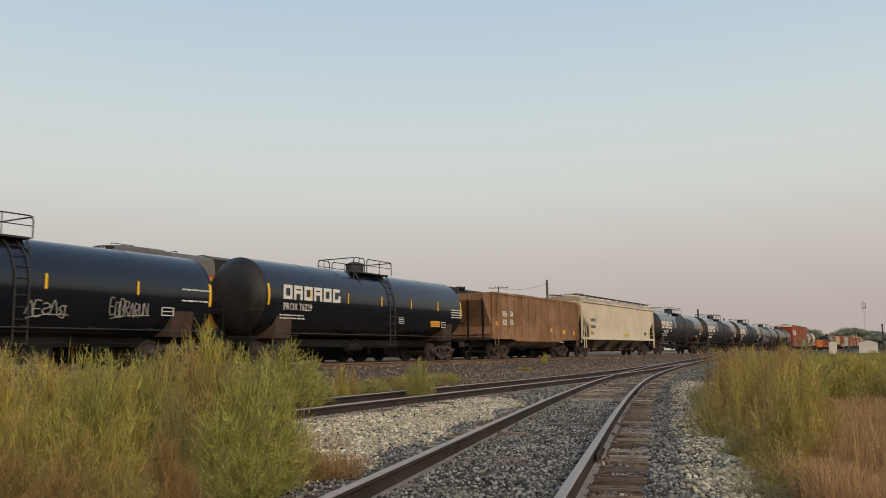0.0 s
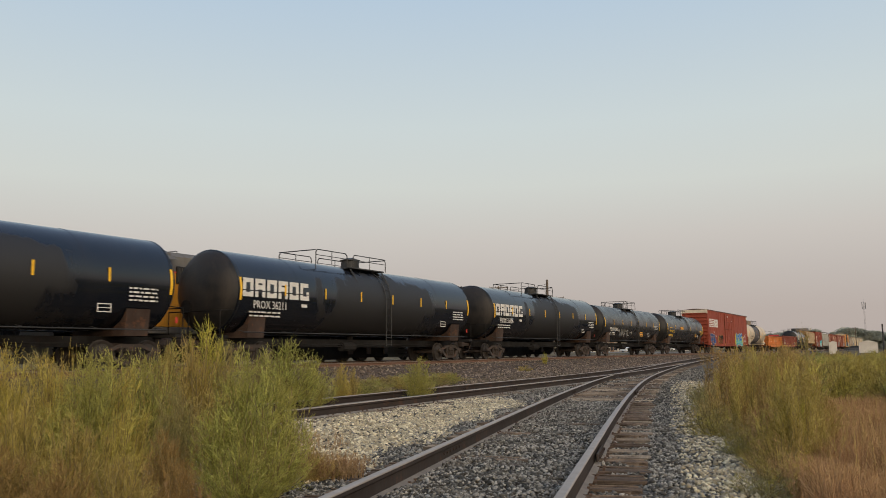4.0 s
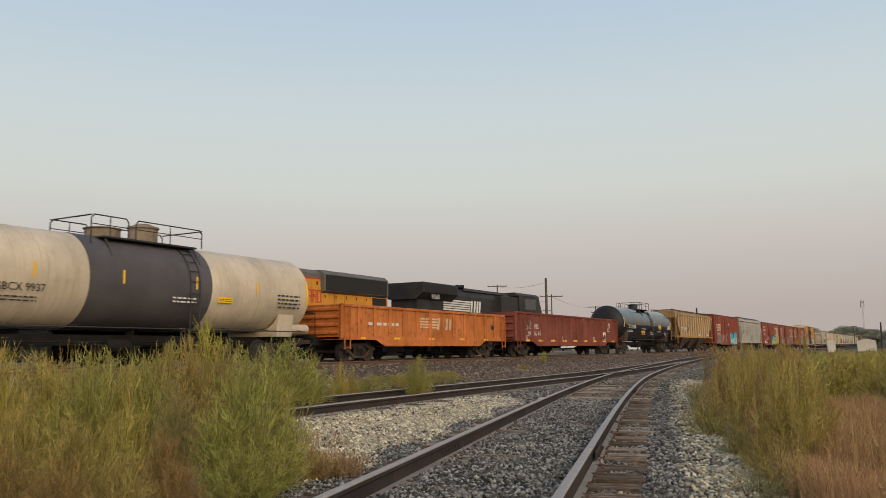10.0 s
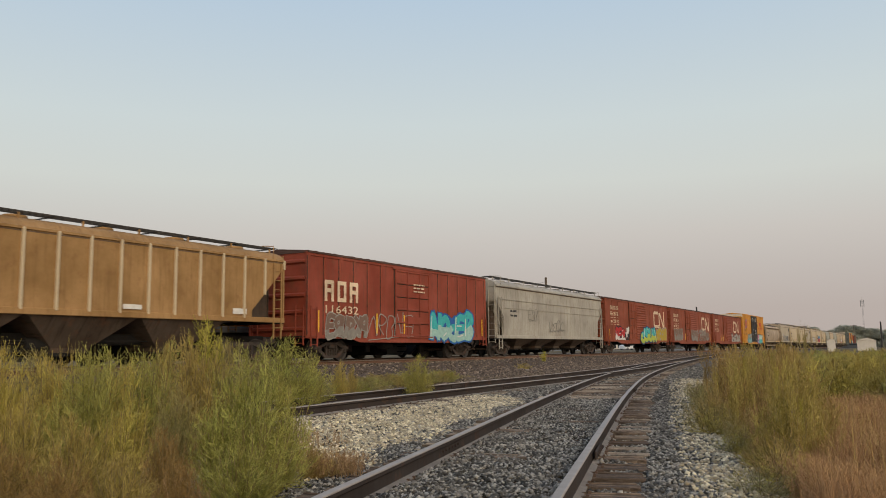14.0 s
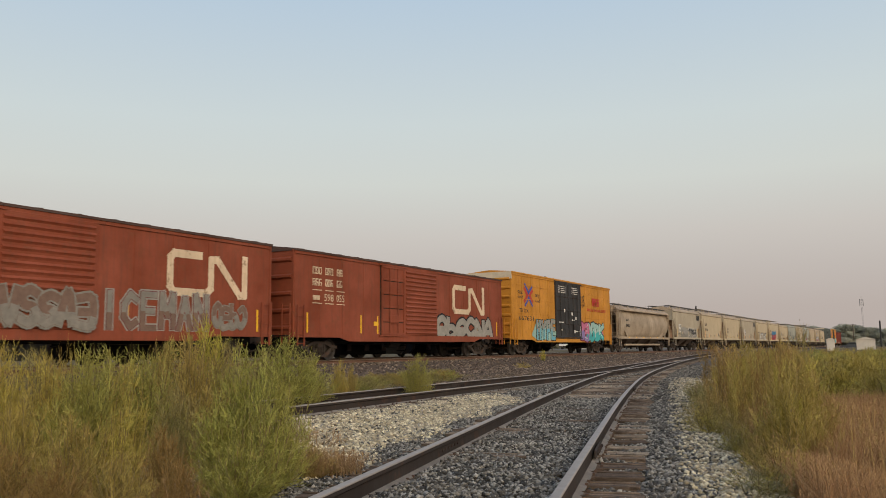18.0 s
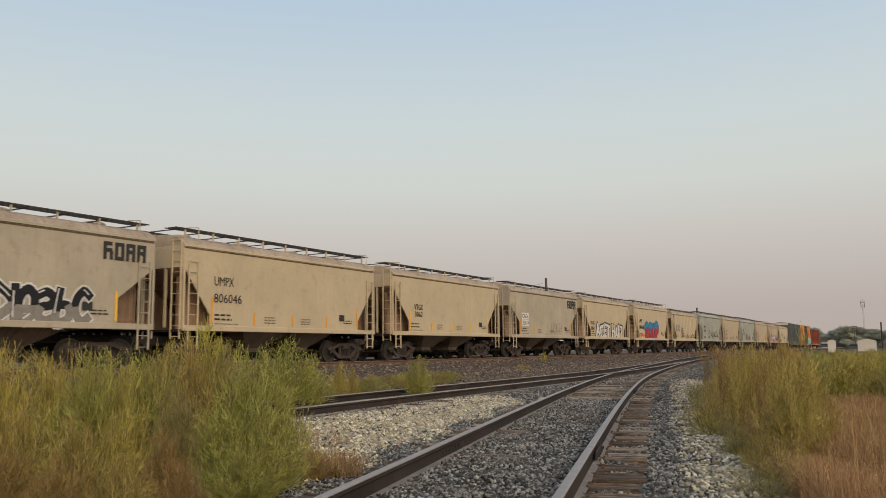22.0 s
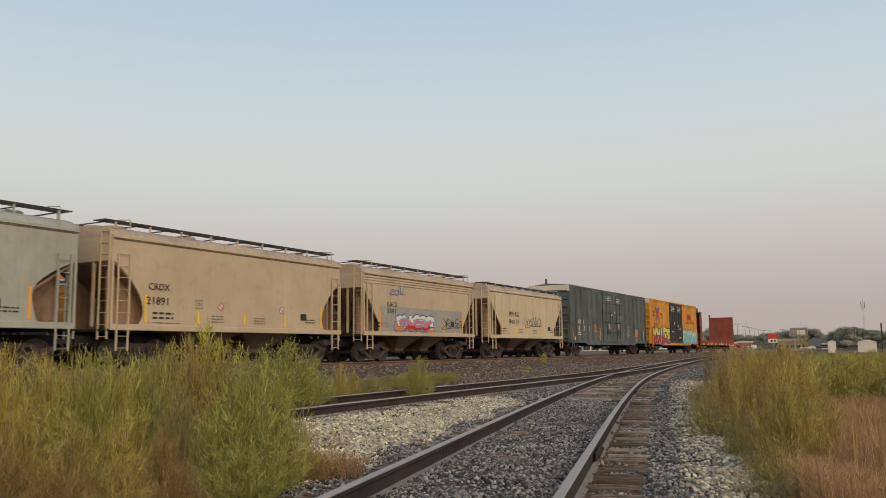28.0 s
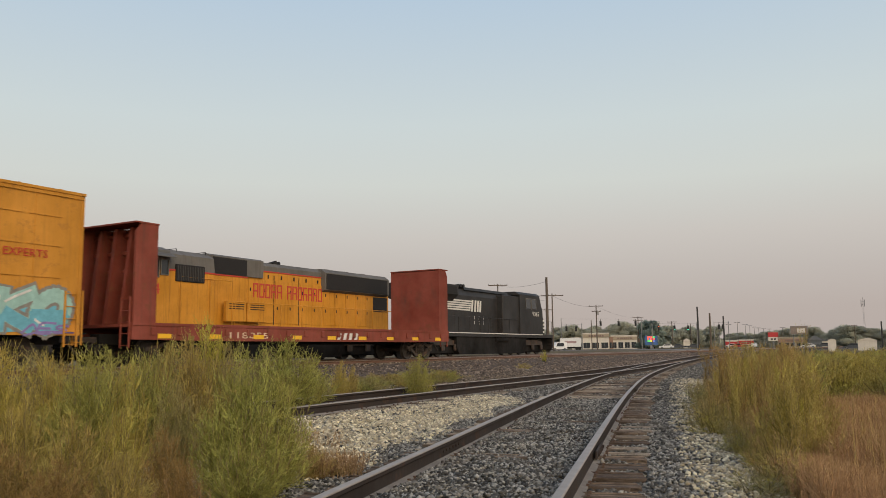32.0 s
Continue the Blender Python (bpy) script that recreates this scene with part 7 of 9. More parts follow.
LAMP_GREEN = glow("signal_green", (0.1, 1.0, 0.55), 2.2)
LAMP_RED = glow("signal_red", (1.0, 0.12, 0.06), 2.2)
SCREEN = {k: glow("screen_" + k, c, 0.9) for k, c in dict(red=(0.8, 0.1, 0.06), green=(0.1, 0.6, 0.12), blue=(0.08, 0.16, 0.5), yellow=(0.8, 0.6, 0.05)).items()}


def out_there(bearing, dist, z=None, turn=0.0):
    b = radians(bearing)
    x, y = -dist * math.sin(b), dist * math.cos(b)
    return pose(x, y, float(ground_z(x, y)) if z is None else z, 0, 0, bearing + turn)


def pole(bearing, dist, top, label, arms=(), r=0.15, material=None, name="utility_pole", group="utility poles", can=False):
    m = out_there(bearing, dist)
    t = thing(name, m, label, "pole", group)
    h = top - m.translation.z
    part("shaft", Mesh().rod((0, 0, -0.3), (0, 0, h), r, 8, r * 0.75), material or POLE_WOOD, t)
    for dz, half in arms:
        a = part("crossarm", Mesh().box(-half, half, -0.08, 0.08, h - dz - 0.08, h - dz + 0.08), POLE_WOOD, t)
        for x in np.linspace(-half + 0.1, half - 0.1, 4):
            part("insulator", Mesh().rod((x, 0, h - dz + 0.08), (x, 0, h - dz + 0.3), 0.05, 6), STEEL_GREY, a)
    if can:
        part("transformer", Mesh().rod((0.35, 0, h - 2.6), (0.35, 0, h - 1.6), 0.28, 10), STEEL_GREY, t)
    return t


pole(22.54, 130, 12.2, "thick dark wooden pole beside the second track", (), 0.24)
pole(22.18, 160, 11.6, "wooden utility pole with a long crossarm", ((0.4, 2.2),), 0.14)
pole(22.62, 210, 11.2, "wooden utility pole with one crossarm", ((0.4, 1.4),), 0.14)
pole(25.94, 160, 13.7, "wooden utility pole with crossarm behind the locomotives", ((0.3, 1.9),), 0.15)
pole(19.19, 220, 12.3, "wooden utility pole with two crossarms", ((0.3, 1.8), (1.7, 1.2)), 0.17, can=True)
pole(19.55, 240, 9.0, "plain wooden pole near the crossing", (), 0.14)
pole(16.41, 300, 12.0, "distant utility pole with crossarms", ((0.3, 1.9), (1.4, 1.6)), 0.2)
pole(14.20, 330, 11.0, "distant utility pole with crossarm", ((0.3, 1.8),), 0.2)
pole(13.0, 340, 10.2, "slanting distant pole near the shops", (), 0.18)
pole(12.52, 120, 6.55, "dark steel post beside the main line", (), 0.14, POST_DARK, "steel_post", "steel posts")
pole(11.75, 140, 6.4, "grey wooden post beside the field", (), 0.17, POLE_WOOD, "wooden_post", "steel posts")
pole(10.90, 140, 5.9, "dark post beside the field", (), 0.15, POST_DARK, "wooden_post", "steel posts")
pole(1.65, 90, 3.2, "black post at the field edge", (), 0.09, POST_DARK, "steel_post", "steel posts")
pole(3.15, 300, 7.6, "thin pole among the trees", ((0.3, 0.9),), 0.14)
for b, d, z in ((10.04, 300, 9.4), (9.56, 330, 9.3), (9.29, 350, 9.3), (9.02, 370, 9.2), (8.75, 390, 9.2), (8.45, 400, 9.0), (10.6, 320, 9.2), (7.3, 330, 7.9), (6.9, 350, 7.5), (8.1, 420, 9.2), (11.2, 330, 9.0)):
    t = pole(b, d, z, "parking lot light pole with twin heads", (), 0.11, STEEL_GREY, "light_pole", "parking lot lights")
    h = z - t.matrix_basis.translation.z
    for s in (-1, 1):
        part("lamp_head", Mesh().box(s * 0.2, s * 0.95, -0.2, 0.2, h - 0.25, h - 0.05, 0.03), STEEL_GREY, t)


def wire(a, b, sag, label):
    pts = [Vector(a).lerp(Vector(b), k / 14) - Vector((0, 0, sag * 4 * (k / 14) * (1 - k / 14))) for k in range(15)]
    t = thing("overhead_wire", pose(0, 0, 0), label, "wire", "overhead wires")
    part("strand", Mesh().pipe(pts, 0.022, 4), POST_DARK, t)


pole(78.6, 51.62, 8.1, "wooden pole that carries the line wires", (), 0.16)
for k, (dx, z) in enumerate(((-50.0, 7.75), (-50.6, 7.05))):
    wire((dx, 10, z), (dx, 70, z), 0.25, "sagging overhead wire along the railway")
    wire((dx, 70, z), (dx + 0.4, 120.0, z + 1.5), 0.3, "sagging overhead wire along the railway")
wire((-50, 120, 11.5), (-70, 144, 13.3), 0.5, "overhead wire between poles")
wire((-72.3, 207.8, 12), (-60.4, 148.2, 11.2), 0.8, "overhead wire between poles")
wire((-84.8, 287.8, 11.7), (-72.3, 207.8, 12), 0.9, "overhead wire between poles")
wire((-84.8, 287.8, 11.7), (-81.0, 319.9, 10.7), 0.5, "overhead wire between poles")


def shop(bearing, dist, w, d, h, wall, label, roof=None, gable=0.0, windows=4, sign=True, band=None):
    m = out_there(bearing, dist)
    t = thing("shop_building", m, label, "building", "shops")
    part("wall", Mesh().box(-w / 2, w / 2, 0, d, -0.4, h), wall, t)
    if gable:
        part("roof", Mesh().prism([(-w / 2 - 0.4, h - 0.05), (w / 2 + 0.4, h - 0.05), (0, h + gable)], "y", -0.4, d + 0.4), roof or ROOF_GREY, t)
    else:
        part("roof", Mesh().box(-w / 2 - 0.15, w / 2 + 0.15, -0.15, d + 0.15, h, h + 0.35, 0.05), roof or wall, t)
    if band:
        part("fascia", Mesh().box(-w / 2, w / 2, -0.25, 0, h - 1.5, h - 0.2), band, t)
    for k in range(windows):
        x = -w / 2 + w * (k + 0.5) / windows
        f = part("window", Mesh().box(x - w / windows * 0.36, x + w / windows * 0.36, -0.12, -0.02, 0.4, min(2.6, h - 1.7)), WINDOW, t)
        part("window_frame", Mesh().box(x - 0.05, x + 0.05, -0.16, -0.10, 0.4, min(2.6, h - 1.7)), STEEL_GREY, f)
    if sign:
        rr = random.Random(int(bearing * 10))
        x = -w * 0.25
        while x < w * 0.25:
            q = rr.uniform(0.4, 0.9)
            part("sign_bar", Mesh().box(x, x + q, -0.35, -0.25, h - 1.15, h - 0.55), SIGN_DULL, t)
            x += q + 0.25
    return t


shop(19.3, 330, 10.5, 14, 6.1, WALL_WHITE, "pale shop building with a raised front", None, 0, 3, True, WALL_TAN)
shop(17.4, 332, 10.2, 14, 5.0, WALL_WHITE, "long pale shop building with brick ends", None, 0, 4, True, WALL_TAN)
shop(20.55, 332, 4.0, 12, 4.4, WALL_WHITE, "low pale shop wing", None, 0, 2, False)
shop(18.25, 331, 1.4, 12, 4.4, WALL_BRICK, "narrow brick shop bay", None, 0, 1, False)
shop(16.2, 334, 3.0, 12, 4.6, WALL_BRICK, "brick wing of the shop row", None, 0, 2, False)
shop(6.75, 330, 10.0, 12, 3.4, WALL_TAN, "low tan roadside building", None, 0, 5, True, WALL_BRICK)
shop(5.45, 332, 5.6, 14, 2.7, ROOF_GREY, "grey metal shed with a gabled roof", ROOF_GREY, 1.6, 1, False)
shop(13.3, 300, 2.2, 3, 2.6, WALL_WHITE, "small pale kiosk with a pointed roof", WALL_WHITE, 0.9, 1, False)
shop(4.75, 320, 3.4, 6, 2.2, WALL_WHITE, "small pale house near the trees", ROOF_GREY, 0.6, 2, False)
shop(9.6, 350, 6.0, 8, 2.8, WALL_WHITE, "low pale building behind the parking lot", None, 0, 3, True, SIGN_RED)
shop(10.5, 345, 4.5, 8, 2.5, WALL_WHITE, "low white building behind the parking lot", None, 0, 3, False, SIGN_RED)

# white storage hut and cabinet at the field's edge
t = thing("storage_hut", out_there(2.5, 180), "white ribbed metal storage hut", "hut", "")
part("wall", Mesh().box(-1.65, 1.65, 0, 3, -0.2, 2.05), WALL_WHITE, t)
part("roof", Mesh().prism([(-1.75, 2.03), (1.75, 2.03), (0.6, 2.32), (0, 2.42), (-0.6, 2.32)], "y", -0.15, 3.15), WALL_WHITE, t)
part("vent", Mesh().rod((0, 1.5, 2.35), (0, 1.5, 2.6), 0.12, 8), STEEL_GREY, t)
for k in range(9):
    part("wall_rib", Mesh().box(-1.6 + k * 0.4, -1.55 + k * 0.4, -0.03, 0, -0.2, 2.03), WALL_WHITE, t)
t = thing("equipment_cabinet", out_there(4.48, 160), "pale trackside equipment cabinet", "cabinet", "")
part("body", Mesh().box(-0.65, 0.65, 0, 1.2, -0.2, 2.0, 0.03), WALL_WHITE, t)
part("roof", Mesh().prism([(-0.75, 2.0), (0.75, 2.0), (0, 2.25)], "y", -0.1, 1.3), WALL_WHITE, t)
part("door", Mesh().box(-0.4, 0.4, -0.03, 0, 0.0, 1.8), WALL_WHITE, t)

# roadside signs
t = thing("billboard", out_there(6.34, 300), "roadside billboard with a picture panel on two posts", "billboard", "")
part("panel", Mesh().box(-2.7, 2.7, 0, 0.3, 4.45, 7.25), STEEL_GREY, t)
part("poster", Mesh().box(-2.55, 2.55, -0.03, 0, 4.6, 7.1), plain("poster_mottled", (0.30, 0.24, 0.20), 0.6, 0, 0.9, 0.9), t, "mottled brown and white picture")
part("poster_shape", Mesh().box(-0.6, 1.9, -0.05, -0.03, 5.0, 6.4), WALL_WHITE, t)
for x in (-1.8, 1.8):
    part("post", Mesh().rod((x, 0.15, -0.4), (x, 0.15, 4.5), 0.18, 8), STEEL_GREY, t)
t = thing("road_sign", out_there(7.9, 330), "red shop sign over a white panel on a post", "sign", "")
part("red_panel", Mesh().box(-1.8, 1.8, 0, 0.4, 3.9, 5.6), SIGN_RED, t)
part("white_panel", Mesh().box(-1.7, 1.7, 0, 0.4, 2.4, 3.85), WALL_WHITE, t)
part("sign_bars", Mesh().box(-0.9, -0.2, -0.03, 0, 2.8, 3.4).box(0.2, 0.9, -0.03, 0, 2.8, 3.4), MARK_BLACK, t)
part("post", Mesh().box(-0.3, 0.3, 0.1, 0.3, -0.4, 2.4), STEEL_GREY, t)
t = thing("road_sign", out_there(15.6, 260), "bright multicoloured electronic sign on a base", "sign", "")
part("housing", Mesh().box(-1.9, 1.9, 0, 0.4, 1.2, 4.0), SIGN_BLUE, t)
rr = random.Random(3)
for k in range(5):
    for q in range(3):
        part("screen_tile", Mesh().box(-1.1 + k * 0.44, -0.7 + k * 0.44, -0.04, 0, 2.15 + q * 0.6, 2.65 + q * 0.6), SCREEN[rr.choice(["red", "green", "blue", "yellow", "red"])], t)
part("post", Mesh().box(-0.4, 0.4, 0.1, 0.3, -0.4, 2.0), STEEL_GREY, t)

# traffic lights on span wires
SIGNALS = ((21.6, 16.2, 260, 10.20, 9.74, ((18.92, 8.6, None), (17.71, 8.5, None), (16.58, 8.4, None))),
           (15.5, 12.6, 260, 8.32, 8.08, ((15.07, 6.9, LAMP_RED), (14.04, 6.8, LAMP_GREEN), (13.17, 6.75, LAMP_GREEN))),
           (21.6, 20.2, 250, 8.32, 8.12, ((21.25, 6.9, None), (20.6, 6.8, None))),
           (11.5, 10.6, 280, 8.75, 8.75, ((11.2, 7.4, None), (10.95, 7.4, None))))
for a, b, d, za, zb, lights in SIGNALS:
    A, B = out_there(a, d, za).translation, out_there(b, d, zb).translation
    wire(A, B, 0.0, "span wire that carries the traffic lights")
    pole(a, d, za + 0.3, "steel traffic signal pole", (), 0.14, STEEL_GREY, "signal_pole", "signal poles")
    pole(b, d, zb + 0.3, "steel traffic signal pole", (), 0.14, STEEL_GREY, "signal_pole", "signal poles")
    for bearing, z, lamp in lights:
        way = out_there(bearing, 1.0, 0.0).translation
        step = B - A
        s = -(A.x * way.y - A.y * way.x) / (step.x * way.y - step.y * way.x)
        p = A + step * s
        t = thing("traffic_light", pose(p.x, p.y, z, 0, 0, bearing), "hanging traffic light at the crossing", "traffic light", "traffic lights")
        part("housing", Mesh().box(-0.32, 0.32, -0.2, 0.2, -0.75, 0.75, 0.05), POST_DARK, t)
        for k in range(3):
            lit = lamp is not None and ((lamp is LAMP_RED and k == 0) or (lamp is LAMP_GREEN and k == 2))
            part("lens", Mesh().turn([(-0.26, 0.0), (-0.25, 0.12), (-0.2, 0.16)], (0, 0, 0.48 - k * 0.48), "y", 12), lamp if lit else TYRE, t)
        part("hanger", Mesh().box(-0.05, 0.05, -0.05, 0.05, 0.75, p.z - z + 0.02), POST_DARK, t)

# radio mast
t = thing("radio_mast", out_there(2.58, 380), "tall slender radio mast with antennas", "mast", "")
m = Mesh()
for k in range(3):
    a = k * math.tau / 3
    m.rod((0.35 * math.cos(a), 0.35 * math.sin(a), 0), (0.25 * math.cos(a), 0.25 * math.sin(a), 19), 0.025, 4)
for z in np.arange(0.5, 19, 1.2):
    for k in range(3):
        a, b = k * math.tau / 3, (k + 1) * math.tau / 3
        m.rod((0.33 * math.cos(a), 0.33 * math.sin(a), z), (0.33 * math.cos(b), 0.33 * math.sin(b), z + 1.0), 0.03, 4)
part("lattice", m, STEEL_GREY, t)
for k, z in enumerate((17.2, 18.6)):
    for s in (-1, 1):
        part("antenna", Mesh().box(s * 0.5, s * 0.75, -0.1, 0.1, z - 0.7, z + 0.8).rod((0, 0, z), (s * 0.6, 0, z), 0.05), STEEL_GREY, t)
part("spike", Mesh().rod((0, 0, 19), (0, 0, 20.5), 0.05), STEEL_GREY, t)


# ------------------------------------------------------------------ road vehicles
def vehicle(m, paint_mat, label, name="parked_car", ln=4.6, wd=1.85, h=1.5, van=False):
    t = thing(name, m, label, "van" if van else "car", "road vehicles")
    if van:
        prof = [(-ln / 2, 0.35), (-ln / 2, 1.0), (-ln / 2 + 0.9, 1.15), (-ln / 2 + 1.5, h), (ln / 2 - 0.1, h), (ln / 2, h - 0.3), (ln / 2, 0.35)]
    else:
        prof = [(-ln / 2, 0.35), (-ln / 2, 0.75), (-ln / 2 + 1.1, 0.92), (-ln / 2 + 1.8, h), (ln / 2 - 1.3, h), (ln / 2 - 0.6, 0.98), (ln / 2, 0.9), (ln / 2, 0.35)]
    body = Mesh().prism([(p, z) for p, z in prof], "y", -wd / 2, wd / 2)
    part("body", body, paint_mat, t)
    g = Mesh()
    for s in (-1, 1):
        y = s * wd / 2
        g.add([(-ln / 2 + 1.35, y + s * 0.006, 1.02), (ln / 2 - 1.0, y + s * 0.006, 1.02), (ln / 2 - 1.3, y + s * 0.006, h - 0.12), (-ln / 2 + 1.85, y + s * 0.006, h - 0.12)], [(0, 1, 2, 3)])
    part("side_glass", g, WINDOW, t)
    for x in (-ln / 2 + 0.85, ln / 2 - 0.9):
        for s in (-1, 1):
            w = part("wheel", Mesh().turn([(-0.1, 0.2), (-0.11, 0.32), (0.11, 0.32), (0.1, 0.2)], (x, s * (wd / 2 - 0.08), 0.32), "y", 16), TYRE, t)
            part("rim", Mesh().turn([(-0.115, 0.0), (-0.115, 0.19), (0.115, 0.19), (0.115, 0.0)], (x, s * (wd / 2 - 0.08), 0.32), "y", 12), STEEL_GREY, w)
    for x, mat in ((-ln / 2 - 0.01, BULB), (ln / 2 - 0.03, MARK_RED)):
        for s in (-1, 1):
            part("lamp", Mesh().box(x, x + 0.04, s * (wd / 2 - 0.4), s * (wd / 2 - 0.1), 0.65, 0.8), mat, t)
    return t


for b, d, mat, lab, tn in ((10.1, 300, CAR_RED, "red parked car in the lot", 0), (10.5, 305, CAR_WHITE, "white parked car in the lot", 0), (9.1, 310, CAR_WHITE, "white parked car near the light poles", 90),
                           (5.85, 290, CAR_WHITE, "white parked car beside the shed", 0), (4.95, 285, CAR_DARK, "dark parked truck near the trees", 0), (3.3, 230, CAR_DARK, "dark parked car at the field edge", 0),
                           (13.9, 290, CAR_DARK, "dark car waiting at the crossing", 0), (14.6, 270, CAR_WHITE, "white car waiting at the crossing", 0), (12.9, 295, CAR_DARK, "dark car behind the kiosk", 0)):
    vehicle(out_there(b, d, turn=tn), mat, lab)
VAN = vehicle(out_there(21.8, 200), CAR_WHITE, "white van driving on the crossing road", "moving_van", 5.4, 2.0, 2.0, True)
t = thing("box_trailer", out_there(21.0, 232), "white box truck body with faded lettering", "truck", "road vehicles")
part("box", Mesh().box(-2.9, 2.9, -1.2, 1.2, 0.9, 3.3, 0.03), CAR_WHITE, t)
part("chassis", Mesh().box(-3.0, 3.0, -0.9, 0.9, 0.55, 0.9), TYRE, t)
part("sign_bars", Mesh().box(-1.6, 1.6, -1.22, -1.2, 1.9, 2.5), plain("faded_lettering", (0.35, 0.25, 0.25), 0.7), t)
for x in (-2.0, 1.6, 2.4):
    part("wheel", Mesh().turn([(-0.12, 0.25), (-0.13, 0.45), (0.13, 0.45), (0.12, 0.25)], (x, -1.0, 0.45), "y", 16), TYRE, t)


# ------------------------------------------------------------------ trees
def tree_meshes(seed, leaf):
    rng = np.random.default_rng(seed)
    rnd = random.Random(seed)
    trunk = Mesh()
    trunk.rod((0, 0, -0.05), (0.01, 0, 0.25), 0.030, 8, 0.022)
    tips = []
    trunk.rod((0.01, 0, 0.25), (0.0, 0.02, 0.6), 0.022, 7, 0.012)
    for k in range(9):
        a = k * 2.4 + rnd.random()
        z0 = 0.12 + 0.05 * k
        p = Vector((0.01, 0, z0))
        q = p + Vector((math.cos(a) * rnd.uniform(0.16, 0.34), math.sin(a) * rnd.uniform(0.16, 0.34), rnd.uniform(0.12, 0.3)))
        trunk.rod(p, q, 0.011, 5, 0.004)
        tips.append((q, rnd.uniform(0.12, 0.2)))
    tips += [(Vector((math.cos(k * 1.3) * 0.3, math.sin(k * 1.3) * 0.3, rnd.uniform(0.08, 0.3))), rnd.uniform(0.14, 0.22)) for k in range(5)]
    tips += [(Vector((rnd.uniform(-0.12, 0.12), rnd.uniform(-0.12, 0.12), rnd.uniform(0.65, 0.85))), rnd.uniform(0.13, 0.2)) for _ in range(5)]
    c = np.concatenate([np.array(q) + unit(rng.normal(0, 1, (850, 3))) * (r * rng.random((850, 1)) ** 0.45) * np.array([1.05, 1.05, 0.8]) for q, r in tips])
    fresh = np.repeat(rng.random(len(tips)), 850)[c[:, 2] > 0.01]
    c = c[c[:, 2] > 0.01]
    v, f = strips(c, unit(rng.normal(0, 1, c.shape)), rng.uniform(0.03, 0.055, len(c)), rng.uniform(0.02, 0.036, len(c)), rng)
    return trunk.data("trunk", BARK), toned(bulk("crown", v, f, leaf), np.repeat(fresh, 4))


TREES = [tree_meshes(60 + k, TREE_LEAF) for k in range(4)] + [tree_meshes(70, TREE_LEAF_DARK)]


def tree(bearing, dist, top, kind, label, wide=1.0):
    m = out_there(bearing, dist)
    h = top - m.translation.z
    t = thing("tree", Matrix.LocRotScale(m.translation, Euler((0, 0, bearing * 37.0)), (h * 1.1 * wide, h * 1.1 * wide, h * 1.02)), label, "tree", "distant trees")
    part("trunk", TREES[kind][0], None, t)
    part("crown", TREES[kind][1], None, t)


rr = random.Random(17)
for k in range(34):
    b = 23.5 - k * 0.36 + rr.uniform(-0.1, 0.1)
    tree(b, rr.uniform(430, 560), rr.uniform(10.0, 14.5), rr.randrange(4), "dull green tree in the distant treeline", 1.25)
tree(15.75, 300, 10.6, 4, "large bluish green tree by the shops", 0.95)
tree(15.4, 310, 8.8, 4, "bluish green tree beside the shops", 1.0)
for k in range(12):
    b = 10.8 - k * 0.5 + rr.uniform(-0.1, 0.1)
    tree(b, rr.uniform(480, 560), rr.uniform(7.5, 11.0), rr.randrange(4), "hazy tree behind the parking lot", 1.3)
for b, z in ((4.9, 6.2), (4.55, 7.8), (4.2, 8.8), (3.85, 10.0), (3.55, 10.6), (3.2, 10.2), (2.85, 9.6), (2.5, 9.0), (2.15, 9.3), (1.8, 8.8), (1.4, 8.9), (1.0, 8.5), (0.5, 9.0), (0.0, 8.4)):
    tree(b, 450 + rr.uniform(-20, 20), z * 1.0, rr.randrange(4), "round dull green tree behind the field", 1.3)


# ------------------------------------------------------------------ the train, front to rear
NEARSIDE = 1.512


def on_tank(rad, cz, z):
    """How far out the shell stands at a height."""
    return math.sqrt(max(0.01, rad * rad - (z - cz) ** 2)) + 0.006


def tank_words(car, cz, rad, items):
    """Lettering and placards on a tank's side: what, y0, y1, z0, z1 and more."""
    for what, y0, y1, z0, z1, *more in items:
        x = max(on_tank(rad, cz, z0), on_tank(rad, cz, z1)) + 0.004
        if what == "text":
            lettering(more[0], z1 - z0, x, y0, z0, more[1], car, y1 - y0)
        elif what == "bars":
            bars(x, y0, y1, z0, z1, more[0], more[1], car, int(y0 * 7) % 97)
        elif what == "panel":
            panel(x, y0, y1, z0, z1, more[0], car)
            bars(x + 0.008, y0 + 0.08, y1 - 0.05, z0 + 0.04, z1 - 0.04, 2, MARK_BLACK, car, 5)
        elif what == "box":
            m = Mesh()
            t = 0.03
            m.box(x, x + 0.006, y0, y1, z0, z0 + t).box(x, x + 0.006, y0, y1, z1 - t, z1).box(x, x + 0.006, y0, y0 + t, z0 + t, z1 - t).box(x, x + 0.006, y1 - t, y1, z0 + t, z1 - t)
            m.box(x, x + 0.006, y0 + t, y1 - t, (z0 + z1) / 2 - 0.012, (z0 + z1) / 2 + 0.012)
            part("stencil_box", m, more[0], car)
        elif what == "emblem":
            blocks(x, y0, y1, z0, z1, more[0], more[1], car, 3, "emblem", "white block letter shape", 0.24)
        elif what == "tag":
            tag_strokes(x, y0, y1, z0, z1, more[0], car, more[1], more[2], more[3])


def end_marks(e, z0=2.2):
    return [("bars", e - 1.5, e - 0.25, z0, z0 + 0.5, 4, MARK_WHITE), ("box", e - 2.3, e - 1.8, 1.72, 2.0, MARK_WHITE)]


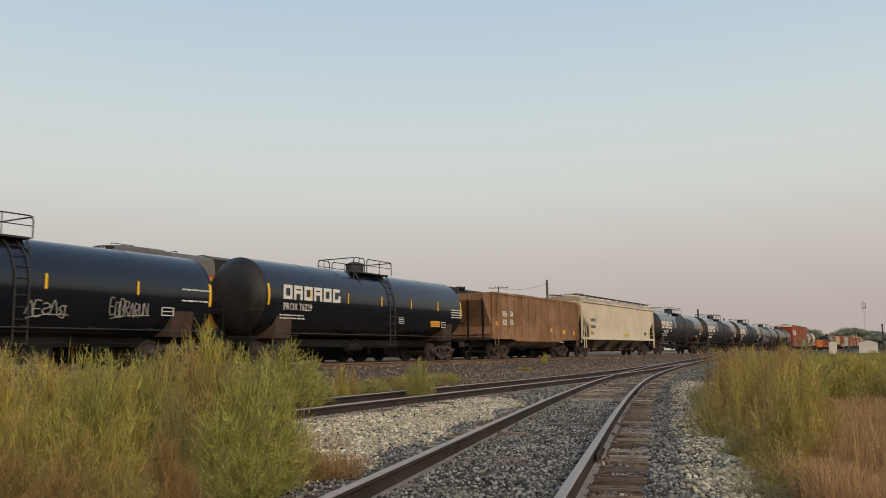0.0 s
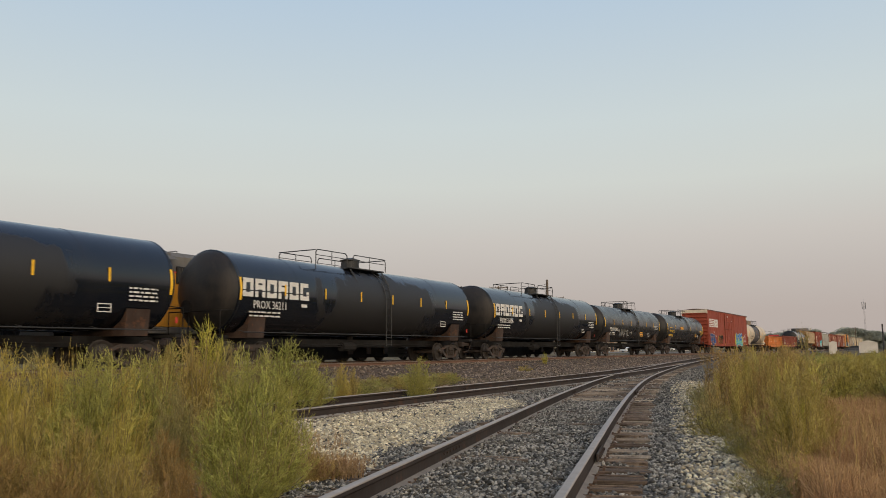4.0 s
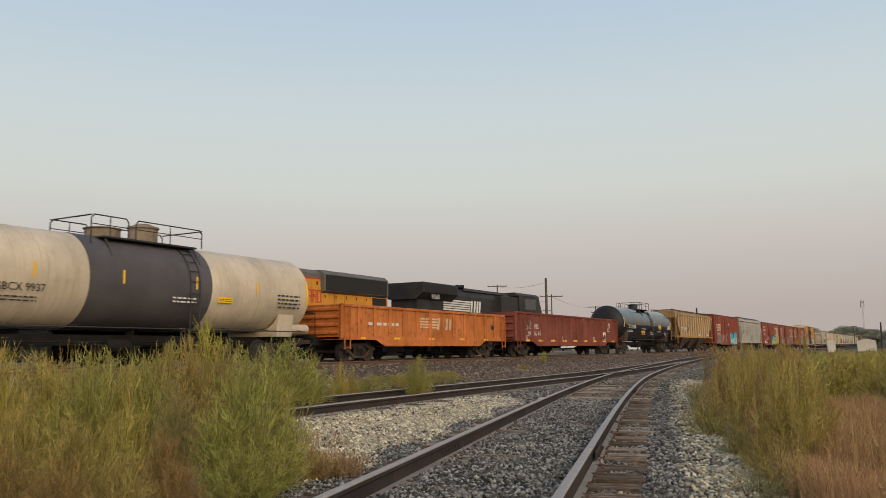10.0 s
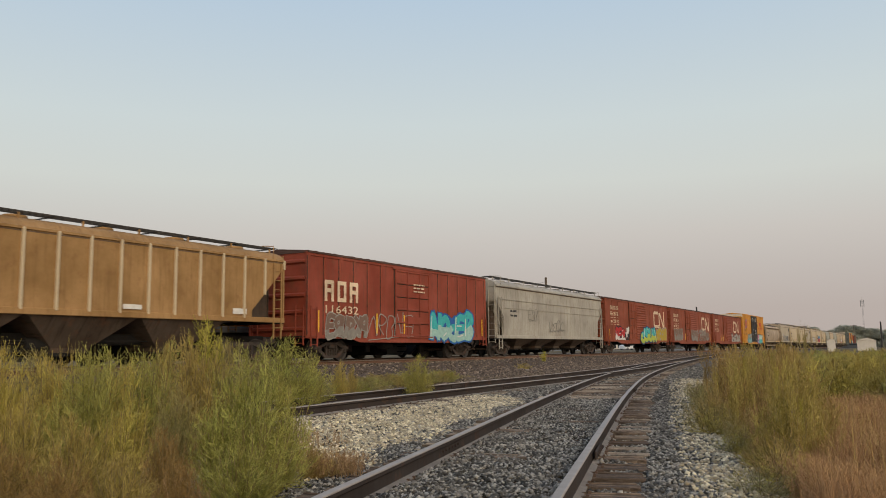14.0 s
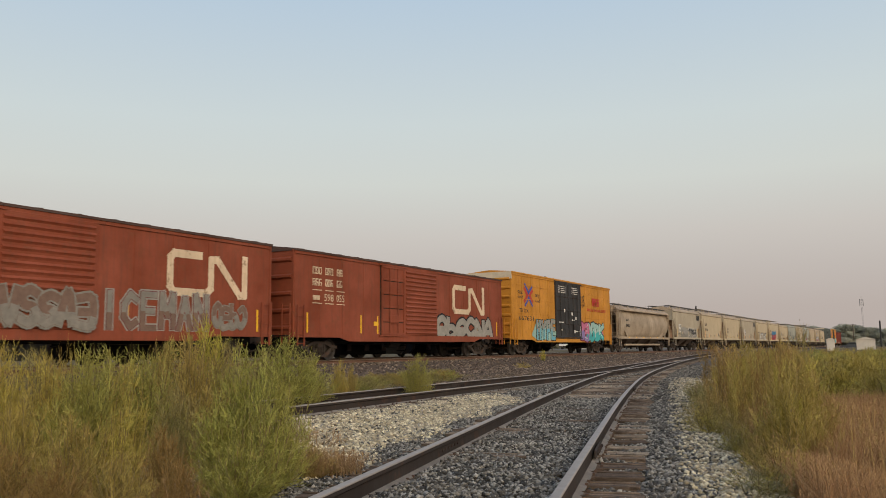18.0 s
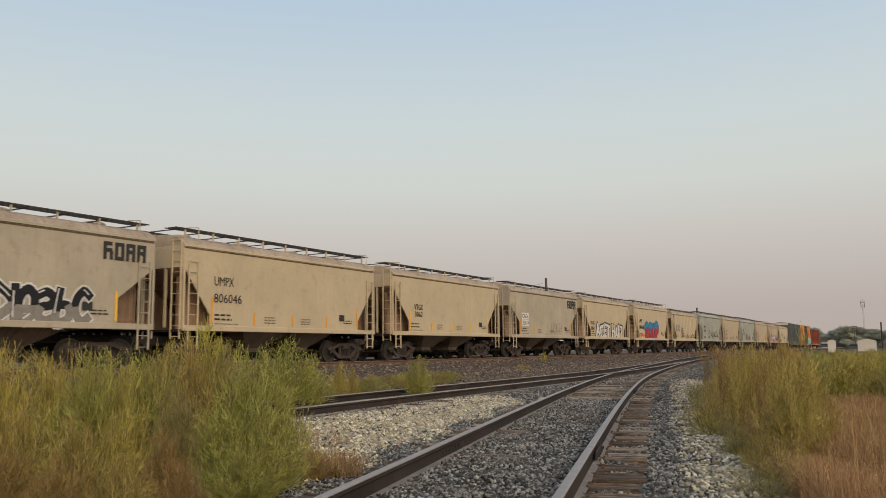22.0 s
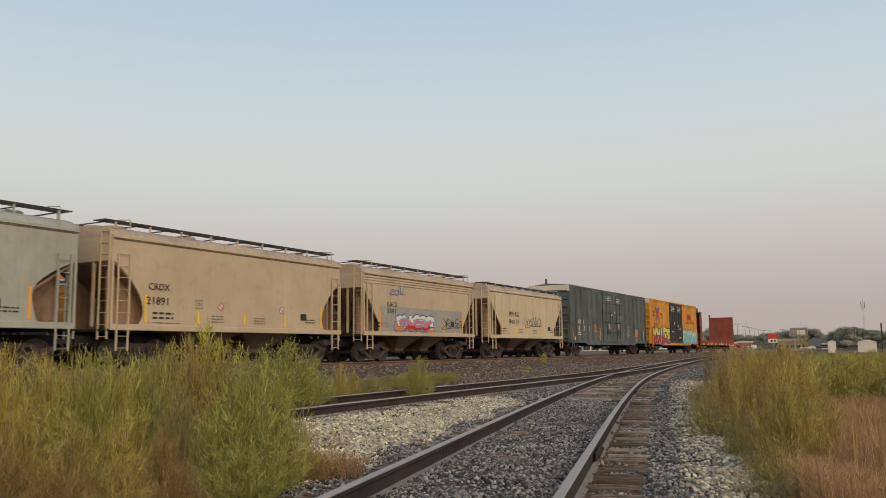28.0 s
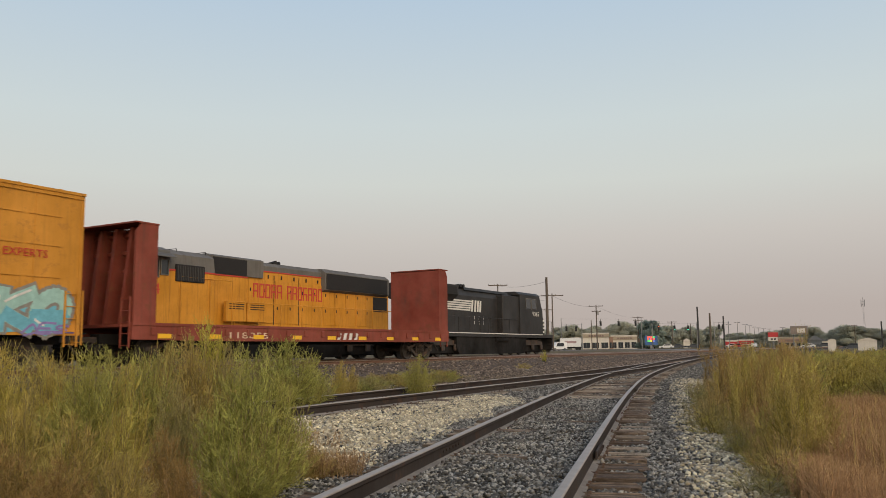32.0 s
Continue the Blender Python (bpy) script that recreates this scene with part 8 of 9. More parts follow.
car, hl, cz, rd = tank_car(-306.5, -290.4, "black tank car with scrawled white tags", BLACK, 3.88, 1.44, (-2.4, 2.1), stripes=5, seed=1)
tank_words(car, cz, rd, end_marks(hl) + [("tag", 1.0, 2.25, 1.56, 2.0, SPRAY["silver"], 5, 0.035, 5), ("tag", 3.72, 5.15, 1.62, 2.15, SPRAY["silver"], 6, 0.032, 8)])
car, hl, cz, rd = tank_car(-288.0, -272.4, "black tank car with white block lettering", BLACK, 4.18, 1.52, (-2.2, 2.4), stripes=6, seed=2)
tank_words(car, cz, rd, [("emblem", -6.74, -3.02, 2.56, 3.12, 6, MARK_WHITE), ("text", -6.70, -4.98, 2.14, 2.42, "PROX 76229", MARK_WHITE), ("bars", -6.8, -5.3, 1.78, 2.02, 2, MARK_WHITE),
                         ("panel", 4.6, 5.5, 1.73, 2.02, MARK_ORANGE), ("bars", 6.5, 7.68, 2.2, 2.72, 4, MARK_WHITE), ("box", 5.67, 6.10, 1.70, 2.00, MARK_WHITE), ("bars", 1.56, 2.04, 1.8, 2.14, 4, MARK_WHITE)])

# coal car with sloping ends
car, hl, w = gondola_car(-268.8, -255.0, "rusty brown high-sided coal car", GON_BROWN, 3.88, 1.18, 14, "coal_car", 0.12)
for k, (y, z) in enumerate(((-5.5, 2.52), (-4.6, 2.55), (-5.5, 2.03), (-4.6, 2.06))):
    panel(w + 0.005, y, y + 0.54, z, z + 0.30, MARK_WHITE, car, "number_panel", "white panel")
    lettering(("GG", "PX", "70", "38")[k], 0.2, w + 0.014, y + 0.08, z + 0.05, MARK_BLACK, car, 0.38)
for y in (-6.5, 1.6, 4.0, 5.8):
    panel(w + 0.004, y, y + 0.5, 1.75 - 0.03 * y, 2.0 - 0.03 * y, MARK_ORANGE, car, "placard")
part("hopper_belly", Mesh().prism([(1.42 * math.cos(q), 1.2 - 0.62 * math.sin(q)) for q in np.linspace(0, math.pi, 13)], "y", -hl + 3.4, hl - 3.4), BAY_GRIME_SHADE, car, "rounded grimy belly, darkened for shade", True)
for s in (-1, 1):
    part("end_platform", Mesh().box(-1.4, 1.4, s * hl, s * (hl + 1.05), 1.1, 1.2), UNDER, car)
    part("end_hood", Mesh().prism([(s * hl, 3.8), (s * (hl + 1.0), 3.75), (s * (hl + 1.0), 3.4), (s * hl, 1.9)], "x", -1.42, 1.42), GON_BROWN, car)
    for x in (-1.35, 0.4, 1.35):
        part("end_post", Mesh().box(x - 0.05, x + 0.05, s * (hl + 0.9), s * (hl + 1.0), 1.2, 3.5), UNDER, car)

car, hl, w = hopper_car(-254.0, -234.9, "cream covered hopper car with yellow dust stains", HOP_CREAM, 4.52, 4, (3.14, 1.45, 2.35), 1.40)
lettering("NRLX", 0.24, NEARSIDE, -7.75, 2.65, MARK_BLACK, car, 1.2)
lettering("896262", 0.24, NEARSIDE, -7.68, 2.14, MARK_BLACK, car, 1.05)
bars(NEARSIDE, -7.84, -7.1, 1.65, 1.92, 2, MARK_BLACK, car, 2)
stripe(NEARSIDE, -8.0, 1.5, 2.35, car)
stripe(NEARSIDE, 7.95, 1.6, 2.2, car)
panel(NEARSIDE, 6.3, 6.75, 1.78, 2.02, MARK_BLACK, car)
panel(NEARSIDE, 0.4, 1.6, 1.62, 1.80, plain("yellow_dust", (0.55, 0.38, 0.08), 0.9), car, "dust_stain", "patch of yellow dust")

for k, (a, b, num, lab) in enumerate(((-232.5, -214.7, "PROX 36238", "black tank car streaked with spilled cargo"), (-212.0, -194.1, "PROX 36211", "black tank car with stained shell"),
                                      (-191.3, -173.3, "PROX 36198", "black tank car with large white block lettering"))):
    car, hl, cz, rd = tank_car(a, b, lab, BLACK_SPILLED, 4.32, 1.55, (-5.7, 2.2), stripes=7, seed=3 + k, arch=-0.06)
    tank_words(car, cz, rd, [("emblem", -8.6, -4.75, 2.54, 3.22, 6, MARK_WHITE), ("text", -8.0, -6.2, 2.12, 2.42, num, MARK_WHITE), ("bars", -8.1, -6.4, 1.8, 2.08, 2, MARK_WHITE),
                             ("bars", 7.0, 8.1, 2.1, 2.6, 4, MARK_WHITE), ("box", 6.0, 6.5, 1.75, 2.02, MARK_WHITE), ("bars", -5.3, -4.9, 2.2, 2.5, 1, MARK_WHITE)])
    panel(1.1, hl + 0.35, hl + 0.45, 1.5, 1.7, MARK_RED, car, "hazard_placard", "small red hazard placard")

car, hl, cz, rd = tank_car(-171.5, -155.1, "dusty black tank car with a white spray tag", BLACK_DUSTY, 4.10, 1.48, (-2.3, 2.7), stripes=7, seed=6)
tank_words(car, cz, rd, [("text", -6.72, -4.62, 2.0, 2.28, "FURX 123625", MARK_WHITE), ("bars", -6.72, -5.2, 1.7, 1.95, 2, MARK_WHITE), 
                         ("panel", 1.7, 2.6, 1.64, 2.02, MARK_ORANGE), ("box", 4.3, 4.8, 1.64, 1.92, MARK_WHITE), ("bars", 6.1, 7.2, 2.3, 2.7, 3, MARK_WHITE)])
tag_word("KNAVE", on_tank(rd, cz, 2.1) + 0.012, -4.3, -1.6, 1.62, 2.4, "silver", car)
part("spray_tag", Mesh().ribbon([(-1.5, 1.9), (-0.8, 1.95), (-1.05, 2.1)], 0.05, on_tank(rd, cz, 2.1) + 0.012).ribbon([(-0.8, 1.95), (-1.0, 1.8)], 0.05, on_tank(rd, cz, 2.1) + 0.012), SPRAY["silver"], car, "thin sprayed arrow")
car, hl, cz, rd = tank_car(-152.55, -136.6, "black tank car with yellow lettering", BLACK_DUSTY, 4.08, 1.48, (-2.4, 2.4), stripes=5, seed=7)
tank_words(car, cz, rd, [("text", -7.1, -5.1, 2.17, 2.41, "UTLX 661335", MARK_YELLOW), ("bars", -7.15, -5.5, 1.76, 2.05, 2, MARK_YELLOW), ("panel", -2.7, -1.5, 2.52, 2.77, MARK_ORANGE),
                         ("panel", 3.94, 4.77, 1.79, 2.07, MARK_ORANGE), ("bars", 6.0, 7.2, 2.0, 2.5, 4, MARK_YELLOW), ("box", 5.2, 5.7, 1.72, 2.0, MARK_WHITE), ("bars", -7.0, -5.9, 2.6, 2.72, 1, MARK_YELLOW)])

# long red box car
car, hl = box_car(-134.1, -108.2, "long red-brown auto parts box car with graffiti", BOX_RED, 5.10, (-3.2, 2.9), PALE, 22, "seam", end_ribs=9)
plug_doors(car, 1.50, (-3.2, 2.9), 1.12, 4.92, BOX_RED, BOX_RED, 2, 4)
m = Mesh()
for k in range(5):
    z = 3.12 + k * 0.205
    m.prism([(-12.3, z), (-9.9 + 0.06 * k, z), (-9.8 + 0.06 * k, z + 0.13), (-12.3, z + 0.13)], "x", NEARSIDE, NEARSIDE + 0.006)
part("emblem", m, MARK_WHITE, car, "white speed stripes")
m = Mesh()
for ya in (-9.62, -8.9, -8.45, -7.85):
    m.prism([(ya, 3.10), (ya + 0.32, 3.10), (ya + 0.46, 4.05), (ya + 0.14, 4.05)], "x", NEARSIDE, NEARSIDE + 0.006)
m.prism([(-9.3, 4.0), (-9.05, 4.0), (-8.75, 3.15), (-9.0, 3.15)], "x", NEARSIDE + 0.006, NEARSIDE + 0.009)
for z in (3.1, 3.5, 3.88):
    m.box(NEARSIDE + 0.006, NEARSIDE + 0.010, -8.4, -7.5, z, z + 0.17)
part("emblem", m, MARK_WHITE, car, "white slanted block shapes")
lettering("487138", 0.22, NEARSIDE, -9.84, 1.90, MARK_WHITE, car, 1.35)
bars(NEARSIDE, -9.85, -9.37, 2.4, 2.62, 1, MARK_WHITE, car, 3)
bars(1.60, -2.2, -1.3, 4.5, 4.75, 2, MARK_WHITE, car, 4)
bars(1.60, 0.7, 1.6, 4.0, 4.12, 1, MARK_WHITE, car, 5)
sprayed_word("FEW", NEARSIDE, -11.9, -9.5, 0.86, 2.25, "navy", "navy", "blue", "silver", car, 0.28, 0.4, True)
mural(NEARSIDE, -9.4, -8.9, 1.2, 1.75, ["navy", "blue"], "silver", None, car, 3, 1)
sprayed_word("SCOOP", NEARSIDE, -7.0, -4.5, 1.05, 2.2, "black", "maroon", "black", "ochre", car, 0.24, 0.5, True)
tag_strokes(NEARSIDE, -7.6, -7.0, 1.3, 2.1, SPRAY["ochre"], car, 4, 0.06, 2)
mural(NEARSIDE, 3.4, 9.3, 0.90, 2.5, ["sky"], "blue", "lime", car, 6, 0)
mural(NEARSIDE + 0.004, 3.9, 8.9, 0.95, 2.3, ["yellow", "lime"], "yellow", None, car, 9, 5)
sprayed_word("BORE", NEARSIDE + 0.02, 4.1, 8.8, 0.86, 2.42, "blue", "teal", "white", "sky", car, 0.25, 0.4, True)
tag_strokes(NEARSIDE, 9.3, 11.7, 1.4, 2.35, SPRAY["white"], car, 4, 0.05, 4)
for y in (-11.9, -10.0, -3.6, 3.2, 9.4, 11.6):
    panel(NEARSIDE + 0.02, y, y + 0.45, 1.02, 1.12, MARK_YELLOW, car, "reflector")
panel(NEARSIDE, 12.35, 12.9, 4.6, 4.95, PALE, car, "corner_patch")

car, hl, cz, rd = tank_car(-106.2, -91.0, "white tank car with a dark grey belt", TANK_WHITE, 4.18, 1.48, (-3.6, 3.2), belt=(-2.7, 2.2, TANK_GREY), stripes=5, seed=8, domes=[(-1.2, 0.55, 0.45), (0.4, 0.48, 0.8)], platform=1.9)
tank_words(car, cz, rd, [("text", -5.6, -4.1, 2.2, 2.42, "GBCX 9937", MARK_BLACK), ("bars", -5.6, -4.3, 1.9, 2.1, 2, MARK_BLACK), ("panel", 2.5, 3.2, 2.2, 2.4, MARK_YELLOW), ("bars", 5.6, 6.9, 2.1, 2.7, 4, MARK_BLACK),
                         ("bars", 0.5, 1.5, 2.1, 2.35, 2, MARK_WHITE)])
part("air_tank", Mesh().turn([(-0.55, 0.05), (-0.5, 0.2), (0.5, 0.2), (0.55, 0.05)], (1.1, hl - 0.4, 1.35), "y", 14), TANK_WHITE, car, "small white cylinder", True)

MARK_FADED = paint("lettering_faded", (0.62, 0.47, 0.30), 0.8, 0.6, 0.9, 0.9, dirt=(0.42, 0.17, 0.05))
car, hl, w = gondola_car(-89.0, -72.9, "faded orange gondola car with rust streaks", GON_ORANGE, 2.46, 0.95, 14)
m = Mesh()
for k in range(4):
    m.box(w + 0.002, w + 0.008, -1.55, 0.2, 1.56 + k * 0.14, 1.64 + k * 0.14)
for ya in (0.1, 0.55, 0.95, 1.3):
    m.prism([(ya, 1.5), (ya + 0.2, 1.5), (ya + 0.3, 2.1), (ya + 0.1, 2.1)], "x", w + 0.002, w + 0.008)
part("emblem", m, MARK_FADED, car, "faded white stripes and block shapes")
bars(w + 0.002, -6.0, -3.5, 1.55, 1.85, 1, MARK_WHITE, car, 8)
panel(w + 0.004, 6.3, 6.7, 1.6, 1.85, MARK_BLACK, car)
for y in (-6.8, -4.0, -0.8, 2.4, 5.2):
    panel(w + 0.062, y, y + 0.5, 0.98, 1.07, MARK_YELLOW, car, "reflector")

car, hl, w = gondola_car(-71.4, -51.5, "dark red gondola car with a white emblem", GON_RED, 2.76, 0.95, 16)
for text, y in (("59", -8.0), ("36", -7.06), ("41", -6.46)):
    lettering(text, 0.3, w + 0.004, y, 1.31, MARK_WHITE, car, 0.42)
blocks(w + 0.004, -7.0, -6.3, 1.78, 2.05, 2, MARK_WHITE, car, 2)
tag_strokes(w + 0.004, -8.4, -7.3, 1.7, 2.3, SPRAY["silver"], car, 3, 0.04, 3)
m = Mesh()
m.ribbon([(7.45, 1.95), (7.75, 1.95), (7.75, 2.3), (7.95, 2.42), (8.15, 2.3), (8.15, 2.1)], 0.09, w + 0.004)
m.ribbon([(7.45, 1.82), (8.0, 1.82)], 0.06, w + 0.004)
part("emblem", m, MARK_WHITE, car, "white looped emblem shape")
panel(w + 0.004, 6.4, 7.04, 1.16, 1.72, MARK_WHITE, car)
panel(w + 0.013, 6.5, 6.95, 1.2, 1.5, MARK_BLACK, car)
for k in range(9):
    y = -8.6 + k * 2.1
    panel(w + 0.064, y, y + 0.75, 0.96, 1.08, MARK_YELLOW, car, "reflector")
    panel(w + 0.005, y + 0.1, y + 0.5, 1.1, 1.35, SPRAY["silver"] if k % 3 == 0 else GON_RED, car, "scuffed_panel")

car, hl, cz, rd = tank_car(-49.7, -33.9, "glossy black tank car with yellow safety strips", BLACK, 4.10, 1.50, (-2.6, 2.6), stripes=5, seed=9)
tank_words(car, cz, rd, [("text", -6.5, -4.3, 2.18, 2.5, "TILX 255388", MARK_WHITE), ("bars", -6.6, -4.9, 1.86, 2.09, 2, MARK_WHITE), ("bars", -2.5, -1.2, 2.13, 2.28, 1, MARK_WHITE), ("panel", -2.3, -1.2, 1.69, 2.02, MARK_ORANGE),
                         ("panel", 2.98, 3.9, 2.23, 2.6, MARK_YELLOW), ("bars", 0.6, 1.6, 1.7, 2.0, 3, MARK_WHITE), ("bars", 3.0, 4.0, 1.95, 2.1, 2, MARK_WHITE), ("bars", 6.3, 7.3, 2.24, 2.67, 4, MARK_WHITE), ("box", 5.6, 6.1, 1.7, 1.95, MARK_WHITE)])

car, hl, w = hopper_car(-32.0, -14.7, "ochre ribbed grain hopper car", HOP_OCHRE, 4.35, 3, (3.62, 1.75, 1.95), 1.66, ribs=17, rib_mat=HOP_TAN, walk_up=0.10)
for k, y in enumerate((-6.75, -6.2, -5.45, -4.95, -4.45, -3.8)):
    panel(w + 0.005, y, y + 0.42, 2.3, 2.62, MARK_WHITE if k < 5 else MARK_BLACK, car, "number_panel")
    if k < 5:
        bars(w + 0.014, y + 0.06, y + 0.36, 2.34, 2.58, 1, MARK_BLACK, car, k)
panel(w + 0.005, 5.9, 6.6, 1.8, 2.0, MARK_WHITE, car)
panel(w + 0.005, 1.2, 1.9, 1.8, 1.95, MARK_WHITE, car)

car, hl = box_car(-13.26, 2.57, "rust red box car with graffiti along the bottom", KCS_RED, 4.48, (-1.55, 1.6), None, 16, "post", end_ribs=5)
plug_doors(car, 1.50, (-1.55, 1.6), 1.12, 4.25, KCS_RED, KCS_RED, 1, 5)
for k in range(3):
    blocks(1.57, -6.9 + k * 0.87, -6.17 + k * 0.87, 2.5, 3.38, 1, MARK_CREAM, car, (8, 3, 21)[k], "emblem", "cream block letter shape", 0.19)
lettering("116432", 0.34, 1.57, -6.83, 2.0, MARK_CREAM, car, 2.3)
bars(1.62, 0.0, 1.0, 3.2, 3.7, 3, MARK_CREAM, car, 4)
mural(1.572, -6.7, -3.9, 0.95, 1.95, ["dust", "grey"], "silver", None, car, 11, 6)
tag_strokes(1.575, -3.9, -0.2, 0.95, 2.1, SPRAY["silver"], car, 12, 0.05, 5)
mural(1.572, 1.75, 6.2, 0.9, 2.3, ["teal", "mint"], "blue", "blue", car, 13, 5)
for y in (-7.3, -3.1, -0.8, 3.3, 7.3):
    stripe(1.575, y, 1.2, 2.1, car)

car, hl, w = hopper_car(4.0, 22.8, "dirty grey covered hopper car with streaks", HOP_DIRTY, 4.62, 4, (3.3, 1.0, 2.4), 1.20, curve=0.06)
bars(NEARSIDE - 0.02, -7.47, -6.45, 2.35, 2.9, 2, MARK_BLACK, car, 3)
tag_strokes(NEARSIDE, -4.8, -3.4, 2.2, 2.9, SPRAY["grey"], car, 6, 0.04, 3)
tag_strokes(NEARSIDE, -1.6, 1.2, 1.6, 2.4, SPRAY["grey"], car, 7, 0.05, 4)
m = Mesh()
for z in (2.9, 3.4):
    m.box(1.46, 1.52, -8.7, 8.7, z - 0.025, z + 0.025)
part("side_bead", m, HOP_DIRTY, car)

for k, (a, b, num, lab) in enumerate(((23.7, 42.6, "598190", "oxide red box car with colourful graffiti"), (43.9, 62.7, "598237", "oxide red box car with silver graffiti"), (64.1, 82.9, "598055", "oxide red box car with pale lettering"))):
    car, hl = box_car(a, b, lab, CN_RED, 4.45, (-3.35, 1.75), None, 13, "seam", peak=0.22, end_ribs=5)
    plug_doors(car, 1.50, (-3.35, -1.4), 1.12, 4.3, CN_RED, CN_RED, 1, 5)
    for x in (-1, 1):
        d = part("door", Mesh().box(x * 1.505, x * 1.56, -1.36, 1.72, 1.12, 4.3, 0.01), CN_RED, car, "sliding door of corrugated steel")
        for q in range(15):
            z = 1.22 + q * 0.208
            part("door_corrugation", Mesh().prism([(z - 0.07, 0), (z, 0.045), (z + 0.07, 0)], "y", -1.25, 1.62).add([], []), CN_RED, d).matrix_basis = Matrix(((0, 0, x, x * 1.56), (0, 1, 0, 0), (1, 0, 0, 0), (0, 0, 0, 1)))
    for r in range(2):
        for q, (ya, yb, count) in enumerate(((-8.28, -7.66, 3), (-7.45, -6.90, 3), (-6.66, -6.25, 2))):
            blocks(NEARSIDE, ya, yb, 3.55 - r * 0.48, 3.85 - r * 0.48, count, MARK_CREAM, car, 4 + r + 5 * q, "emblem", "pale block letter shape", 0.15)
    bars(NEARSIDE, -8.25, -7.75, 2.40, 2.84, 1, MARK_CREAM, car, 4)
    lettering(num[:3], 0.3, NEARSIDE, -7.5, 2.46, MARK_CREAM, car, 0.62)
    lettering(num[3:], 0.3, NEARSIDE, -6.68, 2.46, MARK_CREAM, car, 0.55)
    for z in (2.88, 2.34):
        for ya, yb in ((-8.28, -7.66), (-7.45, -6.88), (-6.66, -6.1)):
            panel(NEARSIDE, ya, yb, z, z + 0.035, MARK_CREAM, car, "rule_line")
    lx = 4.4 if k < 2 else 3.4
    m = Mesh()
    m.ribbon([(lx + 1.45, 3.70), (lx + 0.3, 3.70), (lx + 0.14, 3.55), (lx + 0.14, 2.6), (lx + 0.3, 2.42), (lx + 1.75, 2.42), (lx + 1.95, 2.6), (lx + 1.95, 3.6), (lx + 2.25, 3.62), (lx + 3.35, 2.42), (lx + 3.6, 2.42), (lx + 3.6, 3.78)], 0.27, NEARSIDE)
    part("emblem", m, MARK_CREAM, car, "large cream ribbon-shaped emblem")
    for y in (-8.6, -4.9, -3.6, 2.9, 6.2, 8.7):
        stripe(NEARSIDE, y, 1.15, 1.95, car)
    if k == 0:
        mural(NEARSIDE, -7.1, -4.6, 0.98, 2.05, ["red", "white"], "black", "maroon", car, 15, 3)
        mural(NEARSIDE, -4.7, -2.2, 0.95, 2.15, ["white", "black"], "maroon", None, car, 16, 3)
        mural(1.62, -0.3, 4.7, 0.95, 2.3, ["teal", "lime"], "navy", "green", car, 17, 4)
        mural(NEARSIDE, 5.2, 8.7, 0.98, 2.2, ["ochre", "ochre"], "silver", "purple", car, 18, 4)
    elif k == 1:
        mural(NEARSIDE, -8.2, -4.7, 1.14, 2.35, ["dust", "grey"], "grey", None, car, 19, 5)
        mural(1.62, -1.3, 1.6, 1.13, 2.25, ["dust", "grey"], "grey", None, car, 20, 5)
        sprayed_word("ICEMAN", NEARSIDE, 1.9, 6.3, 1.02, 2.4, "grey", "dust", "maroon", "silver", car, 0.26, 0.4)
        mural(NEARSIDE, 6.5, 8.1, 1.2, 2.1, ["dust", "grey"], "grey", None, car, 21, 4)
    else:
        mural(NEARSIDE, 1.7, 8.1, 0.98, 2.1, ["silver", "silver"], "black", None, car, 22, 6)
        panel(NEARSIDE, -3.9, -3.6, 1.5, 1.7, MARK_YELLOW, car)


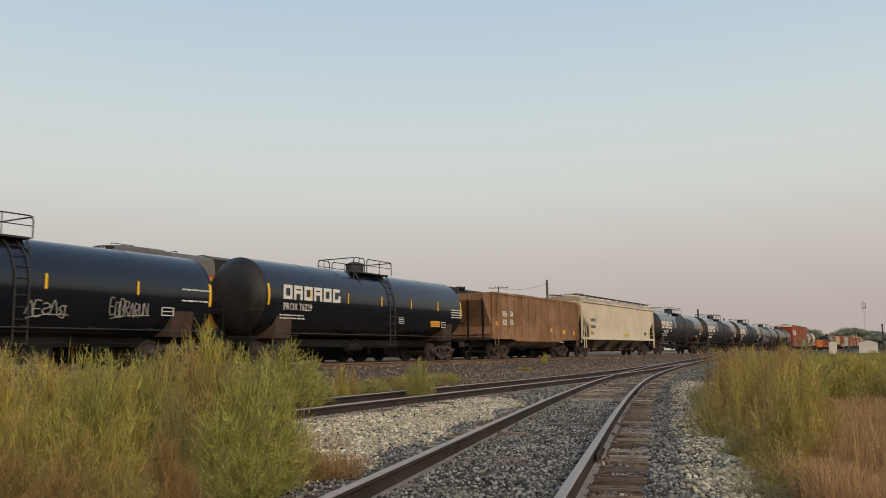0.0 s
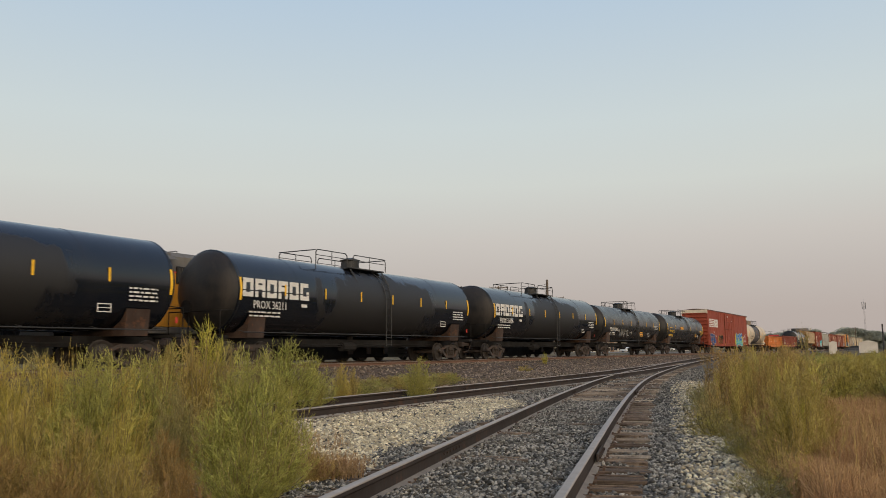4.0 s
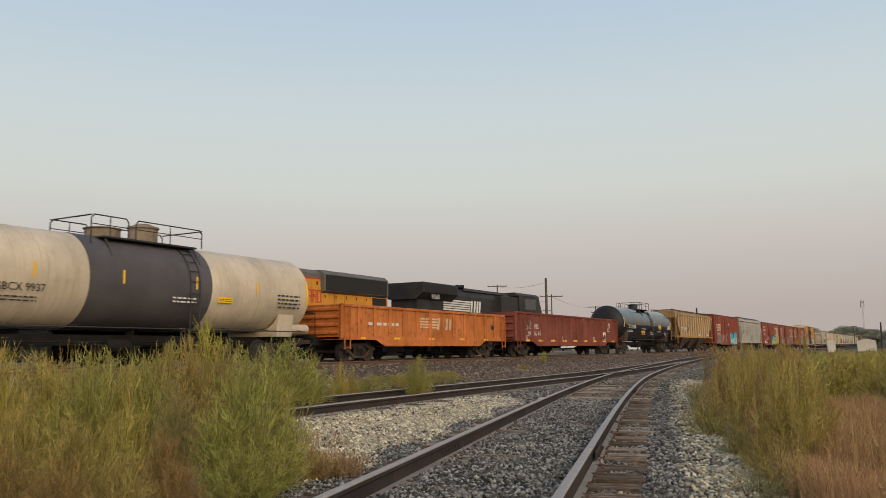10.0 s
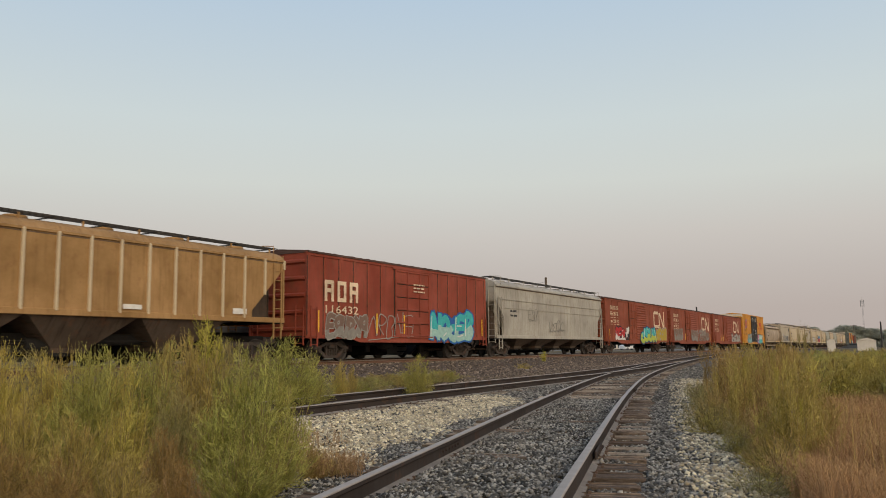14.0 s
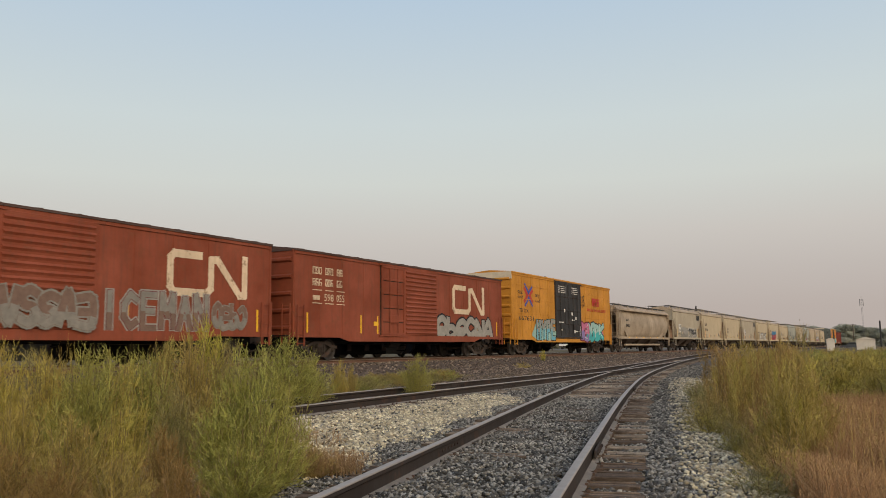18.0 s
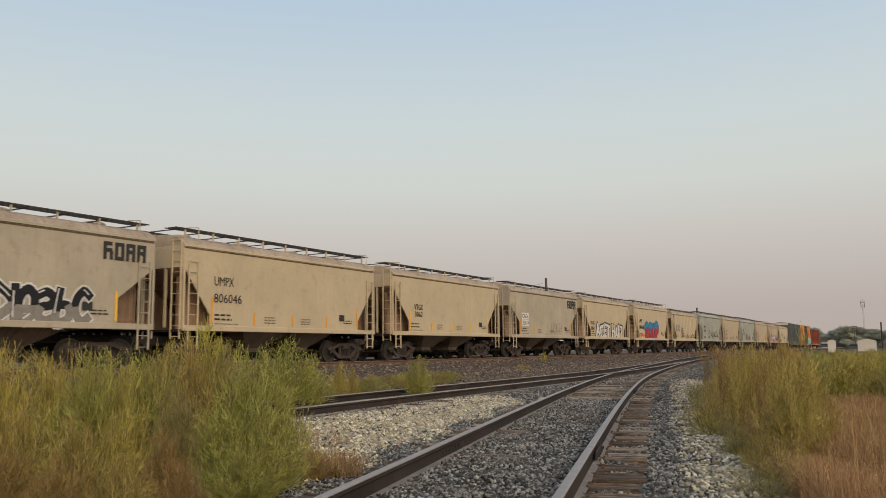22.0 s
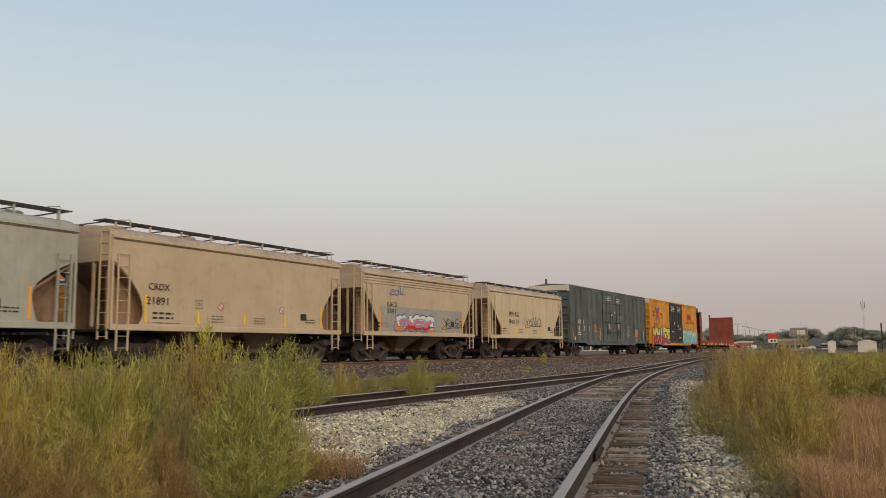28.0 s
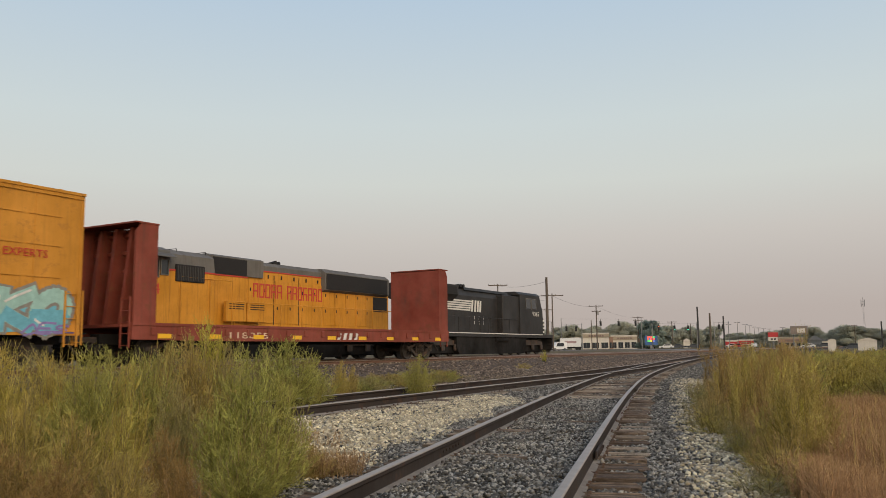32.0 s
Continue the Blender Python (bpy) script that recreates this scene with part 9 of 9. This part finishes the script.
def yellow_box(a, b, lab, num):
    car, hl = box_car(a, b, lab, BOX_YELLOW, 5.10, (-2.4, 2.5), PALE, 14, "panel", end_ribs=7)
    plug_doors(car, 1.50, (-2.4, 2.5), 1.15, 4.95, DOOR_BLACK, DOOR_BLACK, 2, 4)
    for line in ([(-7.5, 4.18), (-7.02, 3.78), (-7.5, 3.36)], [(-6.22, 4.08), (-6.70, 3.76), (-6.22, 3.40)]):
        part("emblem", Mesh().ribbon(line, 0.20, NEARSIDE + 0.002), MARK_RED, car, "red chevron")
    for line in ([(-7.42, 4.44), (-7.0, 4.08), (-6.86, 3.9), (-6.7, 4.05), (-6.30, 4.32)], [(-7.42, 3.10), (-7.0, 3.46), (-6.86, 3.64), (-6.7, 3.48), (-6.30, 3.14)]):
        part("emblem", Mesh().ribbon(line, 0.17, NEARSIDE + 0.010, 0.004, 0.0001), MARK_BLUE, car, "blue bent bar")
    for text, y, z in (("next", -8.45, 3.80), ("load", -8.45, 3.50), ("any", -5.75, 3.66), ("road", -5.75, 3.38)):
        lettering(text, 0.24, NEARSIDE, y, z, MARK_BLACK, car, 0.72)
    lettering("TB OX", 0.26, NEARSIDE, -8.3, 2.65, MARK_BLACK, car, 1.4)
    lettering(num, 0.28, NEARSIDE, -8.4, 2.16, MARK_BLACK, car, 2.3)
    blocks(NEARSIDE + 0.03, 5.0, 6.7, 3.55, 4.15, 3, MARK_RED, car, 5, "emblem", "red block letter shape", 0.26)
    lettering("RAILCAR POOLING EXPERTS", 0.22, NEARSIDE + 0.03, 3.9, 3.12, MARK_RED, car, 4.4)
    for y0, y1, z0, z1, r in ((-2.0, -0.6, 4.2, 4.75, 4), (0.6, 1.9, 4.2, 4.75, 4), (-1.9, -1.1, 2.1, 2.3, 1), (0.5, 1.0, 2.3, 2.5, 1), (1.2, 1.9, 1.5, 1.7, 1)):
        bars(1.598, y0, y1, z0, z1, r, MARK_WHITE, car, r + 2)
    for y, z in ((-0.95, 2.9), (0.45, 2.7), (1.2, 2.4), (-1.6, 1.6), (0.9, 1.45)):
        panel(1.598, y, y + 0.24, z, z + 0.22, MARK_WHITE, car, "paper_label")
    return car, hl


car, hl = yellow_box(84.4, 103.1, "yellow box car with black plug doors and graffiti", "667631")
mural(NEARSIDE + 0.028, -6.4, -2.45, 0.9, 2.2, ["mint", "sky"], "black", "mint", car, 24, 0)
sprayed_word("HYPE", NEARSIDE + 0.034, -5.8, -2.5, 0.86, 2.3, "silver", "sky", "mint", "black", car, 0.27, 0.5)
mural(NEARSIDE + 0.03, 2.3, 4.0, 0.95, 2.2, ["pink", "purple"], "maroon", None, car, 25, 2)
mural(NEARSIDE + 0.03, 3.6, 7.4, 0.95, 2.2, ["mint", "teal"], "black", "pink", car, 26, 4)
tag_strokes(NEARSIDE + 0.03, 2.8, 3.3, 3.4, 4.2, SPRAY["black"], car, 27, 0.05, 2)

car, hl, w = hopper_car(105.0, 121.5, "brown-stained beige round-sided pressure hopper car", HOP_STAINED, 3.98, 3, (3.45, 1.5, 1.45), 1.25, curve=0.34, walk_up=0.08)
lettering("NAHX", 0.22, 1.50, -5.95, 2.62, MARK_BLACK, car, 0.9)
lettering("390061", 0.26, 1.50, -5.95, 2.12, MARK_BLACK, car, 1.15)
for k in range(6):
    panel(1.56, -5.5 + k * 2.2, -5.2 + k * 2.2, 1.22, 1.30, MARK_YELLOW, car, "reflector")
m = Mesh().pipe([(1.2, -5.5, 0.62), (1.2, 5.5, 0.62)], 0.09, 8)
part("discharge_pipe", m, HOP_STAINED, car)


MARK_FADED_BLACK = plain("stencil_grey", (0.17, 0.14, 0.105), 0.7)


def round_stencil(car, y, z, r=0.13):
    """A crossed white disc stencilled on a side."""
    disc = part("stencil_disc", Mesh().turn([(0.0, 0.0), (0.0, r), (0.006, r), (0.006, 0.0)], (NEARSIDE - 0.012, y, z), "x", 18), MARK_WHITE, car, "white disc with a crossed red ring")
    m = Mesh()
    m.ribbon([(y + (r - 0.02) * math.sin(q), z + (r - 0.02) * math.cos(q)) for q in np.linspace(0, 2 * math.pi, 17)], 0.03, NEARSIDE)
    m.ribbon([(y - r * 0.6, z + r * 0.6), (y + r * 0.6, z - r * 0.6)], 0.03, NEARSIDE)
    part("ring", m, LOCO_RED, disc)


def small_hopper(a, b, label, mat, words=(), emblem=False, top=4.50, style=0, **more):
    cut = ((3.15, 1.35, 2.15), (3.35, 1.25, 1.75), (3.5, 1.5, 1.85))[style]
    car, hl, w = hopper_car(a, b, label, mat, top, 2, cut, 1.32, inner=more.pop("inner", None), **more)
    for text, y, z, h, wd in words:
        if emblem:
            panel(NEARSIDE - 0.012, y - 0.08, y + wd + 0.08, z - 0.08, z + h + 0.08, MARK_WHITE, car, "number_panel")
        lettering(text, h, NEARSIDE, y, z, MARK_BLACK, car, wd)
    bars(NEARSIDE - 0.01, -4.15, -3.3, 1.55, 1.85, 2, MARK_BLACK, car, int(a))
    bars(NEARSIDE - 0.01, hl - 2.3, hl - 1.7, 1.6, 1.8, 2, MARK_BLACK, car, int(a) + 1)
    edge = hl - cut[1] - 0.07
    for y in np.linspace(-edge, edge, 5):
        stripe(NEARSIDE - 0.01, y, 1.45, 1.9 if abs(y) < edge - 0.1 else 2.35, car, MARK_YELLOW if int(a) % 2 else MARK_ORANGE, 0.08)
    bars(NEARSIDE - 0.01, -1.6, -1.0, 1.5, 1.8, 3, MARK_FADED_BLACK, car, int(a) + 2)
    bars(NEARSIDE - 0.01, 0.5, 1.1, 1.5, 1.78, 3, MARK_FADED_BLACK, car, int(a) + 3)
    bars(NEARSIDE - 0.01, -4.15, -3.0, 1.42, 1.5, 1, MARK_FADED_BLACK, car, int(a) + 4)
    panel(NEARSIDE - 0.008, hl - 2.6, hl - 2.25, 1.72, 1.98, MARK_BLACK, car)
    if emblem:
        blocks(NEARSIDE - 0.008, hl - 1.95, hl - 0.3, 3.3, 3.85, 4, MARK_BLACK, car, 6, "emblem", "black block letter shape", 0.24)
    return car, hl


# Rusty brown, toned down to include the shade of the end recesses.
HOP_SHADE = paint("slope_sheet_rust_shade", (0.27, 0.165, 0.10), 0.75, 0.5, 0.6, 0.6)
car, hl = small_hopper(123.3, 135.5, "grey-beige covered hopper car with black and white graffiti", HOP_BEIGE, (("CAEX", -3.8, 2.42, 0.24, 0.9), ("32601", -3.8, 2.0, 0.24, 0.85)), True, inner=HOP_SHADE)
mural(NEARSIDE, -3.0, 0.0, 1.3, 2.35, ["silver", "grey"], "silver", None, car, 30, 5)
mural(NEARSIDE, 0.3, 3.8, 1.25, 2.4, ["black", "grey"], "white", None, car, 31, 6)
car, hl = small_hopper(136.7, 147.9, "cream covered hopper car with black numbers", HOP_TAN, (("UMPX", -4.19, 2.78, 0.32, 0.95), ("806046", -4.2, 2.19, 0.32, 1.36)), style=1, walk_up=0.22, inner=HOP_SHADE)
car, hl = small_hopper(149.4, 160.8, "cream covered hopper car with plain sides", HOP_TAN, (("VTGX", -3.76, 2.45, 0.26, 0.8), ("3062", -3.72, 2.1, 0.26, 0.72)), style=2, inner=HOP_SHADE)
car, hl = small_hopper(162.4, 173.8, "grey-beige covered hopper car with a faint tag", HOP_BEIGE, (("CAEX", -4.0, 2.42, 0.24, 0.92), ("32610", -4.0, 2.0, 0.24, 0.92)), True, inner=HOP_SHADE)
tag_strokes(NEARSIDE, 0.6, 2.5, 1.55, 2.2, SPRAY["grey"], car, 33, 0.03, 4)
car, hl = small_hopper(175.1, 186.2, "cream covered hopper car with large white graffiti", HOP_TAN, (("VTGX", -4.1, 2.28, 0.26, 0.86), ("3058", -4.04, 1.87, 0.28, 0.7)), style=2, inner=HOP_SHADE)
mural(NEARSIDE, -3.1, 0.45, 1.22, 2.5, ["white", "white"], "black", None, car, 34, 4, "ACET")
mural(NEARSIDE, 0.7, 3.7, 1.22, 2.45, ["white", "white"], "black", None, car, 35, 4, "HALT")
car, hl = small_hopper(188.0, 199.1, "cream covered hopper car with red and blue graffiti", HOP_TAN, (("UMPX", -4.25, 2.74, 0.32, 0.88), ("806068", -4.25, 2.16, 0.34, 1.35)), style=1, walk_up=0.22, inner=HOP_SHADE)
sprayed_word("SOUP", NEARSIDE, -2.6, 2.0, 1.28, 2.72, "azure", "red", "maroon", "azure", car, 0.33, 0.62, True)
mural(NEARSIDE, -4.3, -2.9, 1.3, 1.75, ["orange", "yellow"], "orange", None, car, 37, 3)
car, hl = small_hopper(200.9, 212.0, "tan seamed hopper car with black tags", HOP_TAN, (("VT", -4.15, 2.55, 0.22, 0.45), ("31", -4.15, 2.22, 0.22, 0.42), ("GX", -3.2, 2.55, 0.22, 0.45), ("36", -3.2, 2.22, 0.22, 0.42)), style=2, top=4.36, ribs=0, walk_up=0.08, inner=HOP_SHADE)
for y in (-4.22, -3.26):
    panel(NEARSIDE - 0.012, y, y + 0.58, 2.18, 2.82, SPRAY["silver"], car, "number_panel")
for y in np.linspace(-hl + 1.6, hl - 1.6, 13):
    part("seam", Mesh().box(1.48, 1.502, y - 0.025, y + 0.025, 1.5, 3.9), HOP_TAN, car)
tag_strokes(NEARSIDE, -2.4, -0.9, 1.55, 2.5, SPRAY["black"], car, 38, 0.035, 4)
tag_strokes(NEARSIDE, -0.5, 4.2, 1.5, 1.9, SPRAY["black"], car, 39, 0.03, 7)
tag_strokes(NEARSIDE, -5.3, -4.5, 3.3, 3.9, SPRAY["blue"], car, 40, 0.04, 3)
car, hl = small_hopper(213.5, 225.0, "pale grey covered hopper car with a long black tag", HOP_GREY, (("UMPX", -4.08, 2.71, 0.28, 0.99), ("812311", -4.08, 2.25, 0.28, 1.12)), round_cut=True, inner=HOP_SHADE)
tag_strokes(NEARSIDE, -2.2, 3.5, 1.7, 2.5, SPRAY["black"], car, 41, 0.035, 9)
car, hl = small_hopper(226.6, 237.7, "tan covered hopper car with faint tags", HOP_SAND, (("CRDX", -4.1, 2.5, 0.22, 0.85), ("20609", -4.1, 2.03, 0.24, 0.87)), style=1, round_cut=True, inner=HOP_SHADE)
tag_strokes(NEARSIDE, -1.6, 3.2, 1.5, 2.0, SPRAY["silver"], car, 42, 0.03, 7)
car, hl = small_hopper(238.8, 250.5, "pale grey covered hopper car with red and black tags", HOP_GREY, (("UMPX", -4.1, 2.69, 0.28, 0.91), ("812352", -4.1, 2.27, 0.26, 1.13)), walk_up=0.2, round_cut=True, inner=HOP_SHADE)
tag_strokes(NEARSIDE, -2.3, -1.0, 1.5, 2.25, SPRAY["black"], car, 43, 0.04, 3)
tag_strokes(NEARSIDE, -1.4, 0.0, 1.5, 2.25, SPRAY["red"], car, 44, 0.045, 4)
tag_strokes(NEARSIDE, 0.5, 1.6, 1.57, 2.2, SPRAY["black"], car, 45, 0.04, 4)
car, hl = small_hopper(251.7, 263.2, "tan covered hopper car with plain clean sides", HOP_SAND, (("CRDX", -4.34, 2.5, 0.22, 0.85), ("21891", -4.41, 2.03, 0.25, 0.87)), style=1, round_cut=True, inner=HOP_SHADE)
for y in (-1.18, 2.0):
    round_stencil(car, y, 2.08)
for q in (0.0, 0.1):
    part("stencil_square", Mesh().ribbon([(-2.35 + q, 1.98 + q), (-2.05 - q, 1.98 + q), (-2.05 - q, 2.26 - q), (-2.35 + q, 2.26 - q), (-2.35 + q, 1.98 + q)], 0.02, NEARSIDE - 0.008), MARK_FADED_BLACK, car)
car, hl = small_hopper(264.9, 275.4, "tan and grey hopper car with colourful graffiti", HOP_SAND, (("GACX", -3.4, 2.52, 0.24, 0.9), ("3381", -3.4, 2.22, 0.24, 0.75)), style=1, top=4.42, inner=HOP_SHADE)
for z in (3.56, 3.68, 3.80):
    part("rolled_rib", Mesh().prism([(1.485, z - 0.035), (1.515, z), (1.485, z + 0.035)], "y", -hl + 0.1, hl - 0.1), HOP_STAINED, car)
panel(NEARSIDE - 0.014, -3.9, 3.9, 1.4, 2.55, SPRAY["silver"], car, "paint_patch", "grey buffed rectangle over old paint")
mural(NEARSIDE, -2.7, 0.9, 1.42, 2.15, ["white", "orange"], "blue", None, car, 46, 5)
mural(NEARSIDE + 0.02, -2.4, 0.5, 1.5, 2.0, ["pink", "red"], "teal", None, car, 47, 4)
tag_strokes(NEARSIDE, 1.7, 3.8, 1.6, 2.25, SPRAY["black"], car, 48, 0.04, 5)
tag_strokes(NEARSIDE, -3.2, -2.0, 3.1, 3.5, SPRAY["blue"], car, 49, 0.03, 3)
car, hl = small_hopper(277.4, 288.6, "tan hopper car with a black scribble", HOP_TAN, (("PM RX", -3.02, 2.51, 0.28, 1.45), ("840 31", -3.02, 2.06, 0.27, 1.35)), style=2, top=4.38, walk_up=0.06, inner=HOP_SHADE)
for y in np.linspace(-hl + 1.6, hl - 1.6, 8):
    part("seam", Mesh().box(1.48, 1.500, y - 0.02, y + 0.02, 1.5, 3.85), HOP_TAN, car)
tag_strokes(NEARSIDE, -0.9, 1.8, 1.9, 2.55, SPRAY["black"], car, 50, 0.03, 6)

car, hl = box_car(290.1, 308.9, "dark grey-green box car with small tags", BOX_GREEN, 5.06, (-2.35, 2.5), PALE, 17, "post", end_ribs=7, rib_depth=0.11)
plug_doors(car, 1.50, (-2.35, 2.5), 1.12, 4.9, BOX_GREEN, STEEL_DARK, 2, 5)
for text, y, wide in (("AO", -7.84, 0.62), ("K", -6.78, 0.26)):
    lettering(text, 0.3, 1.504, y, 2.34, MARK_WHITE, car, wide)
for text, y, wide in (("11", -7.84, 0.34), ("67", -6.86, 0.50), ("02", -5.68, 0.42)):
    lettering(text, 0.32, 1.504, y, 1.87, MARK_WHITE, car, wide)
bars(1.504, -7.84, -7.2, 1.5, 1.8, 2, MARK_WHITE, car, 3)
for y0, y1, z0, z1 in ((-1.7, -0.5, 4.3, 4.7), (0.9, 1.9, 4.2, 4.6), (-0.5, -0.1, 3.1, 3.3), (0.3, 0.6, 3.3, 3.6), (1.7, 2.1, 3.0, 3.1)):
    bars(1.60, y0, y1, z0, z1, 3, MARK_WHITE, car, 3)
for y in (-1.2, 1.1):
    panel(1.60, y, y + 0.4, 1.9, 2.5, SPRAY["silver"], car, "paper_label")
    panel(1.61, y + 0.1, y + 0.25, 1.95, 2.1, MARK_RED, car, "paper_label")
tag_strokes(1.504, -4.55, -3.75, 1.75, 2.4, SPRAY["orange"], car, 52, 0.07, 2)
panel(1.504, 5.98, 6.82, 1.12, 2.1, SPRAY["dust"], car, "paint_patch", "rusty brown sprayed patch")
mural(1.514, 5.98, 6.82, 1.1, 2.1, ["orange", "dust"], "silver", None, car, 53, 1)
tag_strokes(1.504, 3.7, 4.5, 1.5, 2.35, SPRAY["silver"], car, 54, 0.06, 2)
for y in (-8.85, -3.0, 8.75):
    stripe(1.504, y, 1.2, 2.1, car, MARK_ORANGE)
panel(1.504, -8.65, -8.35, 1.15, 1.4, MARK_YELLOW, car)

car, hl = yellow_box(310.6, 329.4, "yellow box car with black doors and bright graffiti", "667535")
mural(NEARSIDE + 0.03, -8.8, -2.7, 1.0, 2.42, ["blue", "blue"], "sky", "azure", car, 55, 0)
sprayed_word("KNIFE", NEARSIDE + 0.045, -8.7, -2.75, 0.86, 2.42, "yellow", "red", "white", "black", car, 0.30, 0.5)
mural(NEARSIDE + 0.03, 2.7, 9.0, 1.0, 2.3, ["mint", "sky"], "grey", "sky", car, 57, 6)
tag_strokes(NEARSIDE + 0.05, 7.6, 9.0, 1.0, 1.3, SPRAY["purple"], car, 58, 0.08, 3)

# bulkhead flat car
car, hl = begin("flat_car", 331.3, 351.3, "red bulkhead flat car, empty deck", "flat car", inset=2.1)
part("deck", Mesh().box(-1.42, 1.42, -hl, hl, 1.26, 1.36), FLAT_RED, car)
for x in (-1, 1):
    part("side_sill", Mesh().prism([(-hl, 1.30), (-hl, 0.86), (-hl + 3.5, 0.82), (hl - 3.5, 0.82), (hl, 0.86), (hl, 1.30)], "x", x * 1.42, x * 1.50), FLAT_RED, car)
    part("deck_edge", Mesh().box(x * 1.40, x * 1.53, -hl, hl, 1.30, 1.39), FLAT_RED, car)
    for k in range(18):
        y = -hl + 0.8 + k * (2 * hl - 1.6) / 17
        part("stake_pocket", Mesh().box(x * 1.50, x * 1.56, y - 0.09, y + 0.09, 1.0, 1.25, 0.015), FLAT_RED, car)
for s in (-1, 1):
    bh = part("bulkhead", Mesh().box(-1.40, 1.40, s * (hl - 0.92), s * (hl - 0.84), 1.36, 4.52), FLAT_RED, car, "steel end bulkhead with ribs")
    for x in (-1, 1):
        part("bulkhead_side", Mesh().prism([(s * (hl - 0.92), 1.36), (s * (hl - 0.05), 1.36), (s * (hl - 0.05), 4.25), (s * (hl - 0.25), 4.55), (s * (hl - 0.92), 4.55)], "x", x * 1.40, x * 1.48), FLAT_RED, bh)
    for x in (-0.75, 0.0, 0.75):
        part("bulkhead_post", Mesh().prism([(s * (hl - 0.84), 1.36), (s * (hl - 0.10), 1.36), (s * (hl - 0.45), 4.5), (s * (hl - 0.84), 4.5)], "x", x - 0.07, x + 0.07), FLAT_RED, bh)
    for z in (1.9, 2.5, 3.1, 3.7, 4.3):
        part("bulkhead_rib", Mesh().prism([(s * (hl - 0.84), z - 0.12), (s * (hl - 0.68), z - 0.05), (s * (hl - 0.68), z + 0.05), (s * (hl - 0.84), z + 0.12)], "x", -1.38, 1.38), FLAT_RED, bh)
    part("bulkhead_cap", Mesh().box(-1.5, 1.5, s * (hl - 0.95), s * (hl - 0.02), 4.55, 4.60), FLAT_RED, bh)
    ladder(car, 1.18, s * (hl + 0.02), 0.6, 2.2, FLAT_RED, 0.4, "x")
    coupler(car, s * (hl + 0.45))
under_gear(car, hl + 0.2)
lettering("118055", 0.22, 1.506, -5.8, 0.92, MARK_CREAM, car, 2.0)
m = Mesh()
for ya in (0.45, 0.85, 1.25, 1.65):
    m.prism([(ya, 0.9), (ya + 0.2, 0.9), (ya + 0.3, 1.18), (ya + 0.1, 1.18)], "x", 1.506, 1.512)
part("emblem", m, MARK_WHITE, car, "white slanted block shapes")
for k in range(9):
    y = -9.0 + k * 2.2
    panel(1.506, y, y + 0.55, 0.9, 1.05, MARK_YELLOW, car, "reflector")


def motions():
    speed, gain = 19.5377, 0.01117
    for car, mid in PAIR:
        rows = []
        for t in range(0, 33, 4):
            u = t - 16
            rows.append((t, pose(MAIN_X, mid - speed * u - 0.5 * gain * u * u, MAIN_Z)))
        walk(car, rows)
    # the white van crosses behind the tracks
    rows = []
    for t, b in ((0, 17.0), (28.5, 17.0), (30, 18.4), (31, 20.05), (32, 21.95)):
        rows.append((t, out_there(b, 200, 0.45, 50.0)))
    walk(VAN, rows)


motions()
